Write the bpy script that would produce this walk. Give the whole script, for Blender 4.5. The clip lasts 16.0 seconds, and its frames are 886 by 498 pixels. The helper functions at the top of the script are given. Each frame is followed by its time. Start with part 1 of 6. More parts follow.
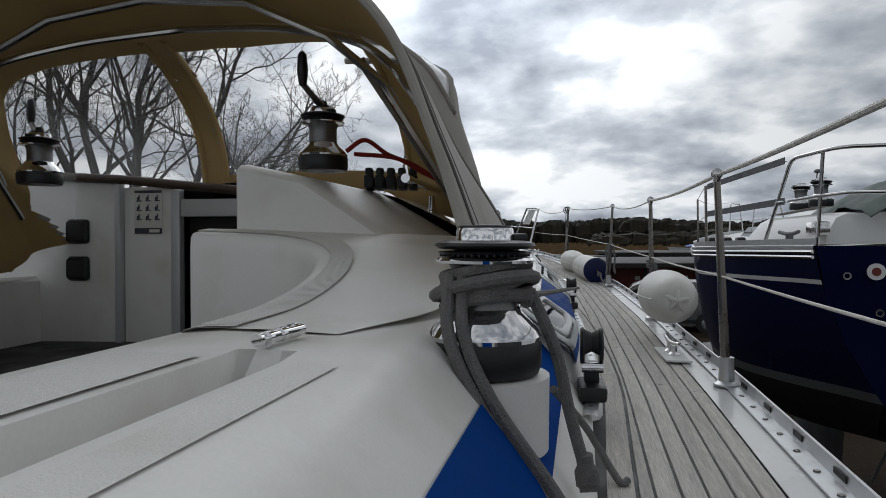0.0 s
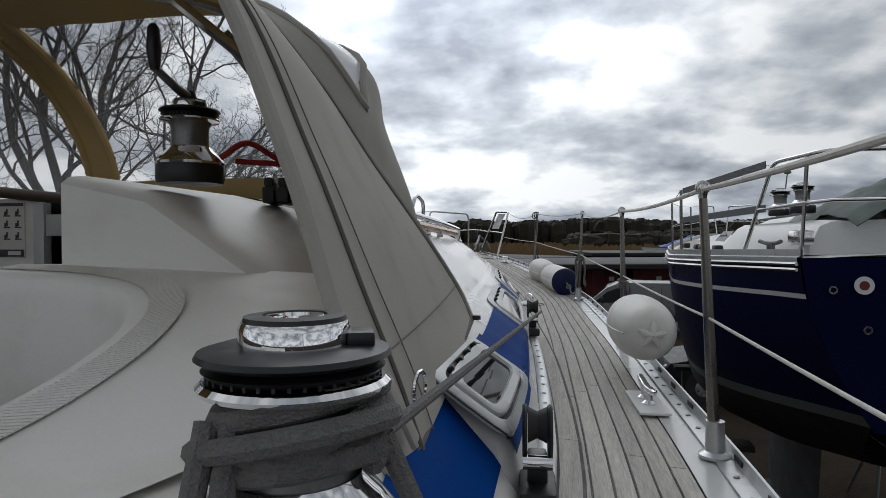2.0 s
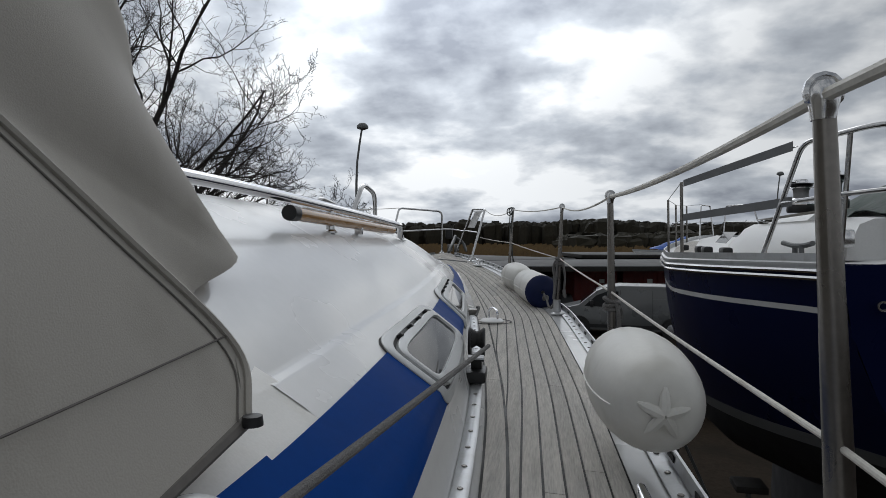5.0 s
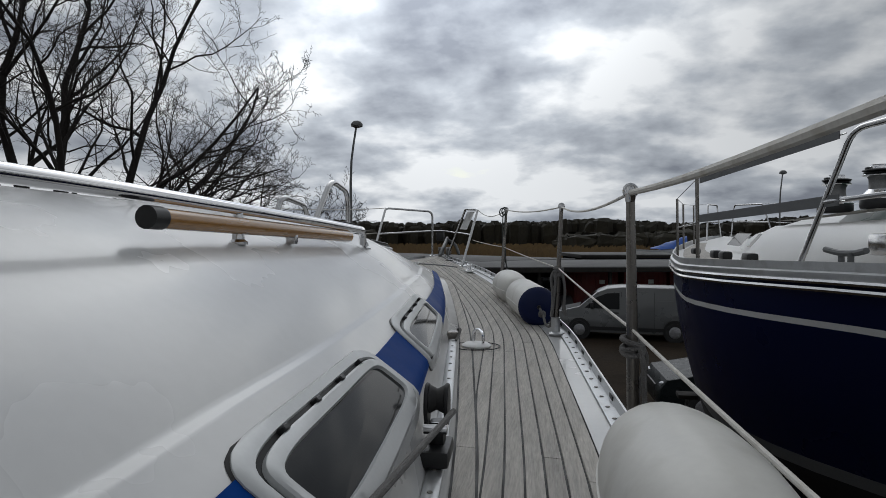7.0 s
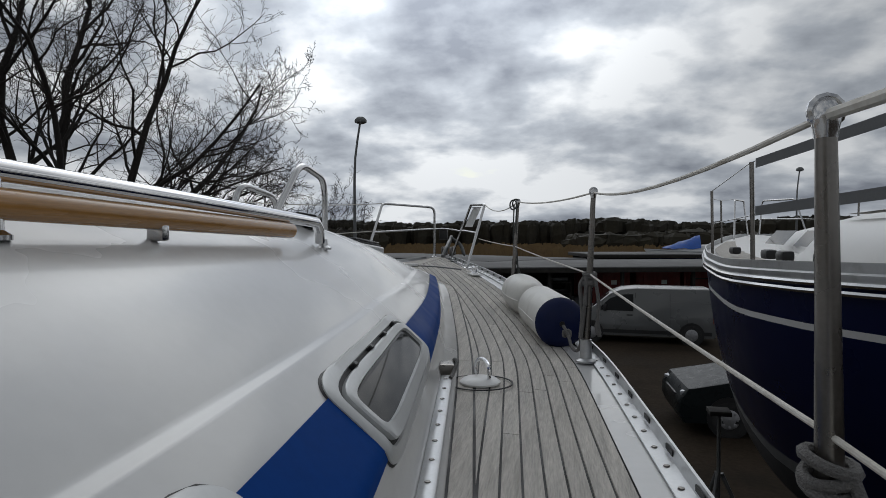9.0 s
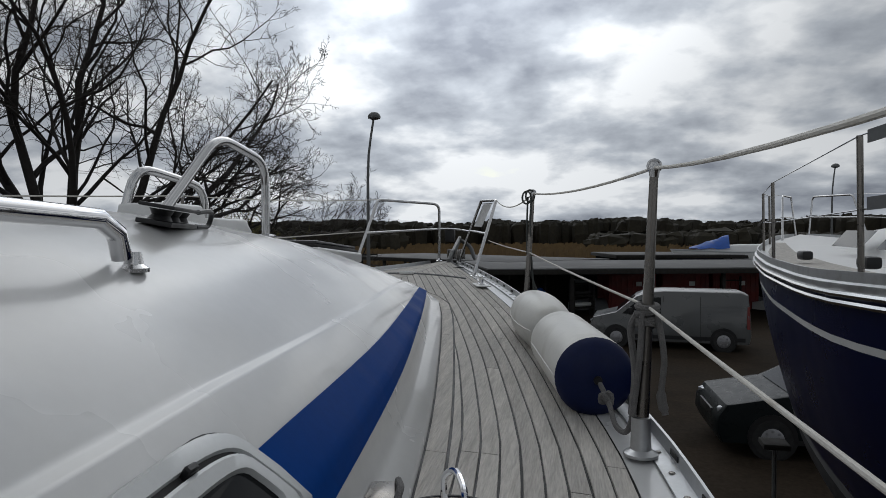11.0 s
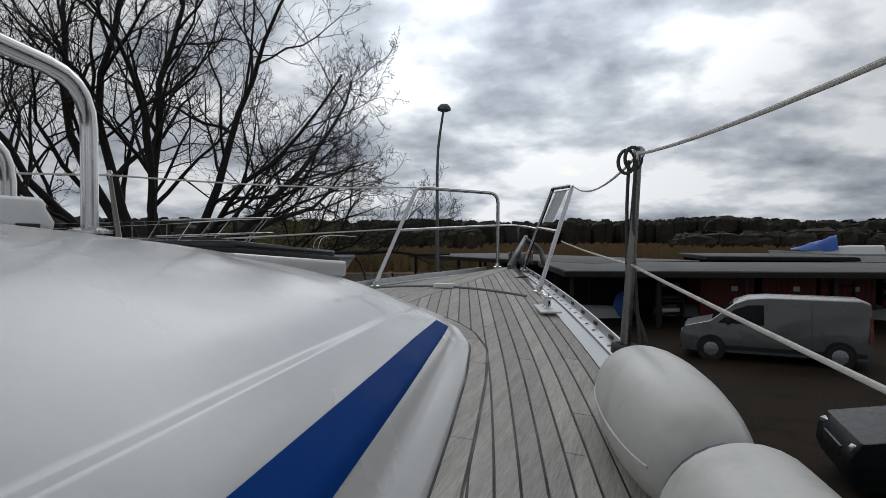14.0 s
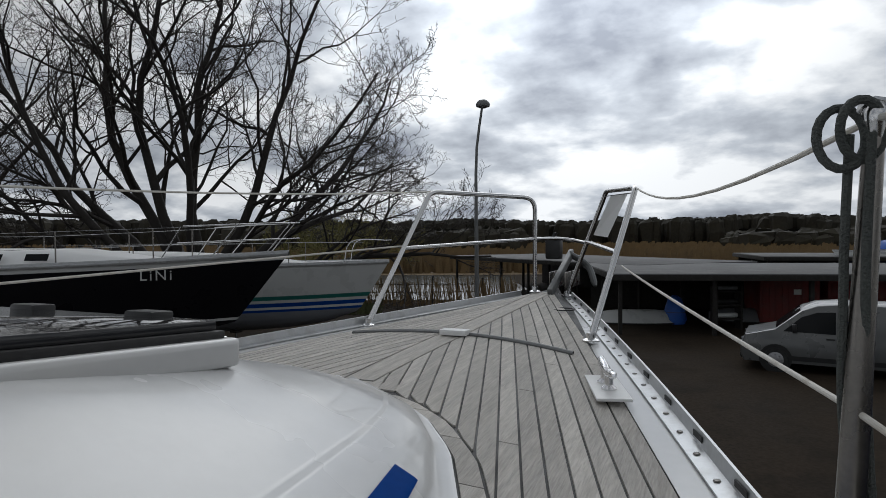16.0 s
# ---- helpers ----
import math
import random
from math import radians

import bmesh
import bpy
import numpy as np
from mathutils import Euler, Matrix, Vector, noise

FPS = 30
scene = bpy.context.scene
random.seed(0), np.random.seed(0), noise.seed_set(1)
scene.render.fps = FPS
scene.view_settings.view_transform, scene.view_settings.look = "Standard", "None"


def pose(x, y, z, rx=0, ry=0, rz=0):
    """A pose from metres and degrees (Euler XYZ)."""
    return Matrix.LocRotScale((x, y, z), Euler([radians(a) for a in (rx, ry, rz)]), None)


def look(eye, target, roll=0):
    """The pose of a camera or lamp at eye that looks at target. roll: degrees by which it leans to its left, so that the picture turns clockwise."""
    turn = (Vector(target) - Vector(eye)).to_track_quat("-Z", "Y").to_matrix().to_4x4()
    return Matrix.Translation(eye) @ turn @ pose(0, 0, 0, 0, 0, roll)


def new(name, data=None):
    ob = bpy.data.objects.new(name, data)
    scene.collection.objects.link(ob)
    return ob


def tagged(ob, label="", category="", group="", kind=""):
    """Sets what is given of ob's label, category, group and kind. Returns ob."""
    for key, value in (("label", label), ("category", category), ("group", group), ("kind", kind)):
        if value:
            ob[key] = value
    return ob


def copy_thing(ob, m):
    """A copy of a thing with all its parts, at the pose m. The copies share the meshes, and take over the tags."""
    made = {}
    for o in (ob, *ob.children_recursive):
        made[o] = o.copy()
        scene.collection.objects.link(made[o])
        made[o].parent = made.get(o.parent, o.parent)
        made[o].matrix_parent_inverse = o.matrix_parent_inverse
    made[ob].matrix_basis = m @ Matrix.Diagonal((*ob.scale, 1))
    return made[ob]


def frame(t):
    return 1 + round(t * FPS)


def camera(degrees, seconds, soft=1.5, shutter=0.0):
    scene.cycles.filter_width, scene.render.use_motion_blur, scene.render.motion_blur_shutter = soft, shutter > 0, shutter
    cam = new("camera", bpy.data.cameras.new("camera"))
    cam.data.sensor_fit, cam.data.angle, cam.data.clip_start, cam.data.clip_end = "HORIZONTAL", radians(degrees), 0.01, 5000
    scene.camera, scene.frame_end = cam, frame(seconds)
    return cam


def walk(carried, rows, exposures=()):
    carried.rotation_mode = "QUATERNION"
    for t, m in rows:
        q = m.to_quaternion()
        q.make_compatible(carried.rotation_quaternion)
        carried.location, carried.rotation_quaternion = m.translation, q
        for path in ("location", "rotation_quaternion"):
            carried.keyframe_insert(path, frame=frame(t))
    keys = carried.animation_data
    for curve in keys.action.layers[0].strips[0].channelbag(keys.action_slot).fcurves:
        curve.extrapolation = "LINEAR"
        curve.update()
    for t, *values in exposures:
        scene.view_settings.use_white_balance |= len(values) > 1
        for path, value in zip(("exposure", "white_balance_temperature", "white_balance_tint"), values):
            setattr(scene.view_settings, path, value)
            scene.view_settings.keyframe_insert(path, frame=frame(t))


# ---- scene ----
cam = camera(71.0, 16.0, soft=0.75)
PATH = [
    (0, (1.135, 0.034, 0.418), (0.701, 1.986, 0.384), -0.0),
    (0.5, (1.147, 0.143, 0.44), (0.755, 2.104, 0.404), -0.1),
    (1, (1.17, 0.252, 0.462), (0.787, 2.215, 0.426), -0.1),
    (1.5, (1.189, 0.366, 0.494), (0.816, 2.331, 0.458), -0.1),
    (2, (1.191, 0.463, 0.491), (0.831, 2.43, 0.456), -0.1),
    (2.5, (1.19, 0.625, 0.508), (0.839, 2.593, 0.472), -0.0),
    (3, (1.203, 0.797, 0.513), (0.858, 2.767, 0.476), 0.0),
    (3.5, (1.236, 0.936, 0.475), (0.891, 2.906, 0.44), 0.1),
    (4, (1.265, 1.097, 0.478), (0.925, 3.068, 0.447), 0.2),
    (6.5, (1.3, 1.806, 0.483), (0.973, 3.779, 0.449), 0.1),
    (7, (1.304, 1.963, 0.512), (0.973, 3.935, 0.479), 0.1),
    (7.5, (1.288, 2.103, 0.485), (0.956, 4.075, 0.451), 0.1),
    (8, (1.268, 2.281, 0.487), (0.929, 4.252, 0.453), -0.0),
    (10.5, (1.215, 3.381, 0.516), (0.816, 5.34, 0.483), -0.0),
    (11, (1.213, 3.611, 0.517), (0.788, 5.566, 0.483), -0.1),
    (11.5, (1.208, 3.801, 0.522), (0.741, 5.745, 0.487), -0.2),
    (12, (1.175, 4.009, 0.508), (0.693, 5.95, 0.474), -0.1),
    (12.5, (1.147, 4.226, 0.529), (0.654, 6.164, 0.495), 0.1),
    (13, (1.13, 4.439, 0.522), (0.601, 6.368, 0.488), 0.1),
    (13.5, (1.111, 4.644, 0.529), (0.498, 6.548, 0.496), 0.1),
    (14, (1.064, 4.911, 0.517), (0.399, 6.797, 0.481), 0.1),
    (14.5, (1.018, 5.144, 0.548), (0.34, 7.025, 0.512), 0.1),
    (15, (0.978, 5.376, 0.556), (0.264, 7.243, 0.521), 0.1),
    (15.5, (0.93, 5.604, 0.572), (0.148, 7.444, 0.537), -0.2),
    (16, (0.869, 5.828, 0.615), (0.074, 7.662, 0.578), -0.3),
]
walk(cam, [(t, look(e, g, r)) for t, e, g, r in PATH], [(0, 0.14), (3.5, 0.20), (6.5, -0.14), (8.5, -0.16), (11.5, -0.08), (14.0, -0.04), (16.0, 0.10)])

# ---- world and sun ----
def build_world():
    w = bpy.data.worlds.new("overcast_sky")
    scene.world = w
    w.use_nodes = True
    nt = w.node_tree
    nt.nodes.clear()
    N = nt.nodes.new
    L = nt.links.new
    out, bg = N("ShaderNodeOutputWorld"), N("ShaderNodeBackground")
    sky = N("ShaderNodeTexSky")
    sky.sky_type, sky.sun_disc = "NISHITA", False
    sky.sun_elevation, sky.sun_rotation = radians(38), radians(-8)
    tc, sep = N("ShaderNodeTexCoord"), N("ShaderNodeSeparateXYZ")
    L(tc.outputs["Generated"], sep.inputs[0])
    def m(op, a, b=None, c=None, clamp=False):
        n = N("ShaderNodeMath")
        n.operation, n.use_clamp = op, clamp
        for k, v in enumerate((a, b, c)):
            if v is None:
                continue
            if isinstance(v, (int, float)):
                n.inputs[k].default_value = v
            else:
                L(v, n.inputs[k])
        return n.outputs[0]
    zz = m("ADD", m("MAXIMUM", sep.outputs[2], 0.0), 0.30)
    comb = N("ShaderNodeCombineXYZ")
    L(m("DIVIDE", sep.outputs[0], zz), comb.inputs[0])
    L(m("DIVIDE", sep.outputs[1], zz), comb.inputs[1])
    comb.inputs[2].default_value = 2.3
    def nz(scale, detail, rough, dist=0.0):
        n = N("ShaderNodeTexNoise")
        n.inputs["Scale"].default_value, n.inputs["Detail"].default_value = scale, detail
        n.inputs["Roughness"].default_value, n.inputs["Distortion"].default_value = rough, dist
        L(comb.outputs[0], n.inputs["Vector"])
        return n.outputs["Fac"]
    big, small = nz(1.75, 6, 0.50, 0.1), nz(4.8, 6, 0.52, 0.1)
    mixd = m("ADD", m("MULTIPLY", big, 0.72), m("MULTIPLY", small, 0.28))
    ramp = N("ShaderNodeValToRGB")
    cr = ramp.color_ramp
    cr.elements[0].position, cr.elements[0].color = 0.375, (0.335, 0.37, 0.436, 1)
    cr.elements[1].position, cr.elements[1].color = 0.555, (1.14, 1.18, 1.22, 1)
    e = cr.elements.new(0.47)
    e.color = (0.645, 0.70, 0.775, 1)
    L(mixd, ramp.inputs[0])
    # brighter where the sun stands behind the cloud
    dot = N("ShaderNodeVectorMath")
    dot.operation = "DOT_PRODUCT"
    L(tc.outputs["Generated"], dot.inputs[0])
    dot.inputs[1].default_value = Vector((-0.17, 0.79, 0.59)).normalized()
    glow = m("MULTIPLY", m("POWER", m("MAXIMUM", dot.outputs["Value"], 0.0), 12.0), 2.0)
    low = m("MULTIPLY", m("POWER", m("SUBTRACT", 1.0, m("MAXIMUM", sep.outputs[2], 0.0), None, True), 5.0), 0.27)
    gain = m("ADD", m("ADD", glow, low), 0.45)
    sc = N("ShaderNodeVectorMath")
    sc.operation = "SCALE"
    L(ramp.outputs[0], sc.inputs[0])
    L(gain, sc.inputs["Scale"])
    sk = N("ShaderNodeVectorMath")
    sk.operation = "SCALE"
    L(sky.outputs[0], sk.inputs[0])
    sk.inputs["Scale"].default_value = 0.10
    gap = N("ShaderNodeMapRange")
    gap.inputs["From Min"].default_value, gap.inputs["From Max"].default_value = 0.665, 0.70
    L(mixd, gap.inputs["Value"])
    mx = N("ShaderNodeMix")
    mx.data_type = "RGBA"
    L(gap.outputs[0], mx.inputs["Factor"])
    L(sc.outputs[0], mx.inputs[6])
    L(sk.outputs[0], mx.inputs[7])
    L(mx.outputs[2], bg.inputs["Color"])
    bg.inputs["Strength"].default_value = 0.86
    L(bg.outputs[0], out.inputs[0])


build_world()
sun_data = bpy.data.lights.new("sun", "SUN")
sun_data.energy, sun_data.angle, sun_data.color = 0.2, radians(120), (1.0, 0.96, 0.90)
sun = new("sun", sun_data)
sun.matrix_world = look((-7, 41, 33), (0, 0, 0))


# ---- materials ----
def mat(name, col, rough=0.5, metal=0.0, var=0.12, scale=8.0, fine=90.0, bump=0.0, stretch=(1, 1, 1), rand=0.0, coat=0.0, dirt=None, dirt_amt=0.0, spec=0.5):
    """Principled surface with two scales of mottling, optional dirt colour and bump."""
    mt = bpy.data.materials.new(name)
    mt.use_nodes = True
    nt = mt.node_tree
    b = nt.nodes["Principled BSDF"]
    N, L = nt.nodes.new, nt.links.new
    b.inputs["Roughness"].default_value, b.inputs["Metallic"].default_value = rough, metal
    b.inputs["Coat Weight"].default_value = coat
    b.inputs["Specular IOR Level"].default_value = spec
    tc, mp = N("ShaderNodeTexCoord"), N("ShaderNodeMapping")
    mp.inputs["Scale"].default_value = stretch
    L(tc.outputs["Object"], mp.inputs[0])
    n1, n2 = N("ShaderNodeTexNoise"), N("ShaderNodeTexNoise")
    for n, s, d in ((n1, scale, 4), (n2, fine, 5)):
        n.inputs["Scale"].default_value, n.inputs["Detail"].default_value = s, d
        L(mp.outputs[0], n.inputs["Vector"])
    add = N("ShaderNodeMath")
    add.operation = "ADD"
    L(n1.outputs["Fac"], add.inputs[0])
    L(n2.outputs["Fac"], add.inputs[1])
    mr = N("ShaderNodeMapRange")
    mr.inputs["From Min"].default_value, mr.inputs["From Max"].default_value = 0.6, 1.4
    mr.inputs["To Min"].default_value, mr.inputs["To Max"].default_value = 1 - var, 1 + var
    L(add.outputs[0], mr.inputs["Value"])
    val = mr.outputs[0]
    if rand:
        oi, rr, mu = N("ShaderNodeObjectInfo"), N("ShaderNodeMapRange"), N("ShaderNodeMath")
        rr.inputs["To Min"].default_value, rr.inputs["To Max"].default_value = 1 - rand, 1 + rand
        L(oi.outputs["Random"], rr.inputs["Value"])
        mu.operation = "MULTIPLY"
        L(val, mu.inputs[0])
        L(rr.outputs[0], mu.inputs[1])
        val = mu.outputs[0]
    sc = N("ShaderNodeVectorMath")
    sc.operation = "SCALE"
    sc.inputs[0].default_value = col
    L(val, sc.inputs["Scale"])
    colour = sc.outputs[0]
    if dirt:
        n3, r3, mx = N("ShaderNodeTexNoise"), N("ShaderNodeMapRange"), N("ShaderNodeMix")
        n3.inputs["Scale"].default_value, n3.inputs["Detail"].default_value = scale * 1.7, 8
        L(mp.outputs[0], n3.inputs["Vector"])
        r3.inputs["From Min"].default_value, r3.inputs["From Max"].default_value = 0.52, 0.75
        r3.inputs["To Max"].default_value = dirt_amt
        L(n3.outputs["Fac"], r3.inputs["Value"])
        mx.data_type = "RGBA"
        L(r3.outputs[0], mx.inputs["Factor"])
        L(colour, mx.inputs[6])
        mx.inputs[7].default_value = (*dirt, 1)
        colour = mx.outputs[2]
    L(colour, b.inputs["Base Color"])
    r2 = N("ShaderNodeMapRange")
    r2.inputs["From Min"].default_value, r2.inputs["From Max"].default_value = 0.3, 0.7
    r2.inputs["To Min"].default_value, r2.inputs["To Max"].default_value = max(0.02, rough * 0.8), min(1, rough * 1.25)
    L(n1.outputs["Fac"], r2.inputs["Value"])
    L(r2.outputs[0], b.inputs["Roughness"])
    if bump:
        bp = N("ShaderNodeBump")
        bp.inputs["Strength"].default_value, bp.inputs["Distance"].default_value = bump, 0.01
        L(n2.outputs["Fac"], bp.inputs["Height"])
        L(bp.outputs[0], b.inputs["Normal"])
    return mt


def glass(name, col, rough=0.03, alpha=1.0, trans=0.0):
    mt = bpy.data.materials.new(name)
    mt.use_nodes = True
    b = mt.node_tree.nodes["Principled BSDF"]
    b.inputs["Base Color"].default_value = (*col, 1)
    b.inputs["Roughness"].default_value = rough
    b.inputs["Transmission Weight"].default_value = trans
    b.inputs["Alpha"].default_value = alpha
    b.inputs["IOR"].default_value = 1.45
    return mt


GEL = mat("white_gelcoat", (0.565, 0.565, 0.56), 0.24, var=0.03, scale=2.5, fine=40, coat=0.3, dirt=(0.55, 0.52, 0.46), dirt_amt=0.18)
GELM = mat("matt_gelcoat", (0.74, 0.73, 0.70), 0.45, var=0.05, scale=3, fine=260, bump=0.05, dirt=(0.40, 0.36, 0.28), dirt_amt=0.35)
NONSLIP = mat("non_slip_gelcoat", (0.73, 0.72, 0.69), 0.5, var=0.08, scale=4, fine=420, bump=0.35, dirt=(0.45, 0.41, 0.33), dirt_amt=0.3)
BLUE = mat("blue_stripe_paint", (0.003, 0.046, 0.225), 0.42, var=0.08, scale=5, fine=60, spec=0.01)
TEAK = mat("weathered_teak", (0.475, 0.45, 0.415), 0.8, var=0.34, scale=5, fine=42, bump=0.45, stretch=(7, 0.55, 1), rand=0.13, dirt=(0.25, 0.23, 0.205), dirt_amt=0.5)
CAULK = mat("black_caulking", (0.018, 0.018, 0.018), 0.6, var=0.2, fine=200)
STEEL = mat("stainless_steel", (0.62, 0.62, 0.62), 0.16, 1.0, var=0.05, scale=12, fine=220)
DULLSTEEL = mat("dull_stanchion_steel", (0.20, 0.187, 0.172), 0.27, 0.95, var=0.15, scale=14, fine=160)
CHROME = mat("polished_chrome", (0.78, 0.78, 0.79), 0.05, 1.0, var=0.02)
ALU = mat("anodised_aluminium", (0.52, 0.53, 0.54), 0.38, 0.85, var=0.08, scale=9, fine=120, dirt=(0.25, 0.24, 0.22), dirt_amt=0.4)
ALUW = mat("window_frame_aluminium", (0.50, 0.51, 0.51), 0.4, 0.25, var=0.05, scale=9, fine=120)
GREYMET = mat("worn_drum_bronze", (0.20, 0.20, 0.20), 0.42, 0.9, var=0.25, scale=25, fine=180)
BLACK = mat("black_plastic", (0.010, 0.010, 0.011), 0.42, var=0.2, scale=20, fine=140)
RUBBER = mat("dark_rubber", (0.025, 0.024, 0.024), 0.7, var=0.2)
ROPE = mat("grey_braided_rope", (0.17, 0.165, 0.16), 0.9, var=0.3, scale=60, fine=420, bump=0.7)
ROPEW = mat("white_coated_wire", (0.60, 0.58, 0.53), 0.6, var=0.12, scale=14, fine=200, dirt=(0.30, 0.25, 0.18), dirt_amt=0.55)
ROPED = mat("dark_mooring_rope", (0.078, 0.085, 0.079), 0.95, var=0.3, scale=60, fine=360, bump=0.7)
ROPER = mat("red_rope", (0.30, 0.025, 0.02), 0.85, var=0.3, scale=60, fine=300, bump=0.5)
CANVAS = mat("grey_canvas", (0.37, 0.35, 0.315), 0.85, var=0.07, scale=5, fine=500, bump=0.15, dirt=(0.24, 0.225, 0.19), dirt_amt=0.35)
TAN = mat("tan_canvas_lining", (0.42, 0.29, 0.12), 0.9, var=0.1, scale=5, fine=400, bump=0.15)
SEAM = mat("dark_seam_thread", (0.13, 0.12, 0.11), 0.9, var=0.2)
# whitish, nearly opaque copy of the clear vinyl; the white sheen is painted in
SHEENVINYL = glass("hood_vinyl_painted_sheen", (0.90, 0.91, 0.93), 0.12, 0.8)
CLEAR = glass("clear_hood_vinyl", (0.92, 0.93, 0.95), 0.08, 0.26)
TINT = glass("tinted_cabin_pane", (0.010, 0.011, 0.012), 0.04)
TINT.node_tree.nodes["Principled BSDF"].inputs["IOR"].default_value = 1.16
FENDER = mat("white_fender_vinyl", (0.62, 0.61, 0.57), 0.38, var=0.05, scale=6, fine=80, dirt=(0.32, 0.30, 0.25), dirt_amt=0.45)
FENDBLUE = mat("navy_fender_end", (0.006, 0.012, 0.055), 0.4, var=0.15, spec=0.2)
NAVY = mat("navy_hull_paint", (0.005, 0.009, 0.046), 0.3, var=0.08, scale=2, spec=0.15)
HULLBLACK = mat("black_hull_paint", (0.006, 0.006, 0.008), 0.3, var=0.1, scale=2, spec=0.2)
HULLGREY = mat("pale_grey_hull_paint", (0.50, 0.51, 0.50), 0.3, var=0.05, scale=2)
GREEN = mat("dark_green_tarpaulin", (0.022, 0.045, 0.035), 0.65, var=0.25, scale=4, fine=30, bump=0.4)
BLUETARP = mat("blue_tarpaulin", (0.02, 0.10, 0.42), 0.5, var=0.2, scale=4, fine=20, bump=0.5)
ANTIF = mat("dull_antifouling", (0.014, 0.014, 0.017), 0.85, var=0.25, scale=3, fine=40)
WHITEP = mat("white_paint", (0.72, 0.72, 0.71), 0.35, var=0.05, scale=4)
WOODV = mat("varnished_wood", (0.40, 0.20, 0.055), 0.25, var=0.25, scale=6, fine=60, stretch=(8, 0.6, 8), coat=0.5)
WOODD = mat("dark_wood_trim", (0.055, 0.035, 0.022), 0.4, var=0.3, scale=10, fine=60)
EARTH = mat("packed_earth_yard", (0.033, 0.025, 0.018), 1.0, var=0.4, scale=0.45, fine=14, bump=0.5, dirt=(0.016, 0.013, 0.010), dirt_amt=0.8, spec=0.05)
REED = mat("dry_reed", (0.17, 0.115, 0.055), 0.95, var=0.3, scale=0.3, fine=9)
GRASS = mat("rough_grass", (0.065, 0.075, 0.028), 0.95, var=0.3, scale=0.8, fine=20, bump=0.4)
BARK = mat("dark_bark", (0.026, 0.022, 0.019), 0.9, var=0.3, scale=6, fine=40)
TWIG = mat("bare_twig", (0.030, 0.024, 0.020), 0.9, var=0.3)
WOODS = mat("bare_spring_wood", (0.024, 0.021, 0.013), 0.95, var=0.45, scale=0.15, fine=1.1, rand=0.3)
WILLOW = mat("willow_green", (0.14, 0.125, 0.035), 0.9, var=0.3, scale=2)
ROOFFELT = mat("roofing_felt", (0.12, 0.12, 0.12), 0.85, var=0.3, scale=0.8, fine=10, dirt=(0.20, 0.20, 0.19), dirt_amt=0.5)
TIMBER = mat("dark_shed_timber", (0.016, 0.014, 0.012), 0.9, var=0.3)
WATERM = mat("river_water", (0.10, 0.115, 0.12), 0.12, var=0.2, scale=0.4, fine=3, bump=0.2)
VANGREY = mat("grey_van_paint", (0.085, 0.088, 0.088), 0.3, 0.2, var=0.05, scale=2, coat=0.4)
CARDARK = mat("dark_car_paint", (0.008, 0.011, 0.012), 0.3, 0.0, var=0.05, spec=0.1)
CARGLASS = glass("car_glass", (0.012, 0.013, 0.014), 0.12)
CARGLASS.node_tree.nodes["Principled BSDF"].inputs["IOR"].default_value = 1.2
LAMPGLASS = mat("headlamp_glass", (0.30, 0.31, 0.33), 0.1, 0.1, var=0.2, coat=0.8)
REDMET = mat("red_container_paint", (0.16, 0.022, 0.018), 0.6, var=0.25, scale=3)
TYRE = mat("tyre_rubber", (0.018, 0.018, 0.018), 0.8, var=0.2)
RIM = mat("wheel_rim", (0.30, 0.30, 0.31), 0.4, 0.6, var=0.1)
GALV = mat("galvanised_post", (0.16, 0.165, 0.165), 0.55, 0.6, var=0.15)
GREYBELT = mat("grey_webbing", (0.14, 0.145, 0.15), 0.8, var=0.1)
PAPER = mat("laminated_sheet", (0.62, 0.61, 0.57), 0.35, var=0.03)
INK = mat("printed_ink", (0.05, 0.05, 0.07), 0.5, var=0.1)
# near-black colour that stands in for the cabin's inner shade
CABINSHADE = mat("painted_cabin_shade", (0.02, 0.018, 0.016), 0.8, var=0.2)


# ---- mesh helpers ----
def lerp(tab, y):
    return float(np.interp(y, [a for a, _ in tab], [b for _, b in tab]))


def mesh_of(name, bm, material, smooth=True, ang=40):
    bmesh.ops.recalc_face_normals(bm, faces=bm.faces)
    me = bpy.data.meshes.new(name)
    bm.to_mesh(me)
    bm.free()
    me.materials.append(material)
    if smooth:
        me.polygons.foreach_set("use_smooth", [True] * len(me.polygons))
        me.set_sharp_from_angle(angle=radians(ang))
    return me


def solid(name, bm, material, label="", category="", group="", kind="", smooth=True, ang=40):
    return tagged(new(name, mesh_of(name, bm, material, smooth, ang)), label, category, group, kind)


def part(name, bm, material, parent, label="", smooth=True, ang=40):
    ob = new(name, mesh_of(name, bm, material, smooth, ang))
    ob.parent = parent
    if label:
        ob["label"] = label
    return ob


def thing(name, m, label, category, group="", kind=""):
    ob = new(name)
    ob.empty_display_size = 0.1
    ob.matrix_basis = m
    return tagged(ob, label, category, group, kind)


def box(bm, c, s, bevel=0.0, rot=None, seg=2):
    r = bmesh.ops.create_cube(bm, size=1.0)
    m = Matrix.Translation(c) @ (rot.to_4x4() if rot else Matrix()) @ Matrix.Diagonal((*s, 1))
    bmesh.ops.transform(bm, matrix=m, verts=r["verts"])
    if bevel:
        es = list({e for v in r["verts"] for e in v.link_edges})
        bmesh.ops.bevel(bm, geom=es, offset=bevel, segments=seg, profile=0.6, affect="EDGES")
    return bm


def one_box(c, s, bevel=0.0, rot=None, seg=2):
    return box(bmesh.new(), c, s, bevel, rot, seg)


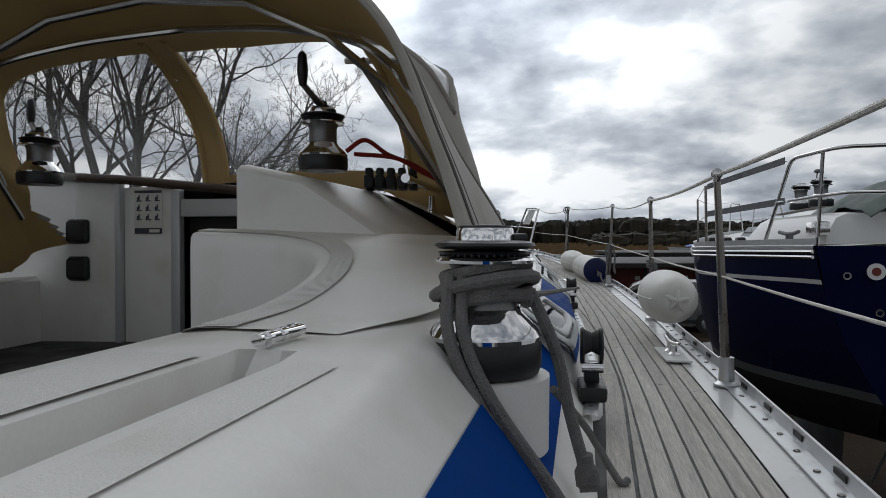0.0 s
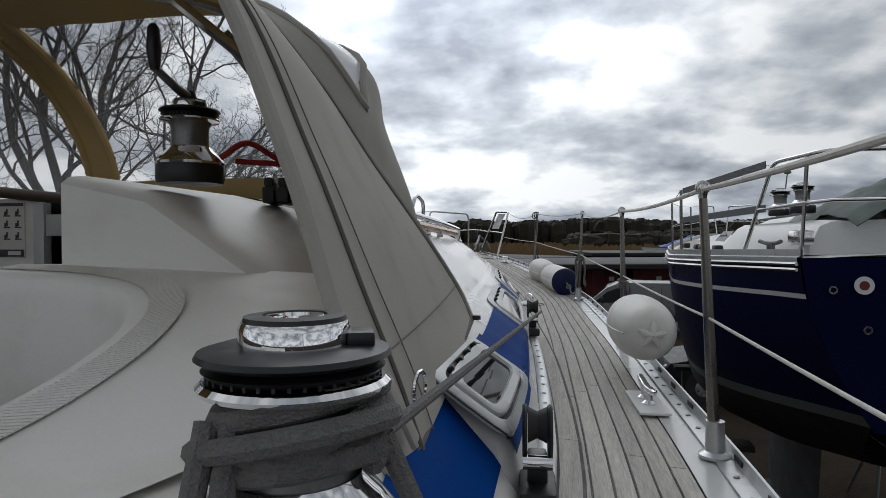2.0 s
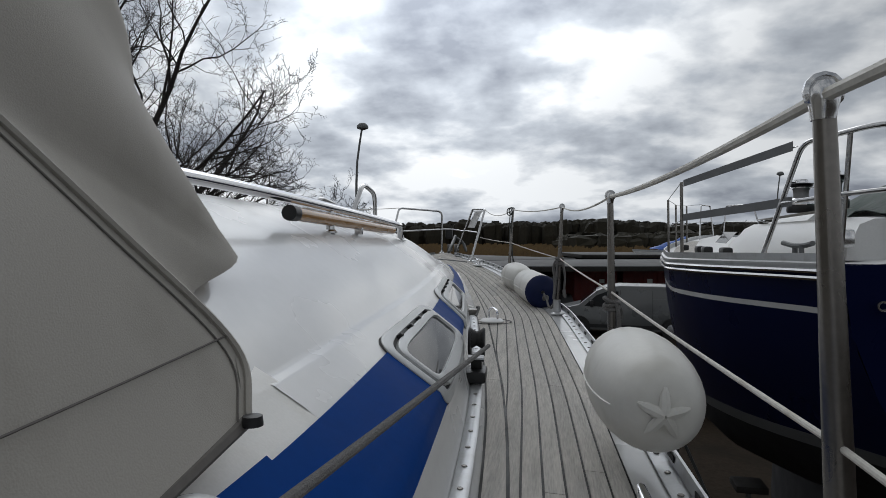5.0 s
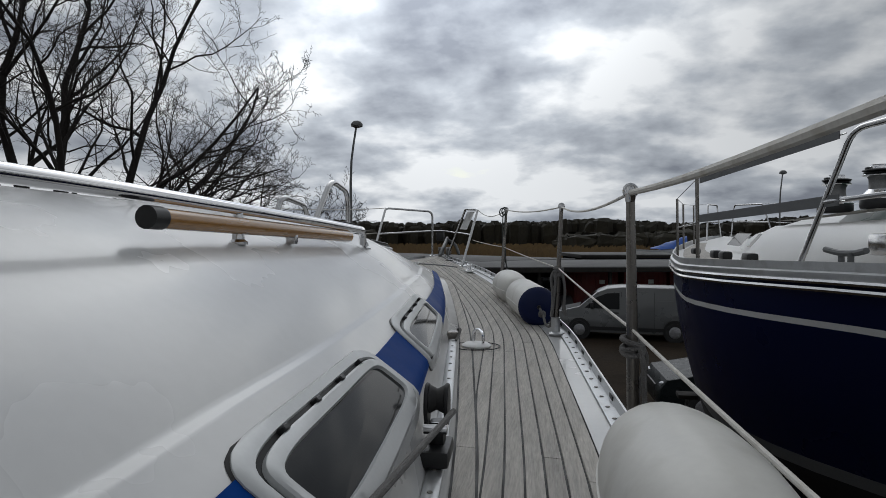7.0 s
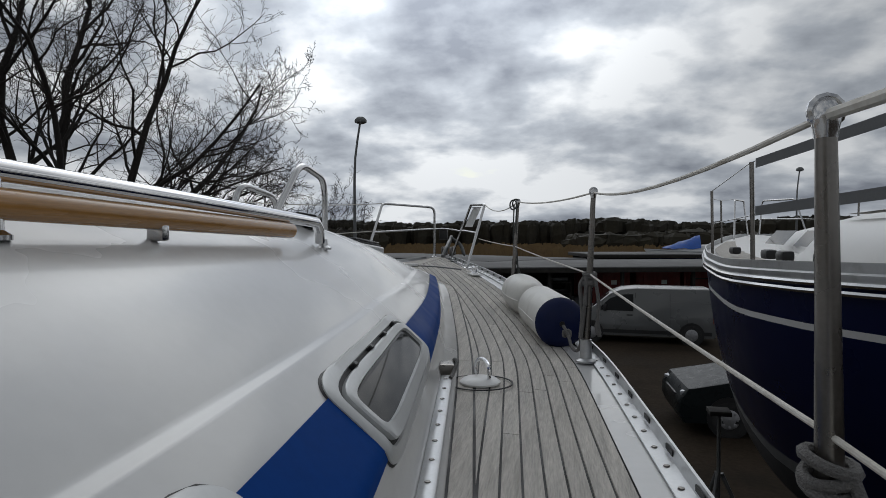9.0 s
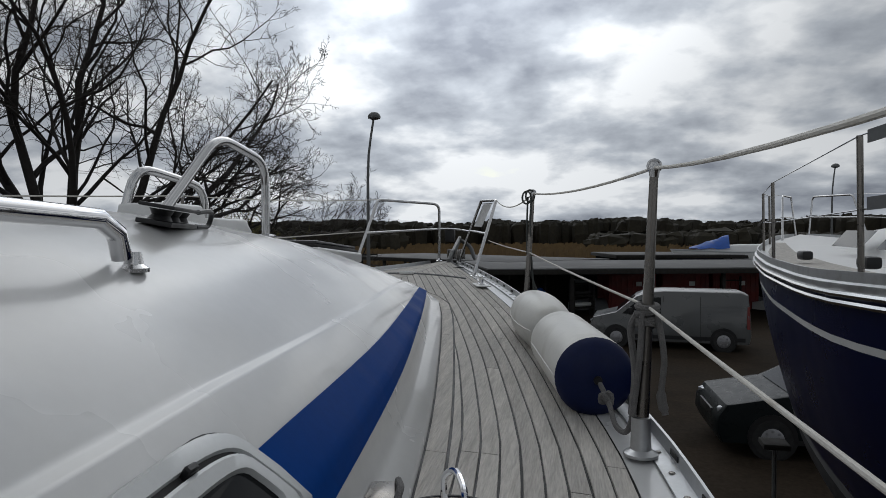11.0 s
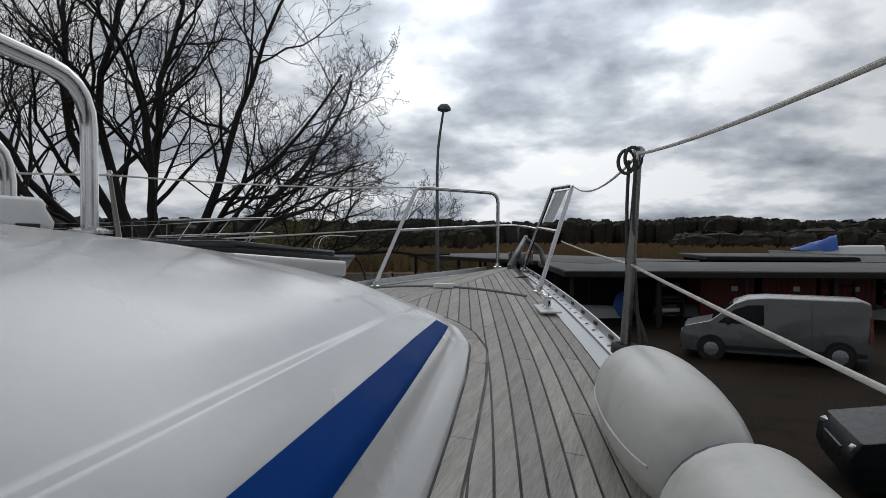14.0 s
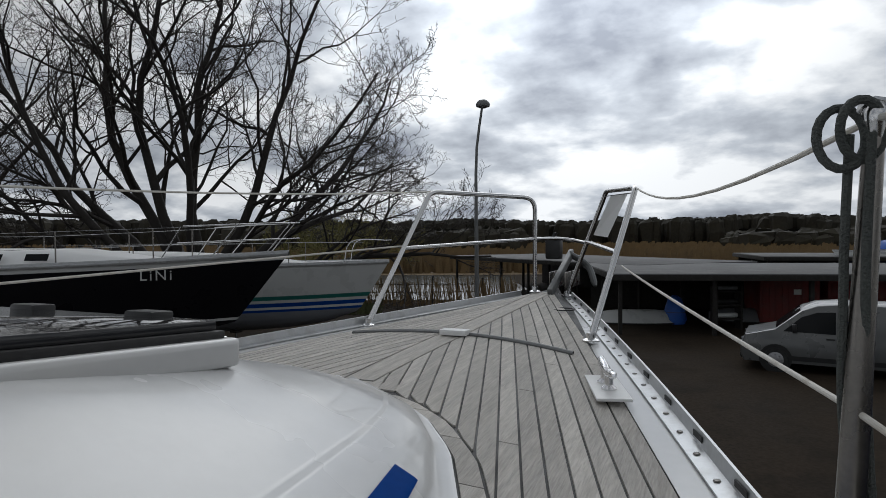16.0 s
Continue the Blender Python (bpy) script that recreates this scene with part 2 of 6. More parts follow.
def tube(bm, pts, r, n=8, closed=False):
    """A round tube along points; r is a radius or a list of radii."""
    pts = [Vector(p) for p in pts]
    k = len(pts)
    rad = r if isinstance(r, (list, tuple)) else [r] * k
    rings = []
    up = None
    for i, p in enumerate(pts):
        a = pts[(i - 1) % k] if (closed or i > 0) else p
        b = pts[(i + 1) % k] if (closed or i < k - 1) else p
        d = (b - a).normalized() if (b - a).length > 1e-9 else Vector((0, 0, 1))
        if up is None:
            up = Vector((0, 0, 1)) if abs(d.z) < 0.9 else Vector((1, 0, 0))
        x = d.cross(up)
        x = x.normalized() if x.length > 1e-6 else d.orthogonal().normalized()
        up = x.cross(d).normalized()
        rings.append([bm.verts.new(p + rad[i] * (math.cos(2 * math.pi * j / n) * x + math.sin(2 * math.pi * j / n) * up)) for j in range(n)])
    for i in range(k if closed else k - 1):
        A, B = rings[i], rings[(i + 1) % k]
        for j in range(n):
            bm.faces.new((A[j], A[(j + 1) % n], B[(j + 1) % n], B[j]))
    if not closed:
        bm.faces.new(rings[0])
        bm.faces.new(rings[-1])
    return bm


def one_tube(pts, r, n=8, closed=False):
    return tube(bmesh.new(), pts, r, n, closed)


def curve(pts, n=8):
    """A smooth line through control points."""
    P = [Vector(p) for p in pts]
    P = [2 * P[0] - P[1]] + P + [2 * P[-1] - P[-2]]
    out = []
    for i in range(1, len(P) - 2):
        for j in range(n):
            t = j / n
            a, b, c, d = P[i - 1], P[i], P[i + 1], P[i + 2]
            out.append(0.5 * (2 * b + (c - a) * t + (2 * a - 5 * b + 4 * c - d) * t * t + (3 * b - a - 3 * c + d) * t ** 3))
    out.append(P[-2])
    return out


def sheet(bm, rows, thick=0.0, close_u=False):
    """A grid of points as faces; with thick, a second side behind it and a rim."""
    V = [[bm.verts.new(p) for p in r] for r in rows]
    m, n = len(V), len(V[0])
    fs = []
    for i in range(m - 1):
        for j in range(n if close_u else n - 1):
            fs.append(bm.faces.new((V[i][j], V[i][(j + 1) % n], V[i + 1][(j + 1) % n], V[i + 1][j])))
    if thick:
        bmesh.ops.recalc_face_normals(bm, faces=fs)
        bmesh.ops.solidify(bm, geom=fs, thickness=thick)
    return bm


def one_sheet(rows, thick=0.0, close_u=False):
    return sheet(bmesh.new(), rows, thick, close_u)


def lathe(bm, prof, n=28, c=(0, 0, 0)):
    """A turned body: (radius, height) pairs from the bottom up."""
    rows = [[Vector(c) + Vector((r * math.cos(2 * math.pi * j / n), r * math.sin(2 * math.pi * j / n), z)) for j in range(n)] for r, z in prof]
    sheet(bm, rows, 0, True)
    return bm


def one_lathe(prof, n=28, c=(0, 0, 0)):
    return lathe(bmesh.new(), prof, n, c)


# ---- own yacht: the plan ----
BEAM = [(-2.5, 1.40), (0, 1.57), (1.95, 1.585), (3.3, 1.54), (5.0, 1.42), (5.8, 1.255), (6.5, 1.06), (7.1, 0.87), (7.7, 0.68), (8.3, 0.49), (8.9, 0.29), (9.3, 0.15), (9.6, 0.02)]
EDGE = [(-2.5, 0.02), (0.5, -0.02), (2, -0.02), (3, -0.005), (5, 0.035), (6.0, 0.095), (6.8, 0.165), (7.5, 0.205), (9.6, 0.27)]
BASE = [(0.3, 1.165), (1.0, 1.17), (1.9, 1.2), (2.5, 1.17), (3.0, 1.135), (3.5, 1.08), (4.1, 1.0), (4.6, 0.935), (5.1, 0.86), (5.9, 0.705), (6.4, 0.60), (6.7, 0.52), (6.9, 0.42), (7.05, 0.30), (7.14, 0.18), (7.19, 0.07), (7.2, 0.0)]
CROWN = [(1.4, 0.63), (3.0, 0.63), (4.0, 0.615), (5.0, 0.585), (5.8, 0.53), (6.3, 0.475), (6.7, 0.40), (6.95, 0.335), (7.1, 0.285), (7.2, 0.25)]


def smooth_tab(tab, y):
    """Interpolated plan value, softened along the boat."""
    return sum(lerp(tab, y + d) * w for d, w in ((-0.3, 1), (-0.15, 2), (0, 3), (0.15, 2), (0.3, 1))) / 9


def beam(y):
    return max(0.012, smooth_tab(BEAM, y) if y < 9.2 else lerp(BEAM, y))


def deck_z(x, y):
    b = beam(y)
    return smooth_tab(EDGE, y) + 0.045 * (1 - min(1, (abs(x) / b)) ** 2)


def base(y):
    return smooth_tab(BASE, y) if y < 6.2 else lerp(BASE, y) + (smooth_tab(BASE, y) - lerp(BASE, y)) * max(0, (6.5 - y) / 0.3)


def cabin_section(y):
    """Half section of the coachroof, from the deck up to the crown."""
    c = base(y)
    zb = deck_z(c, y)
    zr = smooth_tab(CROWN, y) if y < 6.6 else lerp(CROWN, y)
    k = max(0.08, min(1.0, (zr - zb) / 0.56))
    q = min(1.0, c / 0.6)
    d = 0.05 * max(0.0, min(1.0, (4.0 - y) / 1.3))
    prof = ((0.004, 0.03), (0.045, 0.046), (0.062, 0.11), (0.078, 0.17), (0.168 + d * 0.7, 0.262), (0.190 + d, 0.2850), (0.193 + d, 0.2875), (0.197 + d, 0.2888), (0.209 + d, 0.2905), (0.214 + d, 0.2925), (0.219 + d, 0.297), (0.262 + d, 0.338))
    pts = [(c, zb - 0.02)] + [(c - a * q, zb + b * k) for a, b in prof]
    x0, z0 = pts[-1]
    full = 1.6 + 1.0 * max(0.0, min(1.0, (6.0 - y) / 1.0))
    for f in (0.1, 0.2, 0.42, 0.62, 0.82, 1.0):
        x = x0 * (1 - f)
        pts.append((x, z0 + (zr - z0) * (1 - (1 - f) ** full)))
    return pts


def cabin_point(y, u, lift=0.0):
    """A point of the coachroof's starboard side at section step u, lifted off the surface."""
    s = cabin_section(y)
    i = min(int(u), len(s) - 2)
    f = u - i
    x, z = s[i][0] * (1 - f) + s[i + 1][0] * f, s[i][1] * (1 - f) + s[i + 1][1] * f
    nx, nz = s[i + 1][1] - s[i][1], s[i][0] - s[i + 1][0]
    l = math.hypot(nx, nz) or 1
    return Vector((x + lift * nx / l, y, z + lift * nz / l))


GROUND = -3.1

# ---- the yard ----
bm = bmesh.new()
bmesh.ops.create_grid(bm, x_segments=8, y_segments=8, size=900)
bmesh.ops.translate(bm, verts=bm.verts, vec=(0, 300, GROUND))
solid("ground", bm, EARTH, "packed brown earth and gravel of the boat yard", "ground", kind="structure", smooth=False)

# ---- own yacht: hull and deck base ----
ys = list(np.arange(-2.5, 9.61, 0.15)) + [9.6]
rows = []
for y in ys:
    b, z = beam(y) + 0.015, smooth_tab(EDGE, y)
    t = max(0.0, (y - 4) / 5.6)
    rows.append([(sx * b * w, y - 0.9 * t * t * (1 - h), z - 0.03 + (h - 1) * 1.15) for sx, w, h in
                 ((1, 1, 1), (1, 0.97, 0.6), (1, 0.86, 0.2), (1, 0.6, -0.15), (1, 0.05, -0.35), (-1, 0.05, -0.35), (-1, 0.6, -0.15), (-1, 0.86, 0.2), (-1, 0.97, 0.6), (-1, 1, 1))])
hull_own = solid("hull", one_sheet(rows), GEL, "white gelcoat hull of the sailing yacht", "hull", kind="structure")

fx = np.linspace(-1, 1, 25)
rows = [[(x * (beam(y) - 0.005), y, deck_z(x * beam(y), y) - 0.004) for x in fx] for y in ys]
deck = solid("deck", one_sheet(rows), CAULK, "weathered grey teak planked deck with black caulked seams", "deck", kind="structure")

# white waterway outside the teak and perforated toe rail, both sides
TEAKIN = 0.105
for sx in (1, -1):
    rows = []
    for y in np.arange(-2.5, 9.45, 0.15):
        b = beam(y)
        wdt = min(TEAKIN, b * 0.5)
        rows.append([(sx * (b - wdt), y, deck_z(b - wdt, y) + 0.001), (sx * (b - wdt), y, deck_z(b, y) + 0.009), (sx * (b - 0.05), y, deck_z(b, y) + 0.010), (sx * (b + 0.01), y, deck_z(b, y) + 0.006), (sx * (b + 0.014), y, deck_z(b, y) - 0.05)])
    solid("waterway", one_sheet(rows), GEL, "white gelcoat waterway along the deck edge", "deck edge", kind="structure")
    rail = thing("toe_rail", pose(0, 0, 0), "perforated aluminium toe rail along the deck edge", "toe rail", kind="structure")
    rows = []
    yy = np.arange(-2.5, 9.4, 0.1)
    for y in yy:
        b, z = beam(y), deck_z(beam(y), y) + 0.012
        rows.append([(sx * (b - 0.045), y, z), (sx * (b - 0.045), y, z + 0.004), (sx * (b - 0.008), y, z + 0.006), (sx * (b - 0.004), y, z + 0.034), (sx * (b + 0.002), y, z + 0.034), (sx * (b + 0.004), y, z - 0.006)])
    part("rail_profile", one_sheet(rows), ALU, rail)
    if sx == 1:
        for y in np.arange(0.5, 9.2, 0.11):
            b, z = beam(y), deck_z(beam(y), y) + 0.0175
            bm = bmesh.new()
            lathe(bm, [(0.0, 0.0), (0.007, 0.0), (0.006, 0.002), (0.0, 0.0025)], 8, (b - 0.027, y, z))
            part("bolt", bm, DULLSTEEL, rail)
        for y in np.arange(0.56, 9.2, 0.22):
            b, z = beam(y), deck_z(beam(y), y) + 0.031
            yaw = math.atan2(beam(y + 0.05) - beam(y - 0.05), 0.1)
            part("slot", one_box((b - 0.0075, y, z), (0.003, 0.055, 0.013), 0.001, Euler((0, 0, -yaw)).to_matrix(), 1), RUBBER, rail)

# ---- own yacht: coachroof ----
ys_c = [2.14] + list(np.arange(2.2, 6.6, 0.1)) + list(np.arange(6.6, 7.19, 0.04)) + [7.195]
rows = []
for y in ys_c:
    h = cabin_section(y)
    rows.append([(x, y, z) for x, z in h] + [(-x, y, z) for x, z in reversed(h[:-1])])
bm = one_sheet(rows)
solid("coachroof", bm, GEL, "white gelcoat coachroof of the sailing yacht", "cabin roof", kind="structure", ang=75)

# blue stripe along the cabin side
def stripe_band(y0, y1, lo, hi, n):
    rows = []
    for i in range(n + 1):
        y = y0 + (y1 - y0) * i / n
        f = i / n
        a, b = lo[0] + (lo[1] - lo[0]) * f, hi[0] + (hi[1] - hi[0]) * f
        rows.append([cabin_point(y, a + (b - a) * j / 8, 0.0025) for j in range(9)])
    return one_sheet(rows)


stripe = thing("cabin_stripe", pose(0, 0, 0), "dark blue painted stripe along the white cabin side", "painted stripe", kind="structure")
for y0, y1, lo, hi in ((1.52, 1.99, (3.2, 3.2), (4.9, 4.9)), (1.99, 2.62, (3.5, 3.5), (4.85, 4.85)), (3.18, 3.60, (3.7, 3.7), (4.78, 4.78)), (4.2, 6.66, (3.2, 3.9), (4.6, 4.45))):
    part("stripe_panel", stripe_band(y0, y1, lo, hi, 14), BLUE, stripe)

# ---- windows in the cabin side ----
def cabin_window(name, y0, y1, label, u0=3.45, u1=5.0, slant=0.09):
    w = thing(name, pose(0, 0, 0), label, "window", kind="structure")
    n = 40
    us = np.linspace(u0, u1, 25)
    ym = (y0 + y1) / 2
    run = [0.0]
    for a, b in zip(us, us[1:]):
        run.append(run[-1] + (cabin_point(ym, b) - cabin_point(ym, a)).length)
    at = lambda v: float(np.interp(v * run[-1], run, us))
    def outline(inset, lift):
        pts = []
        hw, hh = (y1 - y0) / 2 - inset, 0.5
        for i in range(n):
            a = 2 * math.pi * i / n
            ca, sa = math.cos(a), math.sin(a)
            ex = 0.34
            px, pv = math.copysign(abs(ca) ** ex, ca), math.copysign(abs(sa) ** ex, sa)
            iv = inset / run[-1]
            v = 0.5 + pv * (hh - iv)
            y = (y0 + y1) / 2 + px * hw + slant * (0.5 - v) * (1 if px > 0 else 0.35)
            pts.append(cabin_point(y, at(v), lift))
        return pts
    part("outer_frame", one_sheet([outline(-0.004, -0.004), outline(-0.003, 0.005), outline(0.003, 0.009), outline(0.020, 0.009), outline(0.023, 0.002)], 0, True), ALUW, w)
    part("gasket", one_sheet([outline(0.021, 0.0045), outline(0.031, 0.0045)], 0, True), RUBBER, w)
    part("outer_seal", one_sheet([outline(-0.007, 0.0005), outline(-0.003, 0.003)], 0, True), RUBBER, w)
    part("sash_frame", one_sheet([outline(0.029, 0.002), outline(0.030, 0.012), outline(0.034, 0.015), outline(0.050, 0.014), outline(0.053, 0.006)], 0, True), ALUW, w)
    bm = bmesh.new()
    bm.faces.new([bm.verts.new(p) for p in outline(0.050, 0.0075)])
    part("pane", bm, TINT, w, smooth=False)
    for f in (0.25, 0.45, 0.65, 0.85):
        y = y0 + (y1 - y0) * f - 0.03
        p = cabin_point(y, at(1 - 0.027 / run[-1]), 0.009)
        d = cabin_point(y, u1, 0) - cabin_point(y, u0, 0)
        rot = Euler((0, -math.atan2(d.z, -d.x), 0)).to_matrix()
        part("hinge", one_box(p, (0.017, 0.017, 0.009), 0.002, rot, 1), BLACK, w)
    return w


cabin_window("window_1", 1.47, 1.90, "small framed cabin window with tinted pane behind the sprayhood", 3.7, 5.2, 0.04)
cabin_window("window_2", 2.57, 3.225, "long aluminium framed cabin window with tinted pane", 3.4, 5.2, 0.04)
cabin_window("window_3", 3.54, 4.275, "forward aluminium framed cabin window with tinted pane", 3.25, 5.1, 0.07)

# ---- genoa track with sliding blocks ----
track = thing("genoa_track", pose(0, 0, 0), "grey aluminium sheet track along the cabin foot", "track")
ty = np.arange(1.35, 4.55, 0.12)
def track_pt(y, dz=0.0):
    p = cabin_point(y, 1.55)
    return Vector((p.x, p.y, p.z + dz))
part("rail_profile", one_sheet([[track_pt(y) + Vector((dx, 0, dz)) for dx, dz in ((0.016, 0.0), (0.016, 0.010), (0.011, 0.014), (-0.011, 0.014), (-0.016, 0.010), (-0.016, 0.0))] for y in ty]), ALU, track)
for y in np.arange(1.42, 4.47, 0.1):
    part("screw", one_lathe([(0, 0), (0.006, 0), (0.005, 0.0015), (0, 0.002)], 8, track_pt(y, 0.0145)), DULLSTEEL, track)


def sheet_block(y, s):
    p = track_pt(y, 0.014)
    b = thing("sheet_block", Matrix.Translation(p) @ pose(0, 0, 0, 0, 0, 3) @ Matrix.Scale(s, 4), "black sheet lead block on the genoa track", "block", "blocks on the sheet track")
    part("slider", one_box((0, 0, 0.018), (0.062, 0.115, 0.036), 0.010), BLACK, b)
    part("neck", one_box((0.0, 0.012, 0.055), (0.034, 0.05, 0.05), 0.008), BLACK, b)
    for sx in (-1, 1):
        bm = bmesh.new()
        lathe(bm, [(0, -0.004), (0.034, -0.004), (0.036, 0), (0.034, 0.004), (0, 0.004)], 20)
        bmesh.ops.transform(bm, matrix=Matrix.Translation((sx * 0.021, 0.012, 0.115)) @ pose(0, 0, 0, 0, 90, 0) @ Matrix.Diagonal((1.25, 1, 1, 1)), verts=bm.verts)
        part("cheek", bm, BLACK, b)
    bm = bmesh.new()
    lathe(bm, [(0, -0.016), (0.030, -0.016), (0.022, 0), (0.030, 0.016), (0, 0.016)], 20)
    bmesh.ops.transform(bm, matrix=Matrix.Translation((0, 0.012, 0.125)) @ pose(0, 0, 0, 0, 90, 0), verts=bm.verts)
    part("sheave", bm, RUBBER, b)
    bm = bmesh.new()
    lathe(bm, [(0, -0.024), (0.012, -0.024), (0.012, 0.024), (0, 0.024)], 14)
    bmesh.ops.transform(bm, matrix=Matrix.Translation((0, -0.018, 0.072)) @ pose(0, 0, 0, 0, 90, 0), verts=bm.verts)
    part("plunger", bm, CHROME, b)
    return b


sheet_block(1.50, 1.0)
sheet_block(3.17, 0.95)

# end stop, padeye and shackle at the front end of the track
pe = thing("padeye", pose(1.007, 4.60, deck_z(1.007, 4.60) + 0.002), "white round padeye plate with a steel bow", "padeye")
part("base_plate", one_lathe([(0, 0), (0.062, 0), (0.064, 0.006), (0.05, 0.016), (0, 0.018)], 26), WHITEP, pe)
part("bow", one_tube(curve([(0.03, -0.02, 0.012), (0.03, -0.02, 0.05), (0.02, 0.01, 0.062), (0.0, 0.05, 0.066), (-0.02, 0.06, 0.05), (-0.02, 0.06, 0.012)], 5), 0.006), CHROME, pe)
part("ring_groove", one_lathe([(0.098, 0.0), (0.098, 0.003), (0.103, 0.003), (0.103, 0.0)], 36), CAULK, pe)
es = thing("track_end_stop", Matrix.Translation(track_pt(4.53, 0.0)) @ pose(0, 0, 0, 0, 0, 8), "grey metal end stop with a lashed grey line", "end stop")
part("stop_body", one_box((0, 0, 0.02), (0.05, 0.075, 0.036), 0.009), DULLSTEEL, es)
part("line", one_tube(curve([(0.02, 0.03, 0.04), (0.03, -0.02, 0.045), (0.02, -0.06, 0.02), (0.012, -0.10, 0.012)], 6), 0.006), ROPE, es)

# ---- stanchions and lifelines ----
def stanchion(top, bot, group, label="stainless stanchion with a white lifeline through it"):
    bx, by, bz = bot
    s = thing("stanchion", pose(bx, by, bz), label, "stanchion", group)
    d = Vector(top) - Vector(bot)
    part("socket", one_lathe([(0.0, 0.0), (0.036, 0.0), (0.036, 0.006), (0.022, 0.014), (0.020, 0.075), (0.0205, 0.082), (0.016, 0.083), (0, 0.083)], 18), ALU, s)
    u = d.normalized()
    part("tube", one_tube([u * 0.02, u * 0.3, d], [0.0135, 0.0120, 0.0088], 14), DULLSTEEL, s)
    bm = bmesh.new()
    lathe(bm, [(0, -0.020), (0.0095, -0.020), (0.0105, -0.012), (0.0125, -0.004), (0.0125, 0.005), (0.008, 0.012), (0, 0.013)], 14, d)
    part("cap", bm, STEEL, s)
    part("eye", one_tube([d + Vector((0.013 * math.cos(a), 0.0, 0.013 * math.sin(a) + 0.004)) for a in np.linspace(0, 6.28, 12, endpoint=False)], 0.004, 6, True), STEEL, s)
    return s


S_TOP = [(1.50, 0.25, 0.60), (1.515, 1.95, 0.60), (1.473, 3.296, 0.608), (1.37, 4.99, 0.665), (1.008, 6.521, 0.724)]
S_BOT = [(1.53, 0.25, 0), (1.545, 1.95, 0), (1.485, 3.30, 0), (1.345, 4.99, 0), (0.975, 6.49, 0)]
S_BOT = [(x, y, deck_z(x, y) + 0.012) for x, y, _ in S_BOT]
for a, b in zip(S_TOP, S_BOT):
    stanchion(a, b, "starboard stanchions")
P_TOP = [(-1.50, 1.95, 0.60), (-1.47, 3.4, 0.62), (-1.36, 5.0, 0.67), (-1.12, 6.9, 0.78)]
P_BOT = [(-1.54, 1.95, 0), (-1.485, 3.4, 0), (-1.36, 5.0, 0), (-1.0, 6.6, 0)]
P_TOP[3] = (-1.06, 6.85, 0.77)
P_BOT[3] = (-0.92, 6.82, 0)
for a, b in zip(P_TOP, P_BOT):
    stanchion(a, (b[0], b[1], deck_z(b[0], b[1]) + 0.012), "port stanchions", "stainless stanchion on the far deck edge")
PUL_R, PUL_L = Vector((0.568, 8.60, 0.825)), Vector((-0.52, 8.87, 0.862))


def sag_line(pts, sags, n=10):
    out = []
    for (a, b), s in zip(zip(pts, pts[1:]), sags):
        a, b = Vector(a), Vector(b)
        for i in range(n):
            t = i / n
            out.append(a.lerp(b, t) - Vector((0, 0, 4 * s * t * (1 - t))))
    out.append(Vector(pts[-1]))
    return out


def low(i, f=0.52):
    return Vector(S_BOT[i]).lerp(Vector(S_TOP[i]), f)


up = [Vector((1.5, -1.6, 0.6))] + [Vector(p) for p in S_TOP] + [PUL_R]
ll = thing("upper_lifeline", pose(0, 0, 0), "off-white plastic coated upper lifeline wire, stained", "lifeline")
pl = sag_line(up, [0.01, 0.012, 0.012, 0.03, 0.02, 0.06])
part("wire", one_tube(pl, 0.0036, 8), ROPEW, ll)
part("thick_sleeve", one_tube(sag_line(up[1:4], [0.012, 0.012]), 0.0058, 8), ROPEW, ll, "dirty beige chafe sleeve")
lo = [Vector((1.53, -1.6, 0.3))] + [low(i) for i in range(5)] + [Vector((0.54, 8.36, 0.50))]
l2 = thing("lower_lifeline", pose(0, 0, 0), "white coated lower lifeline wire", "lifeline")
part("wire", one_tube(sag_line(lo, [0, 0.004, 0.004, 0.004, 0.004, 0.006]), 0.0033, 8), ROPEW, l2)
l3 = thing("port_upper_lifeline", pose(0, 0, 0), "thin coated upper lifeline on the far side", "lifeline")
part("wire", one_tube(sag_line(P_TOP + [PUL_L], [0.01, 0.01, 0.01, 0.02]), 0.0042, 6), ROPEW, l3)
l4 = thing("port_lower_lifeline", pose(0, 0, 0), "thin coated lower lifeline on the far side", "lifeline")
part("wire", one_tube(sag_line([Vector(a).lerp(Vector((b[0], b[1], deck_z(b[0], b[1]))), 0.47) for a, b in zip(P_TOP, P_BOT)] + [Vector((-0.685, 8.785, 0.587)).lerp(Vector((-0.5, 8.5, 0.57)), 0.8)], [0, 0, 0, 0]), 0.0045, 6), ROPEW, l4)

# ---- pulpit ----
pz = lambda x, y: deck_z(x, y) + 0.008
pp = thing("pulpit", pose(0, 0, 0), "polished stainless split bow pulpit with an open gate", "pulpit")
R = 0.0125
B1, B2 = Vector((0.47, 8.08, pz(0.47, 8.08))), Vector((-0.50, 8.16, pz(0.5, 8.16)))
def bend(a, corner, b, r=0.06):
    a, c, b = Vector(a), Vector(corner), Vector(b)
    p, q = c + (a - c).normalized() * r, c + (b - c).normalized() * r
    return [p.lerp(c, t).lerp(c.lerp(q, t), t) for t in np.linspace(0, 1, 6)]
FR, FRB = Vector((0.36, 9.16, 0.855)), Vector((0.12, 9.30, pz(0.12, 9.3)))
FL, FLB = Vector((-0.045, 9.24, 0.835)), Vector((-0.05, 9.25, pz(0.05, 9.25)))
part("starboard_hoop", one_tube([B1] + bend(B1, PUL_R, FR, 0.03) + bend(PUL_R, FR, FRB, 0.03) + [FRB], R, 12), STEEL, pp)
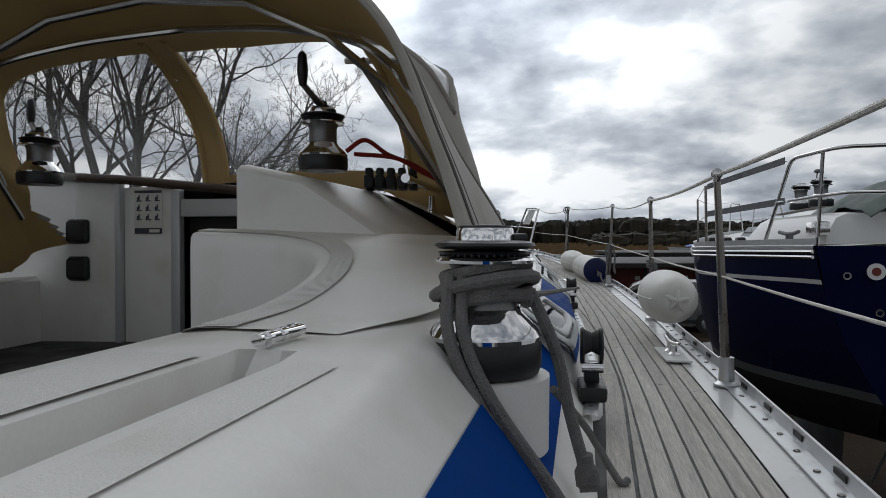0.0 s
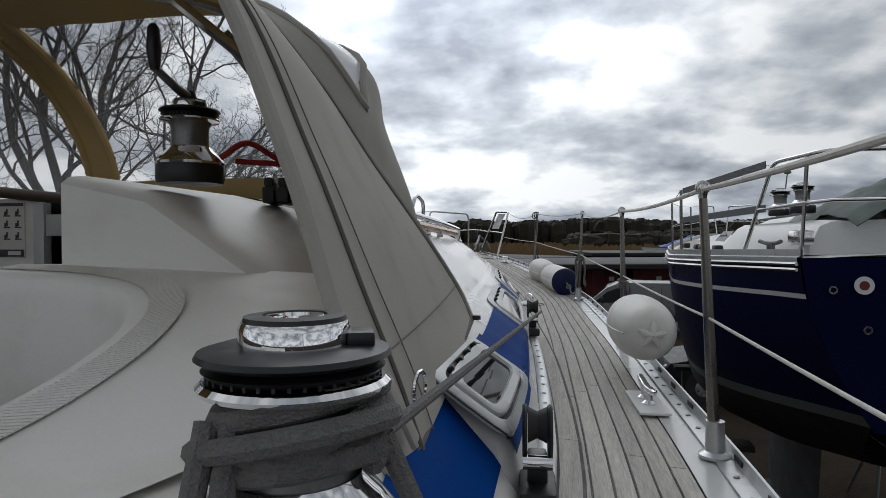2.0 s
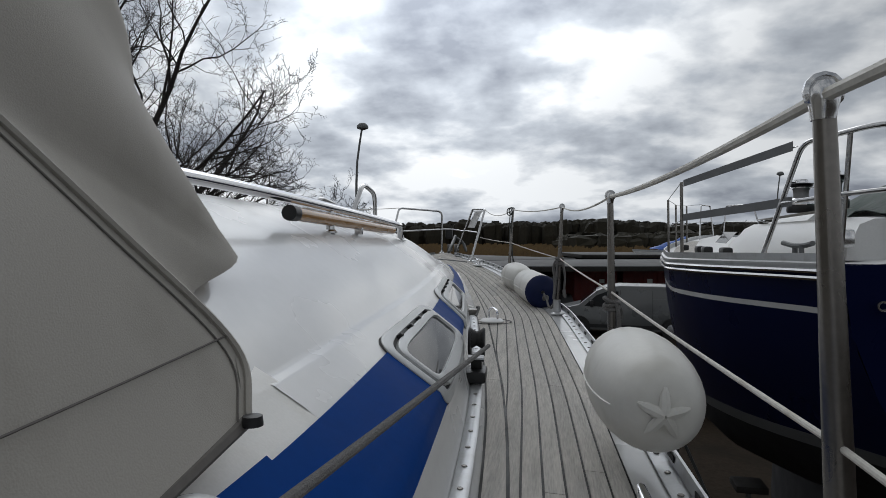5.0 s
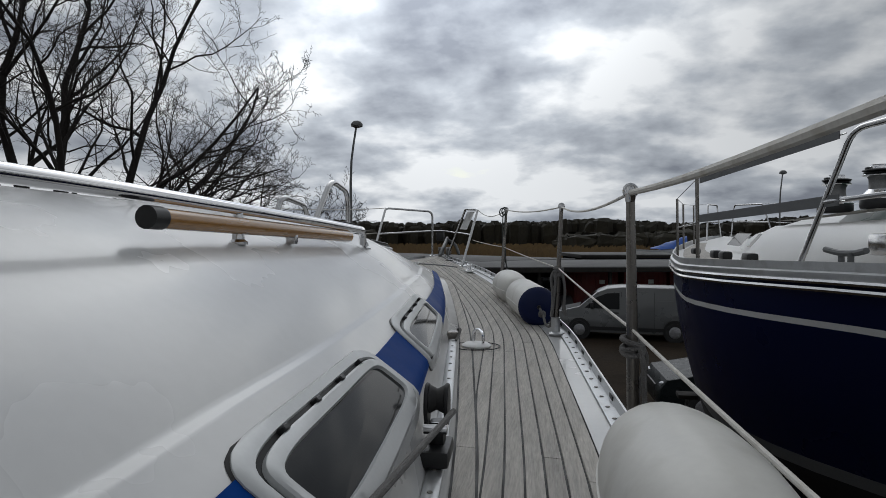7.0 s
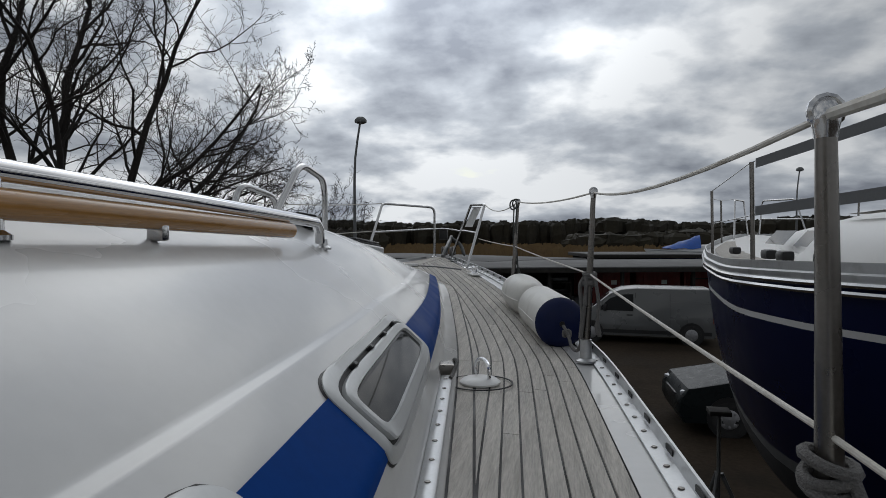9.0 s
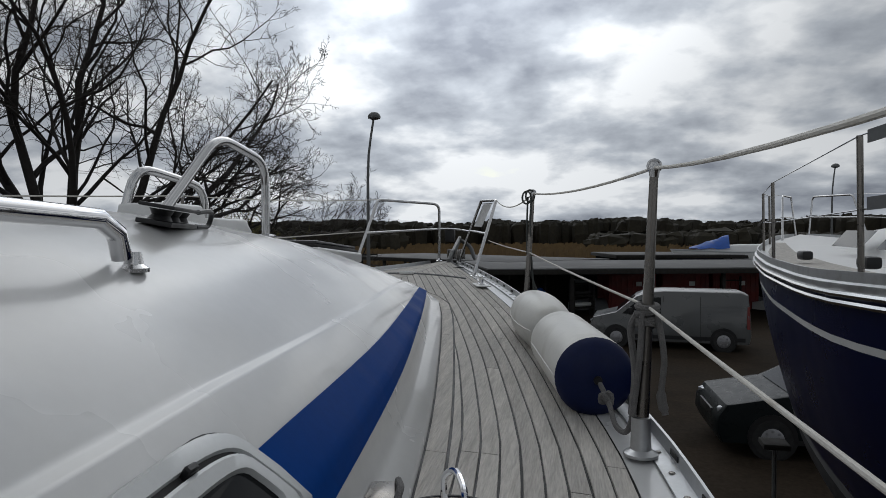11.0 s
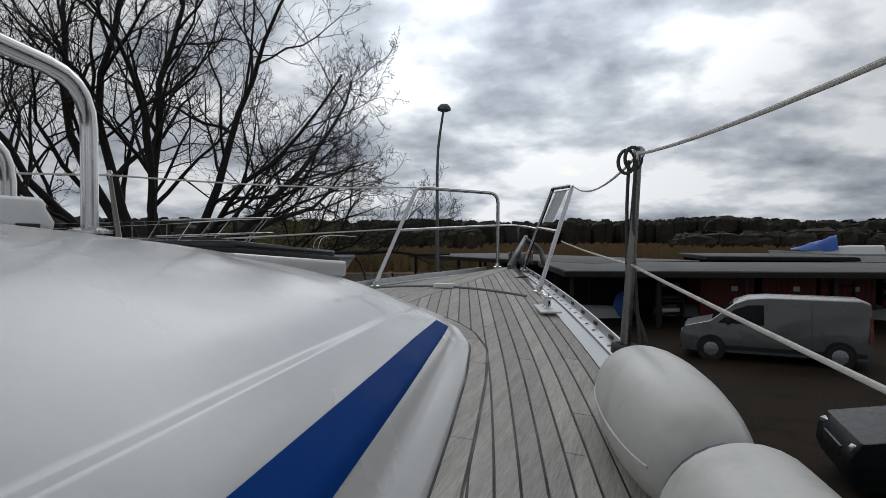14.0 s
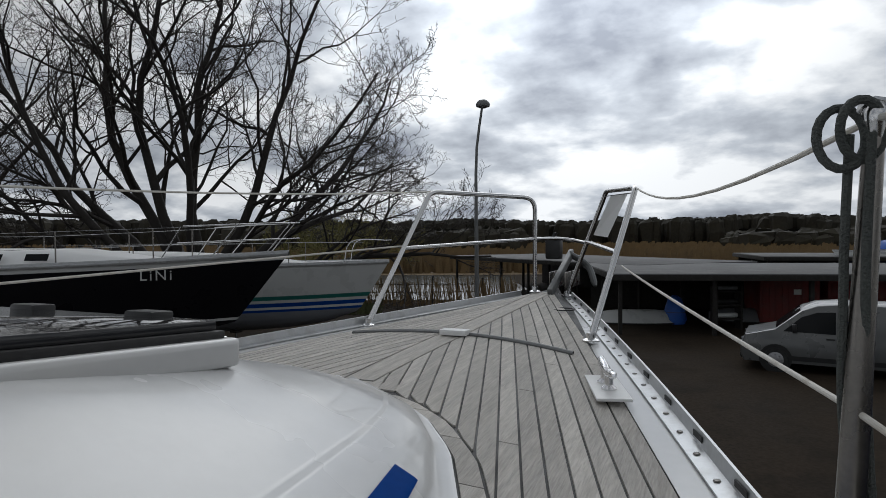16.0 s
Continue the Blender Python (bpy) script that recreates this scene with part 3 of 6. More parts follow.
part("port_hoop", one_tube([B2] + bend(B2, PUL_L, FL, 0.05) + bend(PUL_L, FL, FLB, 0.07) + [FLB], R, 12), STEEL, pp)
mid = curve([B2.lerp(PUL_L, 0.52), FL.lerp(FLB, 0.44), (0.10, 9.42, 0.60), (0.22, 9.34, 0.58), FR.lerp(FRB, 0.47), B1.lerp(PUL_R, 0.53)], 8)
part("mid_rail", one_tube(mid, 0.010, 10), STEEL, pp)
for q in (B1, B2, FRB, FLB):
    part("foot", one_lathe([(0, 0), (0.032, 0), (0.032, 0.005), (0.017, 0.012), (0.016, 0.03), (0, 0.03)], 16, q - Vector((0, 0, 0.004))), STEEL, pp)
plate = thing("white_board", pose(0, 0, 0), "blank white plastic board tied between the pulpit tubes", "board")
qa, qb = PUL_R.lerp(B1, 0.04), FR.lerp(FRB, 0.05)
qc, qd = FR.lerp(FRB, 0.40), PUL_R.lerp(B1, 0.38)
qs = [qa.lerp(qb, 0.18), qa.lerp(qb, 0.75), qd.lerp(qc, 0.85), qd.lerp(qc, 0.35)]
bm = bmesh.new()
f = bm.faces.new([bm.verts.new(p) for p in qs])
bmesh.ops.solidify(bm, geom=[f], thickness=0.004)
part("panel", bm, WHITEP, plate, smooth=False)
part("tie", one_tube([qa, qs[0], qs[1], qb], 0.0025, 5), BLACK, plate)
bl = thing("bow_lantern", pose(0.02, 9.42, 0.52), "black navigation lantern hung in the bow gap", "lantern")
part("housing", one_box((0, 0, 0.03), (0.09, 0.08, 0.13), 0.015), BLACK, bl)
part("hanger", one_tube([(0, 0, 0.09), (0.01, 0.0, 0.12)], 0.012), BLACK, bl)

# bow roller, anchor and small bow fittings
ar = thing("bow_roller", pose(0.05, 9.5, deck_z(0, 9.5)), "galvanised bow roller with a dark anchor shank", "bow roller")
for sx in (-0.045, 0.045):
    part("cheek", one_box((sx, 0.08, 0.05), (0.008, 0.42, 0.10), 0.003), DULLSTEEL, ar)
part("shank", one_box((0.0, -0.02, 0.10), (0.03, 0.62, 0.05), 0.008, Euler((radians(20), 0, 0)).to_matrix()), GALV, ar)
bm = one_tube(curve([(0.0, 0.2, 0.20), (0.1, 0.28, 0.12), (0.16, 0.2, 0.0)], 5), [0.02] * 10 + [0.012], 8)
part("fluke", bm, GALV, ar)

# ---- cleats ----
def cleat(x, y, yaw, label, plate_too=True):
    z = deck_z(x, y) + 0.008
    c = thing("mooring_cleat", pose(x, y, z, 0, 0, yaw), label, "cleat", "mooring cleats")
    if plate_too:
        part("deck_plate", one_box((0, 0, 0.002), (0.085, 0.26, 0.008), 0.003), WHITEP, c)
    for sy in (-0.035, 0.035):
        part("post", one_lathe([(0, 0.004), (0.020, 0.004), (0.020, 0.010), (0.011, 0.018), (0.010, 0.045), (0, 0.045)], 14, (0, sy, 0)), CHROME, c)
    part("horn", one_tube(curve([(0, -0.115, 0.058), (0, -0.06, 0.050), (0, 0.0, 0.046), (0, 0.06, 0.050), (0, 0.115, 0.058)], 4), [0.004] + [0.010] * 3 + [0.012] * 10 + [0.010] * 2 + [0.004], 12), CHROME, c)
    return c


cleat(1.455, 2.38, 3, "polished midship mooring cleat on a white deck plate")
cleat(0.62, 7.46, 17, "polished bow mooring cleat on a white deck plate")
cleat(-0.72, 7.40, -17, "polished bow mooring cleat by the far deck edge", False)

# ---- fenders ----
def fender(p, q, r, label, blue=False, star=True):
    p, q = Vector(p), Vector(q)
    d = q - p
    m = Matrix.Translation(p) @ d.to_track_quat("Z", "Y").to_matrix().to_4x4()
    f = thing("fender", m, label, "fender", "fenders on the side deck")
    l = d.length
    if blue:
        prof = [(0.02, 0.0), (0.075 * r / 0.115, 0.004), (r * 0.9, 0.018), (r, 0.038)]
        part("end_cap", one_lathe([(0.0, -0.002)] + prof, 32), FENDBLUE, f, "navy blue end")
        part("body", one_lathe([(r, 0.038), (r * 1.004, 0.044), (r, l * 0.5), (r, l - 0.05)], 32), FENDER, f)
        part("far_cap", one_lathe([(r, l - 0.05), (r * 0.9, l - 0.02), (r * 0.6, l - 0.003), (0.0, l)], 32), FENDBLUE, f, "navy blue end")
    else:
        prof = [(0.0, 0.0)] + [(r * math.sin(math.pi * t) ** 0.55, l * (1 - math.cos(math.pi * t)) / 2) for t in np.linspace(0.03, 0.97, 22)] + [(0.0, l)]
        part("body", one_lathe(prof, 32), FENDER, f)
    part("valve", one_lathe([(0, l * 0 - 0.006), (0.011, -0.006), (0.012, 0.004), (0, 0.004)], 12), BLACK, f)
    part("seam", one_tube([(r * 1.0 * math.sin(math.pi * t) ** (0.55 if not blue else 0.02), 0, l * (1 - math.cos(math.pi * t)) / 2) for t in np.linspace(0.2, 0.8, 14)], 0.0025, 6), FENDER, f)
    if star:
        for k in range(5):
            a = 2 * math.pi * k / 5 + 0.4
            part("moulded_rib", one_tube([(0.0, 0.0, -0.008), (0.03 * math.cos(a), 0.03 * math.sin(a), -0.002), (0.045 * math.cos(a), 0.045 * math.sin(a), 0.006)], [0.011, 0.009, 0.003], 8), FENDER, f)
    return f


fender((1.485, 2.48, 0.185), (1.475, 3.02, 0.175), 0.108, "off-white oval vinyl fender with scuff marks lying on the deck edge")
fender((1.263, 5.235, 0.155), (1.15, 5.78, 0.17), 0.104, "white cylindrical fender with navy blue ends lying on the deck", True, False)
fender((1.135, 5.83, 0.18), (1.0, 6.33, 0.215), 0.105, "off-white oval vinyl fender lying on the deck")


def knot(c, r, n, rr, seed, material, name, label, hang=0.25):
    """A bunch of rope turns round a post with hanging ends."""
    rnd = random.Random(seed)
    c = Vector(c)
    k = thing(name, Matrix.Translation(c), label, "rope")
    for i in range(n):
        z, t = (i - n / 2) * rr * 1.7, rnd.uniform(-0.35, 0.35)
        part("turn", one_tube([(r * math.cos(a), r * math.sin(a), z + t * r * math.sin(a + i)) for a in np.linspace(0, 6.28, 14, endpoint=False)], rr, 7, True), material, k)
    for i in range(2):
        a = rnd.uniform(0, 6.28)
        part("hanging_end", one_tube(curve([(r * math.cos(a), r * math.sin(a), 0), (1.7 * r * math.cos(a), 1.7 * r * math.sin(a), -0.04), (1.3 * r * math.cos(a + 0.5), 1.3 * r * math.sin(a + 0.5), -hang * 0.6), (1.6 * r * math.cos(a + 0.3), 1.6 * r * math.sin(a + 0.3), -hang)], 5), rr, 7), material, k)
    return k


knot(low(3, 0.50), 0.020, 4, 0.0075, 1, ROPE, "fender_lashing", "grey laid rope knotted round the stanchion", 0.22)
fr = thing("fender_line", pose(0, 0, 0), "grey laid rope from the fender's eye to the stanchion", "rope")
k3 = low(3, 0.50)
part("lead", one_tube(curve([(1.268, 5.215, 0.150), (1.285, 5.15, 0.125), (1.30, 5.08, 0.085), (1.325, 5.03, 0.10), (k3.x - 0.02, k3.y - 0.02, k3.z - 0.12), (k3.x - 0.012, k3.y - 0.02, k3.z)], 6), 0.0065, 8), ROPE, fr)
part("eye_knot", one_tube([(1.28 + 0.012 * math.cos(a), 5.16 + 0.012 * math.sin(a), 0.128 + 0.012 * math.sin(2 * a)) for a in np.linspace(0, 6.28, 14, endpoint=False)], 0.0075, 8, True), ROPE, fr)
part("tail", one_tube(curve([(k3.x + 0.018, k3.y - 0.02, k3.z), (k3.x + 0.03, k3.y - 0.03, k3.z - 0.09), (k3.x + 0.026, k3.y - 0.02, k3.z - 0.17), (k3.x + 0.034, k3.y - 0.025, k3.z - 0.21)], 6), [0.0065] * 12 + [0.010] * 5 + [0.007] * 2, 8), ROPE, fr)
knot(low(2, 0.47), 0.021, 3, 0.006, 2, ROPE, "fender_lashing", "thin grey line tied round the stanchion", 0.20)
top4 = low(4, 0.99)
fl = thing("fender_line", Matrix.Translation(top4), "thick grey-green braided fender line hitched over the lifeline", "rope")
part("hitch", one_tube([(-0.028 + 0.020 * math.cos(a), -0.006 + 0.010 * math.sin(a), -0.012 + 0.030 * math.sin(a)) for a in np.linspace(0, 6.28, 18, endpoint=False)], 0.0045, 8, True), ROPED, fl)
part("hitch", one_tube([(-0.012 + 0.019 * math.cos(a), -0.012 + 0.008 * math.cos(a), -0.006 + 0.028 * math.sin(a)) for a in np.linspace(0, 6.28, 18, endpoint=False)], 0.0045, 8, True), ROPED, fl)
for k, (dx, dy) in enumerate(((-0.022, -0.012), (-0.006, -0.020))):
    part("fall", one_tube(curve([(dx, dy, -0.01), (dx - 0.004, dy, -0.15), (dx + 0.002, dy + 0.01, -0.32), (0.026 - 0.02 * k, -0.02, -0.47), (0.01 - 0.02 * k, 0.0, -0.56)], 6), 0.0042, 8), ROPED, fl)
knot(low(4, 0.15), 0.026, 3, 0.009, 4, ROPED, "fender_lashing", "dark rope wound low on the stanchion", 0.06)

# ---- handrails and deck gear on the coachroof ----
def roof_z(x, y):
    s = cabin_section(y)
    return float(np.interp(-abs(x), [-p[0] for p in s], [p[1] for p in s]))


hr = thing("grab_rail", pose(0, 0, 0), "polished stainless grab rail on cast feet along the coachroof", "grab rail")
rp = [Vector(p) for p in ((0.60, 1.9, 0.606), (0.60, 2.67, 0.598), (0.60, 3.3, 0.580), (0.595, 3.8, 0.564), (0.58, 4.33, 0.545))]
rp = curve(rp, 8)
rp += [rp[-1] + Vector((-0.008, 0.045, -0.02)), rp[-1] + Vector((-0.012, 0.06, -0.055))]
part("rail_tube", one_tube(rp, 0.0145, 14), CHROME, hr)
for x, y in ((0.60, 3.3), (0.60, 2.25), (0.572, 4.41)):
    z = roof_z(x, y)
    part("foot", one_lathe([(0, 0.0), (0.022, 0.0), (0.022, 0.006), (0.014, 0.012), (0.011, 0.575 - z if y < 4 else 0.03), (0, 0.575 - z if y < 4 else 0.03)], 16, (x, y, z - 0.003)), STEEL, hr)
bh = thing("boathook", pose(0, 0, 0), "varnished wooden boathook pole stowed below the grab rail", "boathook")
ba, bb = Vector((0.612, 2.96, 0.549)), Vector((0.592, 4.13, 0.520))
part("pole", one_tube([ba, ba.lerp(bb, 0.5), bb], 0.0195, 14), WOODV, bh)
part("end_cap", one_tube([ba - (bb - ba).normalized() * 0.012, ba + (bb - ba).normalized() * 0.03], 0.0215, 14), BLACK, bh)
part("clip", one_box(ba.lerp(bb, 0.55) - Vector((0, 0, 0.022)), (0.03, 0.02, 0.03), 0.005), STEEL, bh)

# mast support bars and the white boxes round them
gb = thing("mast_grab_bars", pose(0, 0, 0), "two bent stainless grab bars beside the mast foot", "grab bars")
def hoop(a, b, h, fwd):
    a, b = Vector(a), Vector(b)
    ta, tb = a + Vector(fwd) + Vector((0, 0, h)), b + Vector((0, 0, h))
    return [a] + bend(a, ta, tb, 0.09) + bend(ta, tb, b, 0.09) + [b]
part("near_bar", one_tube(hoop((0.05, 5.16, roof_z(0.05, 5.16)), (0.04, 5.80, roof_z(0.04, 5.8)), 0.285, (0, 0.30, 0.0)), 0.016, 12), STEEL, gb)
part("far_bar", one_tube(hoop((-0.30, 5.42, roof_z(0.30, 5.42)), (-0.26, 5.86, roof_z(0.26, 5.86)), 0.265, (0.03, 0.05, 0.0)), 0.016, 12), STEEL, gb)
for q in ((0.05, 5.16), (0.04, 5.80), (-0.30, 5.42), (-0.26, 5.86)):
    part("foot", one_lathe([(0, 0), (0.04, 0), (0.04, 0.006), (0.02, 0.012), (0, 0.012)], 16, (q[0], q[1], roof_z(*q))), STEEL, gb)


def vent_box(x, y, sx, sy, sz, label):
    v = thing("dorade_box", pose(x, y, roof_z(x, y) - 0.01), label, "vent box", "white boxes at the mast foot")
    bm = one_box((0, 0, sz / 2), (sx, sy, sz), 0.02, None, 3)
    for vv in bm.verts:
        if vv.co.z > sz * 0.6:
            vv.co.x *= 0.88
            vv.co.y *= 0.92
    part("shell", bm, WHITEP, v)
    for k in (-0.25, 0.25):
        part("drain_slot", one_box((sx / 2, sy * k, 0.012), (0.006, sy * 0.18, 0.008), 0.001), BLACK, v)
    return v


vent_box(-0.48, 5.70, 0.22, 0.24, 0.20, "white plastic dorade box on the coachroof")
vent_box(-0.10, 5.38, 0.20, 0.22, 0.085, "white plastic dorade box on the coachroof")
vent_box(-0.08, 5.64, 0.18, 0.24, 0.065, "low white plastic dorade box on the coachroof")
og = thing("deck_organiser", pose(0.36, 4.78, roof_z(0.36, 4.78), 0, 10, 20), "black deck organiser with sheaves", "deck organiser")
part("plate", one_box((0, 0, 0.006), (0.07, 0.2, 0.01), 0.003), BLACK, og)
for k in (-0.06, 0, 0.06):
    part("sheave", one_lathe([(0, 0.012), (0.024, 0.012), (0.018, 0.022), (0.024, 0.034), (0, 0.034)], 16, (0, k, 0)), BLACK, og)
part("cover", one_box((0, 0, 0.04), (0.07, 0.2, 0.008), 0.003), BLACK, og)
part("loop", one_tube(curve([(0.03, 0.1, 0.04), (0.04, 0.18, 0.045), (0.035, 0.19, 0.01), (0.03, 0.1, 0.006)], 5), 0.006), BLACK, og)

# foredeck hatch
hat = thing("deck_hatch", pose(-0.225, 6.40, 0.422, -4, 0, 0), "white framed deck hatch with a smoked acrylic lid", "hatch")
part("frame", one_box((0, 0, 0.015), (0.68, 0.56, 0.05), 0.012, None, 3), GEL, hat)
part("lid_rim", one_box((0.0, 0, 0.046), (0.65, 0.51, 0.014), 0.004), RUBBER, hat)
part("acrylic_lid", one_box((0.0, 0, 0.062), (0.63, 0.49, 0.018), 0.005), glass("smoked_acrylic", (0.03, 0.03, 0.032), 0.05), hat)
for k in (-0.16, 0.16):
    part("hinge", one_box((k, 0.24, 0.066), (0.07, 0.05, 0.03), 0.006), BLACK, hat)
part("lid_handle", one_box((0.05, -0.02, 0.082), (0.11, 0.035, 0.02), 0.006), BLACK, hat)

# ---- jib track across the foredeck ----
jt = thing("jib_track", pose(0, 0, 0), "grey curved jib track across the foredeck", "track")
def jt_pt(x):
    y = 8.02 - 0.26 * x * x - 0.10 * x - 0.1
    return Vector((x, y, deck_z(x, y)))
xs = np.linspace(-0.42, 0.46, 20)
part("rail_profile", one_sheet([[jt_pt(x) + Vector((0, dy, dz)) for dy, dz in ((-0.012, 0.0), (-0.012, 0.005), (-0.006, 0.010), (0.006, 0.010), (0.012, 0.005), (0.012, 0.0))] for x in xs]), GALV, jt)
part("car", one_box(jt_pt(0.02) + Vector((0, -0.03, 0.012)), (0.10, 0.05, 0.02), 0.004), WHITEP, jt)
ol = thing("bow_hatch_ring", pose(0.22, 8.75, deck_z(0.22, 8.75)), "dark oval recess ring in the foredeck", "deck fitting")
part("ring", one_lathe([(0.05, 0), (0.05, 0.005), (0.058, 0.005), (0.058, 0)], 24), CAULK, ol)

# ---- cockpit ----
# starboard coaming with a long drain slot and the winch bulge
def coaming_rows():
    rows = []
    for y in list(np.arange(-1.3, 1.50, 0.05)) + [1.5]:
        rise = 0.10 * max(0, (y - 1.05) / 0.45) ** 2
        zf = deck_z(1.16, y)
        row = [(1.165, zf - 0.03), (1.160, zf + 0.03), (1.135, zf + 0.05), (1.085, 0.125), (1.015, 0.215), (0.975, 0.258), (0.955, 0.276), (0.925, 0.290), (0.86, 0.296)]
        row += [(0.842, 0.294), (0.834, 0.226), (0.777, 0.224), (0.768, 0.296)] if y < 0.62 else [(0.838, 0.297), (0.82, 0.297), (0.79, 0.297), (0.768, 0.297)]
        row += [(0.68, 0.298), (0.61, 0.292), (0.585, 0.27), (0.575, 0.2), (0.565, -0.08), (0.2, -0.1)]
        pull = 0.065 * max(0, (y - 1.0) / 0.5)
        rows.append([(x - (pull if z > 0.2 and x > 0.9 else 0), y, z + rise * (0 if z < 0.2 else 0.6 if x > 1.0 else 1)) for x, z in row])
    return rows


solid("cockpit_coaming", one_sheet(coaming_rows()), GELM, "white moulded cockpit coaming with a long slot", "coaming", kind="structure", ang=55)
for x0, x1 in ((0.865, 0.905), (0.660, 0.755)):
    rows = [[(x, y, 0.2975 - max(0, x - 0.86) * 0.075 if x > 0.8 else 0.2992) for x in (x0, x1)] for y in np.arange(-1.3, 0.66, 0.1)]
    ns = thing("non_slip_panel", pose(0, 0, 0), "fine ribbed non-slip strip moulded into the coaming", "non-slip strip", kind="structure")
    part("base_strip", one_sheet(rows), NONSLIP, ns)
hp = thing("slot_pin", pose(0.80, 0.70, 0.302, 0, 0, 0), "small chrome pin lying across the slot end", "pin")
part("pin", one_tube([(-0.004, -0.06, 0.006), (0.004, 0.03, 0.006)], 0.0075, 12), CHROME, hp)
for k in (-0.05, -0.02, 0.012):
    part("collar", one_tube([(0, k, 0.006), (0, k + 0.008, 0.006)], 0.0092, 12), CHROME, hp)
# blue paint on the coaming's outer face
rows = []
for r in coaming_rows()[10:]:
    a, b, c, d = Vector(r[3]), Vector(r[4]), Vector(r[2]), Vector(r[5])
    o = Vector((0.0025, 0, 0.002))
    rows.append([c.lerp(a, 0.75) + o, a + o, a.lerp(b, 0.5) + o, b + o])
part("stripe_panel", one_sheet(rows), BLUE, stripe)

# port coaming, mirrored
bm = one_sheet([[(-x, y, z) for x, y, z in r] for r in coaming_rows()])
solid("cockpit_coaming", bm, GELM, "white moulded cockpit coaming on the far side", "coaming", kind="structure", ang=55)
solid("cockpit_floor", one_box((0, 0.4, -0.45), (1.2, 3.6, 0.05), 0.01), GELM, "white cockpit sole", "cockpit floor", kind="structure")
solid("cockpit_aft_wall", one_box((0, -1.35, -0.05), (2.3, 0.06, 0.8), 0.02), GELM, "white end wall of the cockpit", "cockpit wall", kind="structure")

# aft end of the coachroof, starboard shoulder and port shoulder
def shoulder(sx, y0, inner, label):
    rows = []
    for y in (y0 - 0.0, y0 + 0.02, y0 + 0.06, 1.7, 1.9, 2.16):
        s = [p for p in cabin_section(max(1.5, y)) if p[0] > inner]
        if inner > 0.6:
            c0 = base(max(1.5, y))
            s = [(c0 + (inner - c0) * j / 9, roof_z(c0 + (inner - c0) * j / 9, max(1.5, y))) for j in range(9)]
        zi = roof_z(inner, 2.0)
        d = 0.02 if y < y0 + 0.01 else (0.006 if y < y0 + 0.03 else 0.0)
        rows.append([(sx * (x - d - (0.035 if z > 0.19 and y < 2.1 else 0)), y, z - d) for x, z in s[:9]] + ([(sx * (inner + 0.2), y, roof_z(inner + 0.2, 2.0) - d)] if inner < 0.6 else []) + [(sx * (inner + 0.02), y, zi - d), (sx * (inner + d), y, zi - 0.02 - d), (sx * (inner + d), y, -0.45)])
    bm = sheet(bmesh.new(), rows)
    bm.faces.new([v for v in list(bm.verts)[:len(rows[0])]])
    return solid("coachroof_shoulder", bm, GELM, label, "cabin end", kind="structure", ang=35)


shoulder(1, 1.50, 0.24, "white rounded aft end of the coachroof")
shoulder(-1, 1.62, 0.98, "white rounded aft end of the coachroof on the far side")
# lower step that sweeps round the cockpit corner and down into the coaming
inner = curve([(0.19, 1.40, 0.435), (0.36, 1.39, 0.428), (0.50, 1.34, 0.412), (0.60, 1.22, 0.385), (0.645, 1.06, 0.35), (0.64, 0.90, 0.318), (0.61, 0.76, 0.301)], 6)
outer = curve([(0.19, 1.54, 0.441), (0.42, 1.54, 0.438), (0.68, 1.54, 0.43), (0.90, 1.53, 0.415), (0.935, 1.28, 0.36), (0.92, 1.02, 0.309), (0.84, 0.76, 0.2985)], 6)
rows, band = [], []
for a, b in zip(inner, outer):
    w = b - a
    u = Vector((w.x, w.y, 0)).normalized()
    rows.append([b, a.lerp(b, 0.6) + Vector((0, 0, 0.002)), a + u * 0.03, a + u * 0.012 - Vector((0, 0, 0.004)), a + u * 0.003 - Vector((0, 0, 0.014)), a - Vector((0, 0, 0.04)), Vector((a.x, a.y, 0.1)), Vector((a.x, a.y, -0.45))])
    g = min(0.085, w.length * 0.7)
    band.append([a + u * 0.034 + Vector((0, 0, 0.0025)), a + w.normalized() * g + Vector((0, 0, 0.004))])
solid("coaming_step", one_sheet(rows), GELM, "white moulded step curving from the coachroof end into the coaming", "cabin end", kind="structure", ang=50)
sb = thing("non_slip_panel", pose(0, 0, 0), "fine ribbed non-slip band round the cockpit corner", "non-slip strip", kind="structure")
part("base_strip", one_sheet(band), NONSLIP, sb)
bm = bmesh.new()
for a, b in zip(band, band[1:]):
    for f in (0.0, 0.25, 0.5, 0.75):
        p, q = a[0].lerp(b[0], f), a[1].lerp(b[1], f)
        tube(bm, [p + Vector((0, 0, 0.0005)), q + Vector((0, 0, 0.0005))], 0.0012, 4)
part("rib_field", bm, NONSLIP, sb)

# bulkhead with companionway
bh_y = 2.13
bk = thing("bulkhead", pose(0, 0, 0), "white cabin bulkhead with a dark companionway opening", "bulkhead", kind="structure")
def board(name, x0, x1, z0, z1, y, th, material):
    return part(name, one_box(((x0 + x1) / 2, y, (z0 + z1) / 2), (x1 - x0, th, z1 - z0), 0.003), material, bk)
board("panel", -1.25, -0.622, -0.45, 0.655, bh_y - 0.005, 0.03, GELM)
board("panel", -0.594, -0.376, -0.45, 0.615, bh_y + 0.004, 0.03, GELM)
board("door_post", -0.62, -0.596, -0.45, 0.64, bh_y - 0.02, 0.03, ALUW)
board("door_post", -0.374, -0.336, -0.45, 0.60, bh_y - 0.02, 0.03, ALUW)
board("lintel", -0.334, 0.26, 0.50, 0.565, bh_y - 0.015, 0.03, ALUW)
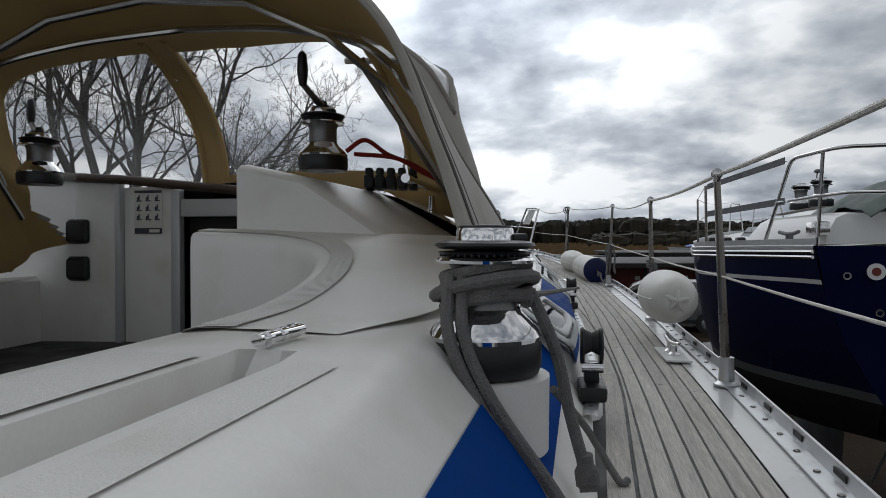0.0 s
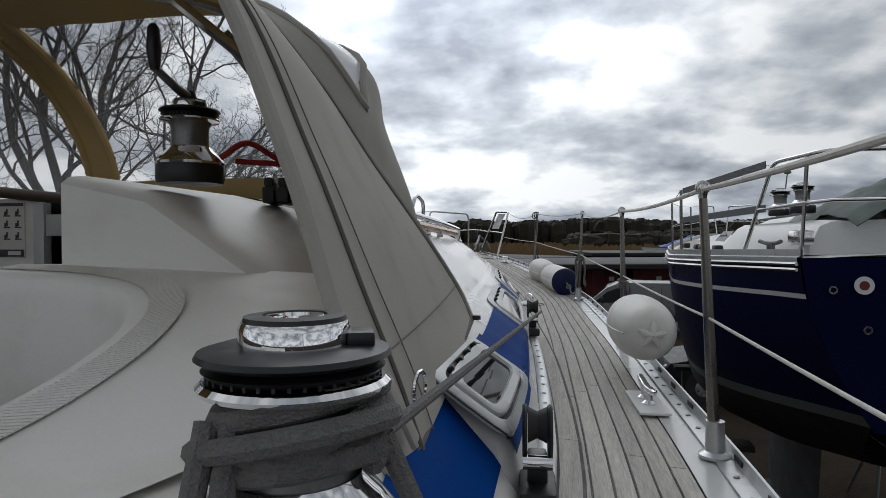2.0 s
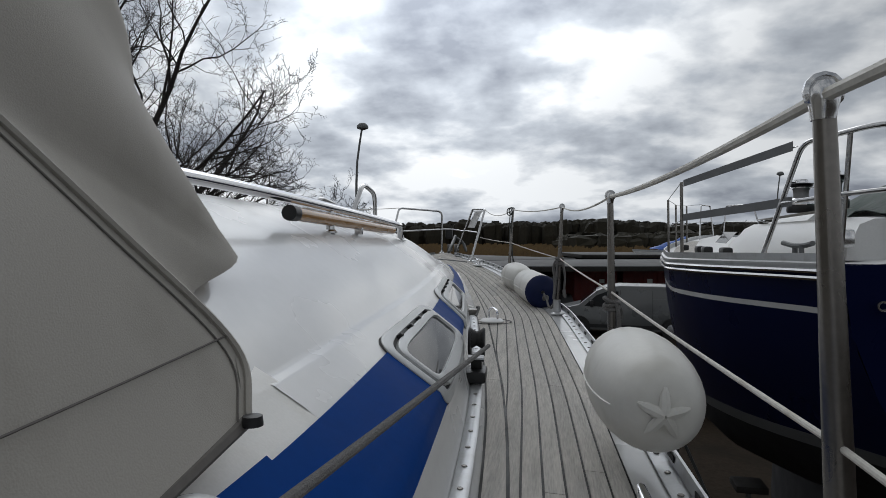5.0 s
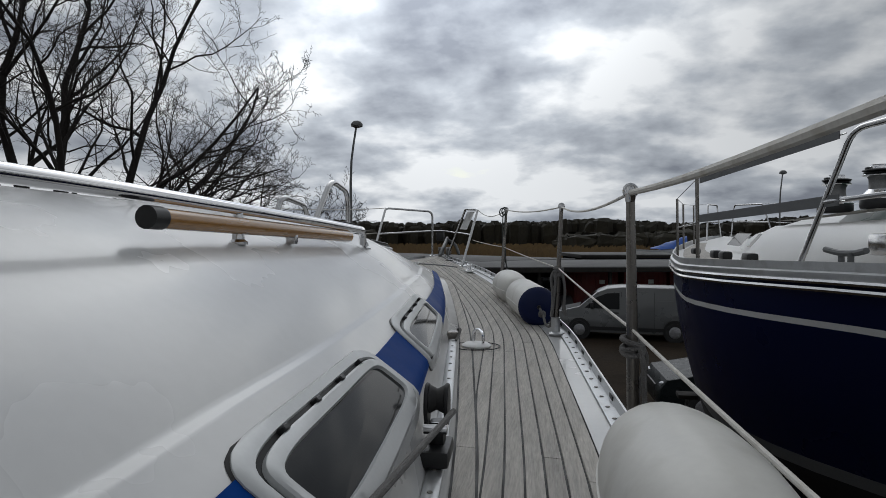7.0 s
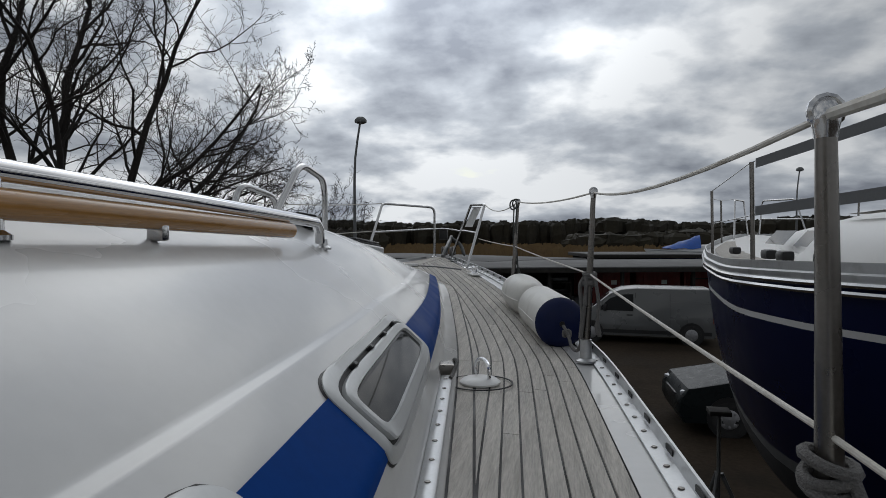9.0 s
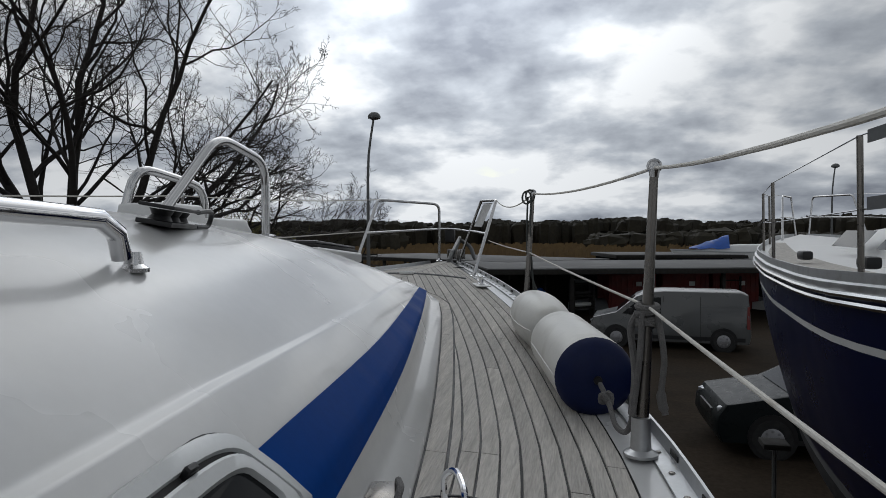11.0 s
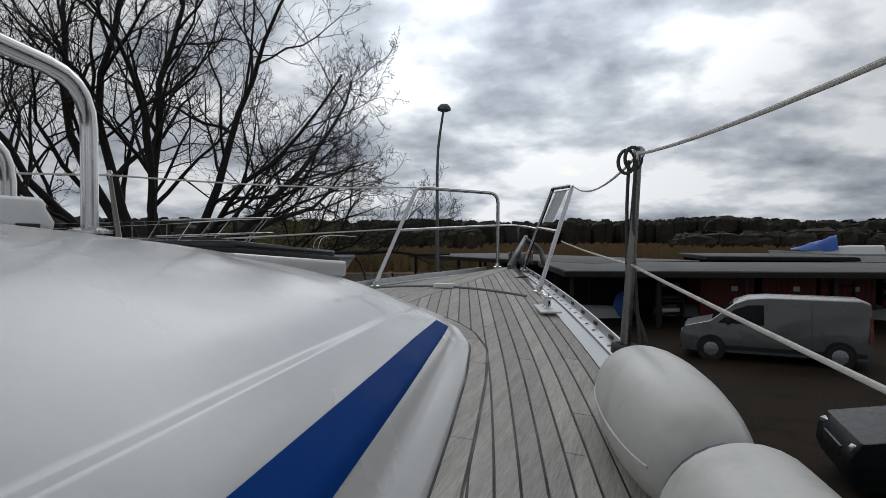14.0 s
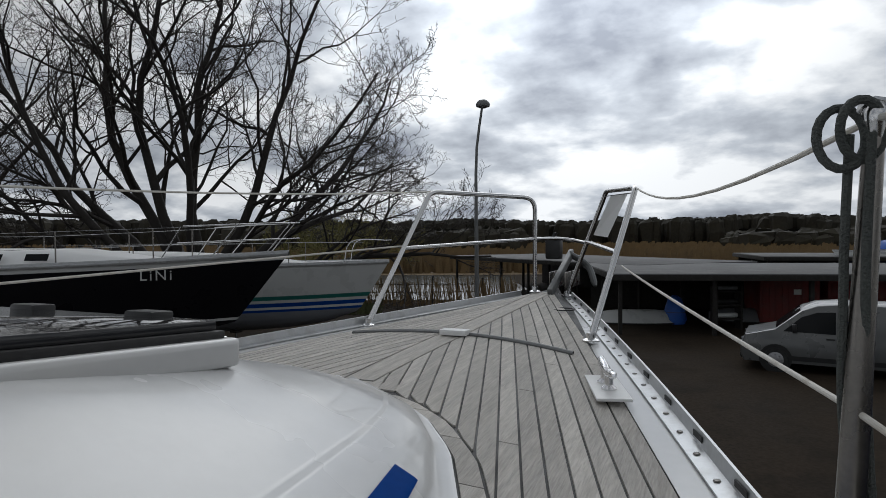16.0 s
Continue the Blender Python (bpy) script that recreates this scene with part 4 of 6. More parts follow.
part("top_trim", one_tube([(-1.05, bh_y - 0.03, 0.672), (-0.6, bh_y - 0.03, 0.645), (0.25, bh_y - 0.03, 0.56)], 0.018, 10), WOODD, bk, "dark varnished wooden trim")
# solid block behind the opening; its dark colour is the cabin's painted shade
part("cabin_shade_block", one_box((-0.05, bh_y + 0.45, 0.05), (0.6, 0.8, 0.95)), CABINSHADE, bk, "near-black block painted as the shade inside the cabin", smooth=False)
for z in (0.445, 0.30):
    ins = thing("instrument_cover", pose(-0.79, bh_y - 0.038, z - 0.045), "black square instrument cover on the bulkhead", "instrument", "instrument covers")
    part("housing", one_box((0, 0.01, 0.045), (0.095, 0.025, 0.095), 0.016, None, 3), BLACK, ins)
    part("dial_cover", one_box((0, -0.004, 0.045), (0.078, 0.012, 0.078), 0.012, None, 3), RUBBER, ins)
po = thing("instruction_sheet", pose(-0.485, bh_y - 0.0135, 0.435), "laminated instruction sheet with small drawings and bars", "notice")
part("sheet", one_box((0, 0, 0.085), (0.125, 0.003, 0.17), 0.001), PAPER, po)
part("header_bar", one_box((0, -0.0025, 0.162), (0.118, 0.002, 0.010)), INK, po)
part("footer_bar", one_box((-0.0, -0.0025, 0.012), (0.118, 0.002, 0.022)), INK, po)
part("footer_blank", one_box((0.028, -0.004, 0.012), (0.045, 0.002, 0.012)), PAPER, po)
for r in range(3):
    for c in range(3):
        part("drawing", one_box((-0.04 + 0.04 * c, -0.0025, 0.055 + 0.036 * r), (0.022, 0.002, 0.004)), INK, po)
        part("drawing", one_box((-0.04 + 0.04 * c, -0.0025, 0.068 + 0.036 * r), (0.004, 0.002, 0.018)), INK, po)
        part("drawing", one_box((-0.046 + 0.04 * c, -0.0025, 0.063 + 0.036 * r), (0.006, 0.002, 0.012)), INK, po)


# ---- winches ----
def winch(x, y, z, s, label, handle=None, yaw=0):
    w = thing("winch", pose(x, y, z, 0, 0, yaw) @ Matrix.Scale(s, 4), label, "winch", "self-tailing winches")
    part("skirt", one_lathe([(0, 0), (0.080, 0.0), (0.084, 0.012), (0.084, 0.044), (0.081, 0.050), (0, 0.05)], 36), BLACK, w)
    part("flange", one_lathe([(0.082, 0.048), (0.084, 0.054), (0.080, 0.062), (0.066, 0.078), (0.056, 0.088), (0.052, 0.094)], 36), CHROME, w)
    bm = one_lathe([(0.050, 0.088), (0.047, 0.100), (0.046, 0.125), (0.047, 0.145), (0.055, 0.160)], 40)
    part("drum", bm, GREYMET, w)
    part("stripper_ring", one_lathe([(0.050, 0.156), (0.072, 0.160), (0.074, 0.164), (0.070, 0.168), (0.05, 0.168)], 36), CHROME, w)
    part("lower_jaw", one_lathe([(0.045, 0.167), (0.066, 0.172), (0.070, 0.176), (0.05, 0.178)], 36), BLACK, w)
    bm = bmesh.new()
    for k in range(40):
        a = 2 * math.pi * k / 40
        box(bm, (0.056 * math.cos(a), 0.056 * math.sin(a), 0.1715), (0.022, 0.0025, 0.004), 0, Euler((0, 0, a)).to_matrix())
    tagged(part("jaw_ribs", bm, BLACK, w), kind="stuff")
    part("upper_jaw", one_lathe([(0.045, 0.179), (0.068, 0.181), (0.075, 0.185), (0.073, 0.189), (0.060, 0.1925), (0.04, 0.193)], 36), BLACK, w)
    part("cap", one_lathe([(0.043, 0.190), (0.043, 0.206), (0.041, 0.211), (0.030, 0.213), (0.025, 0.212), (0.022, 0.215), (0.013, 0.2155), (0.011, 0.208), (0.0, 0.208)], 30), CHROME, w)
    part("cap_plate", one_lathe([(0.0245, 0.2125), (0.0250, 0.2155), (0.0390, 0.2145), (0.0400, 0.2110)], 30), BLACK, w)
    part("socket", one_lathe([(0, 0.2085), (0.0105, 0.2085), (0.0, 0.2087)], 8), BLACK, w)
    bm = one_box((-0.050, 0.004, 0.196), (0.022, 0.030, 0.014), 0.004)
    part("feeder_arm", bm, BLACK, w)
    if handle:
        h = part("handle", one_tube([(0, 0, 0.012), (0.05, 0, 0.030), (0.115, 0, 0.062)], [0.014, 0.011, 0.010], 10), GREYMET, w, "winch handle with a black grip")
        h.matrix_basis = pose(0, 0, 0.208, 0, 0, handle - yaw)
        part("hub", one_lathe([(0, 0), (0.016, 0), (0.018, 0.012), (0.012, 0.03), (0, 0.032)], 14), BLACK, h)
        part("grip", one_tube([(0.115, 0, 0.055), (0.115, 0, 0.068), (0.116, 0, 0.105), (0.118, 0, 0.155), (0.118, 0, 0.165)], [0.010, 0.014, 0.018, 0.014, 0.007], 12), BLACK, h)
    return w


WX, WY, WZ = 1.005, 0.885, 0.236
solid("winch_plinth", one_lathe([(0.088, -0.10), (0.089, 0.0), (0.0, 0.002)], 36, (WX, WY, WZ - 0.004)), GELM, "white moulded winch plinth on the coaming", "winch base", kind="structure")
winch(WX, WY, WZ, 0.93, "chrome and black self-tailing primary winch wound with grey sheet", yaw=200)
winch(0.43, 1.66, 0.606, 0.82, "chrome and black self-tailing winch on the coachroof", -100, yaw=150)
winch(-0.66, 1.80, 0.60, 0.82, "chrome and black self-tailing winch on the far coachroof side", 150, yaw=100)
# grey sheet on the primary winch
rs = thing("genoa_sheet", pose(0, 0, 0), "grey braided sheet wound on the winch and led forward", "rope")
turns = []
for i in range(75):
    a = i * 0.36
    t = i / 74
    turns.append((WX + 0.057 * math.cos(a) * (1 + 0.10 * math.sin(3 * a)), WY + 0.057 * math.sin(a), WZ + 0.088 + 0.058 * t + 0.008 * math.sin(a * 1.3 + 1)))
part("rope_coil", one_tube(turns, 0.0088, 8), ROPE, rs)
part("lead_to_block", one_tube([(WX + 0.048, WY + 0.03, WZ + 0.10), (1.125, 3.16, 0.175)], 0.0058, 8), ROPE, rs)
part("outer_turn", one_tube([(WX + 0.069 * math.cos(a), WY + 0.069 * math.sin(a), WZ + 0.115 + 0.018 * math.sin(a + 2.2)) for a in np.linspace(0, 6.28, 24, endpoint=False)], 0.0088, 8, True), ROPE, rs)
for k, (dx, dy) in enumerate(((-0.004, 0.0), (0.014, 0.006))):
    part("tail", one_tube(curve([(WX - 0.035 + dx, WY - 0.052, WZ + 0.135), (WX - 0.03 + dx, WY - 0.082 + dy, WZ + 0.06), (WX + 0.01 + dx, WY - 0.10 + dy, WZ - 0.02), (WX + 0.085 + dx, WY - 0.11 + dy, WZ - 0.12), (WX + 0.135 + dx, WY - 0.14, 0.05), (1.168 + dx, WY - 0.22, 0.02), (1.18 + dx, WY - 0.6, 0.02)], 6), 0.0085, 8), ROPE, rs)
part("second_tail", one_tube(curve([(WX + 0.06, WY + 0.02, WZ + 0.11), (WX + 0.095, WY + 0.02, WZ + 0.03), (WX + 0.115, WY + 0.03, WZ - 0.06), (WX + 0.135, WY + 0.02, WZ - 0.13)], 6), 0.0085, 8), ROPE, rs)
part("stopper_knot", one_tube(curve([(WX + 0.135, WY + 0.02, WZ - 0.115), (WX + 0.14, WY + 0.02, WZ - 0.15), (WX + 0.142, WY + 0.015, WZ - 0.165)], 5), [0.012] * 3 + [0.017] * 5 + [0.013] * 3, 10), ROPE, rs)
part("slack", one_tube(curve([(WX + 0.09, WY + 0.10, 0.19), (1.14, 1.12, 0.10), (1.165, 1.16, 0.05), (1.20, 1.12, deck_z(1.2, 1.1) + 0.007), (1.215, 1.13, deck_z(1.2, 1.1) + 0.007)], 6), 0.0065, 8), ROPE, rs)

# clutches and red line on the coachroof
for cx, cy, n in ((0.50, 2.04, 5), (-0.62, 2.28, 4)):
    cl = thing("rope_clutch_bank", pose(cx, cy, roof_z(cx, cy) + 0.02, 0, 0, 14), "row of black rope clutches with raised levers", "rope clutches", "clutch banks")
    for i in range(n):
        part("clutch_body", one_box((i * 0.036 - 0.06, 0, 0.022), (0.032, 0.14, 0.044), 0.008), BLACK, cl)
        part("lever", one_box((i * 0.036 - 0.06, -0.03, 0.055), (0.026, 0.07, 0.028), 0.010), BLACK, cl)
rr = thing("red_halyard", pose(0, 0, 0), "red line lying in loops beside the clutches", "rope")
part("loop", one_tube(curve([(0.50, 1.66, 0.66), (0.54, 1.70, 0.695), (0.58, 1.78, 0.665), (0.64, 1.85, 0.64), (0.70, 1.92, 0.60), (0.74, 1.98, 0.575)], 8), 0.0065, 8), ROPER, rr)
part("loop", one_tube(curve([(0.50, 1.72, 0.66), (0.60, 1.80, 0.655), (0.66, 1.88, 0.62), (0.72, 1.93, 0.59), (0.68, 2.0, 0.60)], 8), 0.0065, 8), ROPER, rr)

# ---- sprayhood ----
A_ = curve([(1.008, 1.16, 0.185), (0.972, 1.16, 0.285), (0.930, 1.16, 0.41), (0.868, 1.16, 0.60), (0.762, 1.165, 0.835), (0.57, 1.18, 0.995), (0.3, 1.18, 1.095), (0, 1.17, 1.13)], 8)
B_ = curve([(0.986, 1.98, 0.292), (0.945, 2.03, 0.36), (0.885, 1.915, 0.49), (0.797, 1.765, 0.655), (0.735, 1.59, 0.80), (0.62, 1.54, 0.925), (0.35, 1.60, 1.01), (0, 1.65, 1.05)], 8)
C_ = curve([(0.986, 1.982, 0.288), (0.935, 2.04, 0.365), (0.829, 2.138, 0.405), (0.775, 2.35, 0.46), (0.461, 2.462, 0.555), (0.36, 2.47, 0.61), (0.2, 2.49, 0.625), (0, 2.5, 0.632)], 8)
mir = lambda L: L + [Vector((-p.x, p.y, p.z)) for p in reversed(L[:-1])]
A_, B_, C_ = mir(A_), mir(B_), mir(C_)
hood = thing("sprayhood", pose(0, 0, 0), "grey canvas sprayhood with clear vinyl windows and tan lining", "sprayhood")


def bulge(i, k):
    """How full the windscreen stands: none at the lower cheeks, most at the upper corners."""
    q = min(i, k - 1 - i)
    return max(0.0, min(1.0, (q - 22) / 12.8)) * (1 - 0.5 * max(0.0, min(1.0, (q - 36) / 18)))


def hood_grid(E, F, n, belly, clear_test, inset, taper=True):
    """Splits the surface between two hoops into cloth and clear cells."""
    cloth, clear = bmesh.new(), bmesh.new()
    k = len(E)
    P = [[None] * (n + 1) for _ in range(k)]
    for i in range(k):
        for j in range(n + 1):
            v = j / n
            p = E[i].lerp(F[i], v)
            c = Vector((0, 1.7, 0.3))
            out = (p - c).normalized()
            e = bulge(i, k) if taper else 1.0
            p = p + out * (belly * 4 * v * (1 - v) * e - inset)
            P[i][j] = p
    vc, vv = {}, {}
    for i in range(k - 1):
        for j in range(n):
            q = [(i, j), (i + 1, j), (i + 1, j + 1), (i, j + 1)]
            m = sum((P[a][b] for a, b in q), Vector()) / 4
            tgt, reg = (clear, vv) if clear_test(m, (j + 0.5) / n) else (cloth, vc)
            tgt.faces.new([reg.setdefault(a, tgt.verts.new(P[a[0]][a[1]])) if a in reg else reg.setdefault(a, tgt.verts.new(P[a[0]][a[1]])) for a in q])
    for b in (cloth, clear):
        bmesh.ops.delete(b, geom=[v for v in b.verts if not v.link_faces], context="VERTS")
    return cloth, clear


# each pane: x of its two edges at the top, and how far they lean with the slope
PANES = ((-0.84, 0.0, -0.17, 0.31), (-0.10, 0.28, 0.52, 0.05))


def in_side(m, v):
    """The small pane in the hood's cheek, with a tip that points down."""
    return 0.06 < v < 0.34 and 0.77 + 1.3 * abs(v - 0.17) < m.z < 0.985 and m.x > 0.3


def in_pane(m, v, p):
    return 0.20 < v < 0.88 and p[0] - p[1] * v < m.x < p[2] - p[3] * v


def wind_clear(m, v):
    return in_side(m, v) or any(in_pane(m, v, p) for p in PANES)
for inset, cm, lab in ((0.0, CANVAS, "grey outer canvas"), (0.007, TAN, "tan inner lining")):
    a, b = hood_grid(A_, B_, 24, 0.010, lambda m, v: False, inset, False)
    part("top_and_sides", a, cm, hood, lab, ang=60)
    b.free()
    a, b = hood_grid(B_, C_, 44, 0.222, wind_clear, inset)
    b.free()
    part("windscreen_cloth", a, cm, hood, lab, ang=60)
    if inset == 0:
        tests = [lambda m, v, p=p: in_pane(m, v, p) for p in PANES] + [in_side]
        for test in tests:
            a, b = hood_grid(B_, C_, 44, 0.222, test, 0.003)
            a.free()
            # the cheek pane takes the vinyl with reflected sheen put into its colour
            part("windscreen_pane", b, SHEENVINYL if test is in_side else CLEAR, hood, "clear vinyl windscreen pane").visible_shadow = False


def screen_point(x, v):
    """A point of the windscreen cloth at a given x."""
    row = []
    for i, (e, f) in enumerate(zip(B_, C_)):
        p = e.lerp(f, v)
        row.append(p + (p - Vector((0, 1.7, 0.3))).normalized() * (0.222 * 4 * v * (1 - v) * bulge(i, len(B_))))
    row.sort(key=lambda p: p.x)
    xs = [p.x for p in row]
    return Vector((x, float(np.interp(x, xs, [p.y for p in row])), float(np.interp(x, xs, [p.z for p in row])) - 0.004))


def cheek_point(z, v):
    """A point of the starboard cheek at a given height and step from the front bow."""
    row = []
    for i in range(len(B_) // 2 + 1):
        p = B_[i].lerp(C_[i], v)
        row.append(p + (p - Vector((0, 1.7, 0.3))).normalized() * (0.222 * 4 * v * (1 - v) * bulge(i, len(B_))))
    zs = [p.z for p in row]
    return Vector([float(np.interp(z, zs, [p[k] for p in row])) for k in (0, 1)] + [z])


rim = [cheek_point(z, 0.07) for z in np.linspace(0.985, 0.92, 4)] + [cheek_point(0.77 + 1.3 * abs(v - 0.17), v) for v in np.linspace(0.08, 0.33, 14)] + [cheek_point(z, 0.335) for z in np.linspace(0.985, 0.99, 2)]
part("pane_binding", one_tube(rim, 0.010, 8), CANVAS, hood, "grey stitched binding round the cheek pane")
for x0, s0 in ((-0.17, 0.31), (-0.10, 0.28), (0.52, 0.05)):
    part("pane_binding", one_tube([screen_point(x0 - s0 * v, v) for v in np.linspace(0.12, 0.90, 14)], 0.013, 8), TAN, hood, "tan binding along a clear pane")
part("aft_piping", one_tube(A_, 0.010, 8), CANVAS, hood)
part("front_tube", one_tube([p * 0.975 + Vector((0, 0.03, 0)) for p in B_[22:-22]], 0.010, 8), STEEL, hood)
part("zip", one_tube([a.lerp(b, 0.16) + (a.lerp(b, 0.16) - Vector((0, 1.7, 0.3))).normalized() * 0.0075 for a, b in zip(A_[:54], B_[:54])], 0.0038, 6), SEAM, hood, "dark zip along the side")
for v in (0.24, 0.975):
    part("seam", one_tube([(a.lerp(b, v) - Vector((0, 1.7, 0.3))) * (1 + 0.0135 * 4 * v * (1 - v)) + Vector((0.001, 1.7, 0.3)) for a, b in zip(A_[:46], B_[:46])], 0.0011, 5), SEAM, hood)
part("low_seam", one_tube([(A_[11].lerp(B_[9], v) - Vector((0, 1.7, 0.3))) * (1 + 0.0135 * 4 * v * (1 - v) + 0.002) + Vector((0, 1.7, 0.3)) for v in np.linspace(0, 1, 14)], 0.0011, 5), SEAM, hood)
part("front_piping", one_tube([p + (p - Vector((0, 1.7, 0.3))).normalized() * 0.003 for p in B_], 0.0042, 6), CANVAS, hood, "grey piping along the front bow")
part("bottom_hem", one_tube([A_[0].lerp(B_[0], v) for v in np.linspace(0, 1, 8)], 0.007, 6), SEAM, hood, "frayed bottom hem")
part("snap_fastener", one_lathe([(0, -0.004), (0.011, -0.004), (0.010, 0.006), (0, 0.008)], 12, B_[0] + Vector((0.012, -0.01, 0.004))), BLACK, hood)
part("frame_tube", one_tube([(0.80, 1.86, 0.49), (0.66, 1.50, 0.80), (0.53, 1.46, 0.91), (0.3, 1.48, 1.02), (0, 1.48, 1.05), (-0.3, 1.48, 1.02), (-0.53, 1.46, 0.91), (-0.66, 1.50, 0.80), (-0.80, 1.86, 0.49)], 0.011, 8), STEEL, hood)
part("frame_strut", one_tube([(0.78, 1.88, 0.50), (0.60, 1.50, 0.86)], 0.012, 8), DULLSTEEL, hood)
part("strap", one_box((1.00, 1.22, 0.27), (0.008, 0.03, 0.09), 0.003, Euler((0.25, -0.35, 0)).to_matrix()), CANVAS, hood, "grey webbing strap")
part("buckle", one_tube([(1.02 + 0.003 * math.cos(a), 1.23 + 0.022 * math.cos(a), 0.30 + 0.022 * math.sin(a)) for a in np.linspace(0, 6.28, 10, endpoint=False)], 0.003, 6, True), CHROME, hood)

# ---- neighbouring yachts ashore ----
def stand(parent_label, m, h):
    """A steel boat stand: three splayed legs, a screw post and a pad."""
    s = thing("boat_stand", m, parent_label, "boat stand", "boat stands")
    for k in range(3):
        a = 2 * math.pi * k / 3
        part("leg", one_tube([(0.5 * math.cos(a), 0.5 * math.sin(a), 0.03), (0.03 * math.cos(a), 0.03 * math.sin(a), h * 0.62)], 0.022, 8), GALV, s)
    part("screw_post", one_tube([(0, 0, h * 0.4), (0, 0, h - 0.04)], 0.02, 8), GALV, s)
    part("pad", one_box((0, 0, h - 0.02), (0.22, 0.22, 0.05), 0.01), TIMBER, s)
    return s


def yacht(m, L, half, sheer, bands, label, rake=1.0, free=1.1, transom=None, tuck=0.0):
    """A sailing yacht on stands: banded topsides, underbody, keel, deck and toe rail. Local y runs to the bow, z = 0 at the stern's deck edge."""
    y = thing("sailing_yacht", m, label, "sailing yacht", "yachts stored ashore")
    def pt(sx, s, h):
        f = s / L
        b, z = smooth_tab(half, s), smooth_tab(sheer, s)
        if h <= 1:
            x, zz = b * (1 - 0.10 * h * h - 0.35 * h * f ** 3) - tuck * h ** 1.4 * max(0, 1 - 3 * f) ** 2, z - h * (free + z * 0.6)
        else:
            q = (h - 1) / 0.6
            x, zz = (b * (0.90 - 0.35 * f ** 3) - tuck * max(0, 1 - 3 * f) ** 2) * math.sqrt(max(0, 1 - q * q)), z - (free + z * 0.6) - 0.55 * q * (1 - f ** 4 * 0.7)
        return (sx * max(0.004, x), s - rake * max(0, h) * 0.8 * f ** 5 + (0.35 * (h if h < 1 else 1 + (h - 1) * 4)) * max(0, 1 - f * 5), zz)
    ss = list(np.linspace(0, L, 34))
    for nm, material, h0, h1 in bands:
        bm = bmesh.new()
        for sx in (-1, 1):
            sheet(bm, [[pt(sx, s, h0 + (h1 - h0) * j / 4) for j in range(5)] for s in ss])
        part(nm, bm, material, y)
    bm = bmesh.new()
    bm.faces.new([bm.verts.new(pt(-1, 0, h)) for h in (0, 0.3, 0.6, 0.9, 1.0)] + [bm.verts.new(pt(1, 0, h)) for h in (1.0, 0.9, 0.6, 0.3, 0)])
    part("transom", bm, transom or bands[0][1], y, smooth=False)
    part("deck", one_sheet([[(x * smooth_tab(half, s) * 0.995, s, smooth_tab(sheer, s) - 0.01 + 0.05 * (1 - x * x)) for x in np.linspace(-1, 1, 9)] for s in ss]), WHITEP, y)
    bm = bmesh.new()
    for sx in (-1, 1):
        sheet(bm, [[(sx * (smooth_tab(half, s) + d), s, smooth_tab(sheer, s) + z) for d, z in ((0.012, -0.05), (0.02, -0.02), (0.02, 0.0), (0.0, 0.008), (0.0, 0.05), (-0.012, 0.05), (-0.012, -0.01))] for s in ss])
    part("toe_rail", bm, ALU, y)
    return y


def deck_stanchions(y, half, sheer, ss, h, r=0.0125, side=(-1, 1)):
    tops = {}
    for sx in side:
        tops[sx] = []
        for s in ss:
            b, z = smooth_tab(half, s) - 0.05, smooth_tab(sheer, s)
            part("stanchion", one_tube([(sx * b, s, z), (sx * (b + 0.01), s, z + h)], r, 8), DULLSTEEL, y)
            tops[sx].append(Vector((sx * (b + 0.01), s, z + h)))
    return tops


# blue yacht beside the walk
HB = [(0, 1.25), (0.5, 1.47), (1.0, 1.68), (1.8, 1.80), (3.64, 1.63), (5.46, 1.34), (7.1, 0.91), (8.2, 0.58), (8.8, 0.30), (9.1, 0.03)]
SB = [(0, 0.0), (2.5, -0.05), (5, -0.02), (7.5, 0.08), (9.1, 0.16)]
NB = pose(3.935, 4.524, 0.37, 0, 0, -2.9)
by = yacht(NB, 9.1, HB, SB, (("topside", NAVY, 0.0, 0.2), ("cove_stripe", WHITEP, 0.2, 0.228), ("topside", NAVY, 0.228, 0.90), ("boot_stripe", GREYBELT, 0.90, 0.97), ("underbody", ANTIF, 0.97, 1.6)),
           "navy blue sailing yacht with white deck standing ashore", free=1.15, tuck=0.42)
part("keel", one_sheet([[(0.16 * w * (1 - abs(t)), 4.4 + 1.0 * t - 0.3 * zz / 2, -1.55 + zz) for t, w in ((-1, 0.1), (-0.4, 1), (0.5, 1), (1, 0.1), (0.5, -1), (-0.4, -1))] for zz in (0, -0.6, -1.25, -1.7)], 0, True), ANTIF, by)
part("rudder", one_box((0, 0.95, -1.75), (0.09, 0.55, 1.1), 0.03), ANTIF, by)
for zz in (0.02, 0.055):
    for sx in (-1, 1):
        part("rub_strake", one_tube([(sx * (smooth_tab(HB, s) + 0.022), s, smooth_tab(SB, s) - 0.02 - zz) for s in np.linspace(0, 9, 26)], 0.012, 6), STEEL, by)
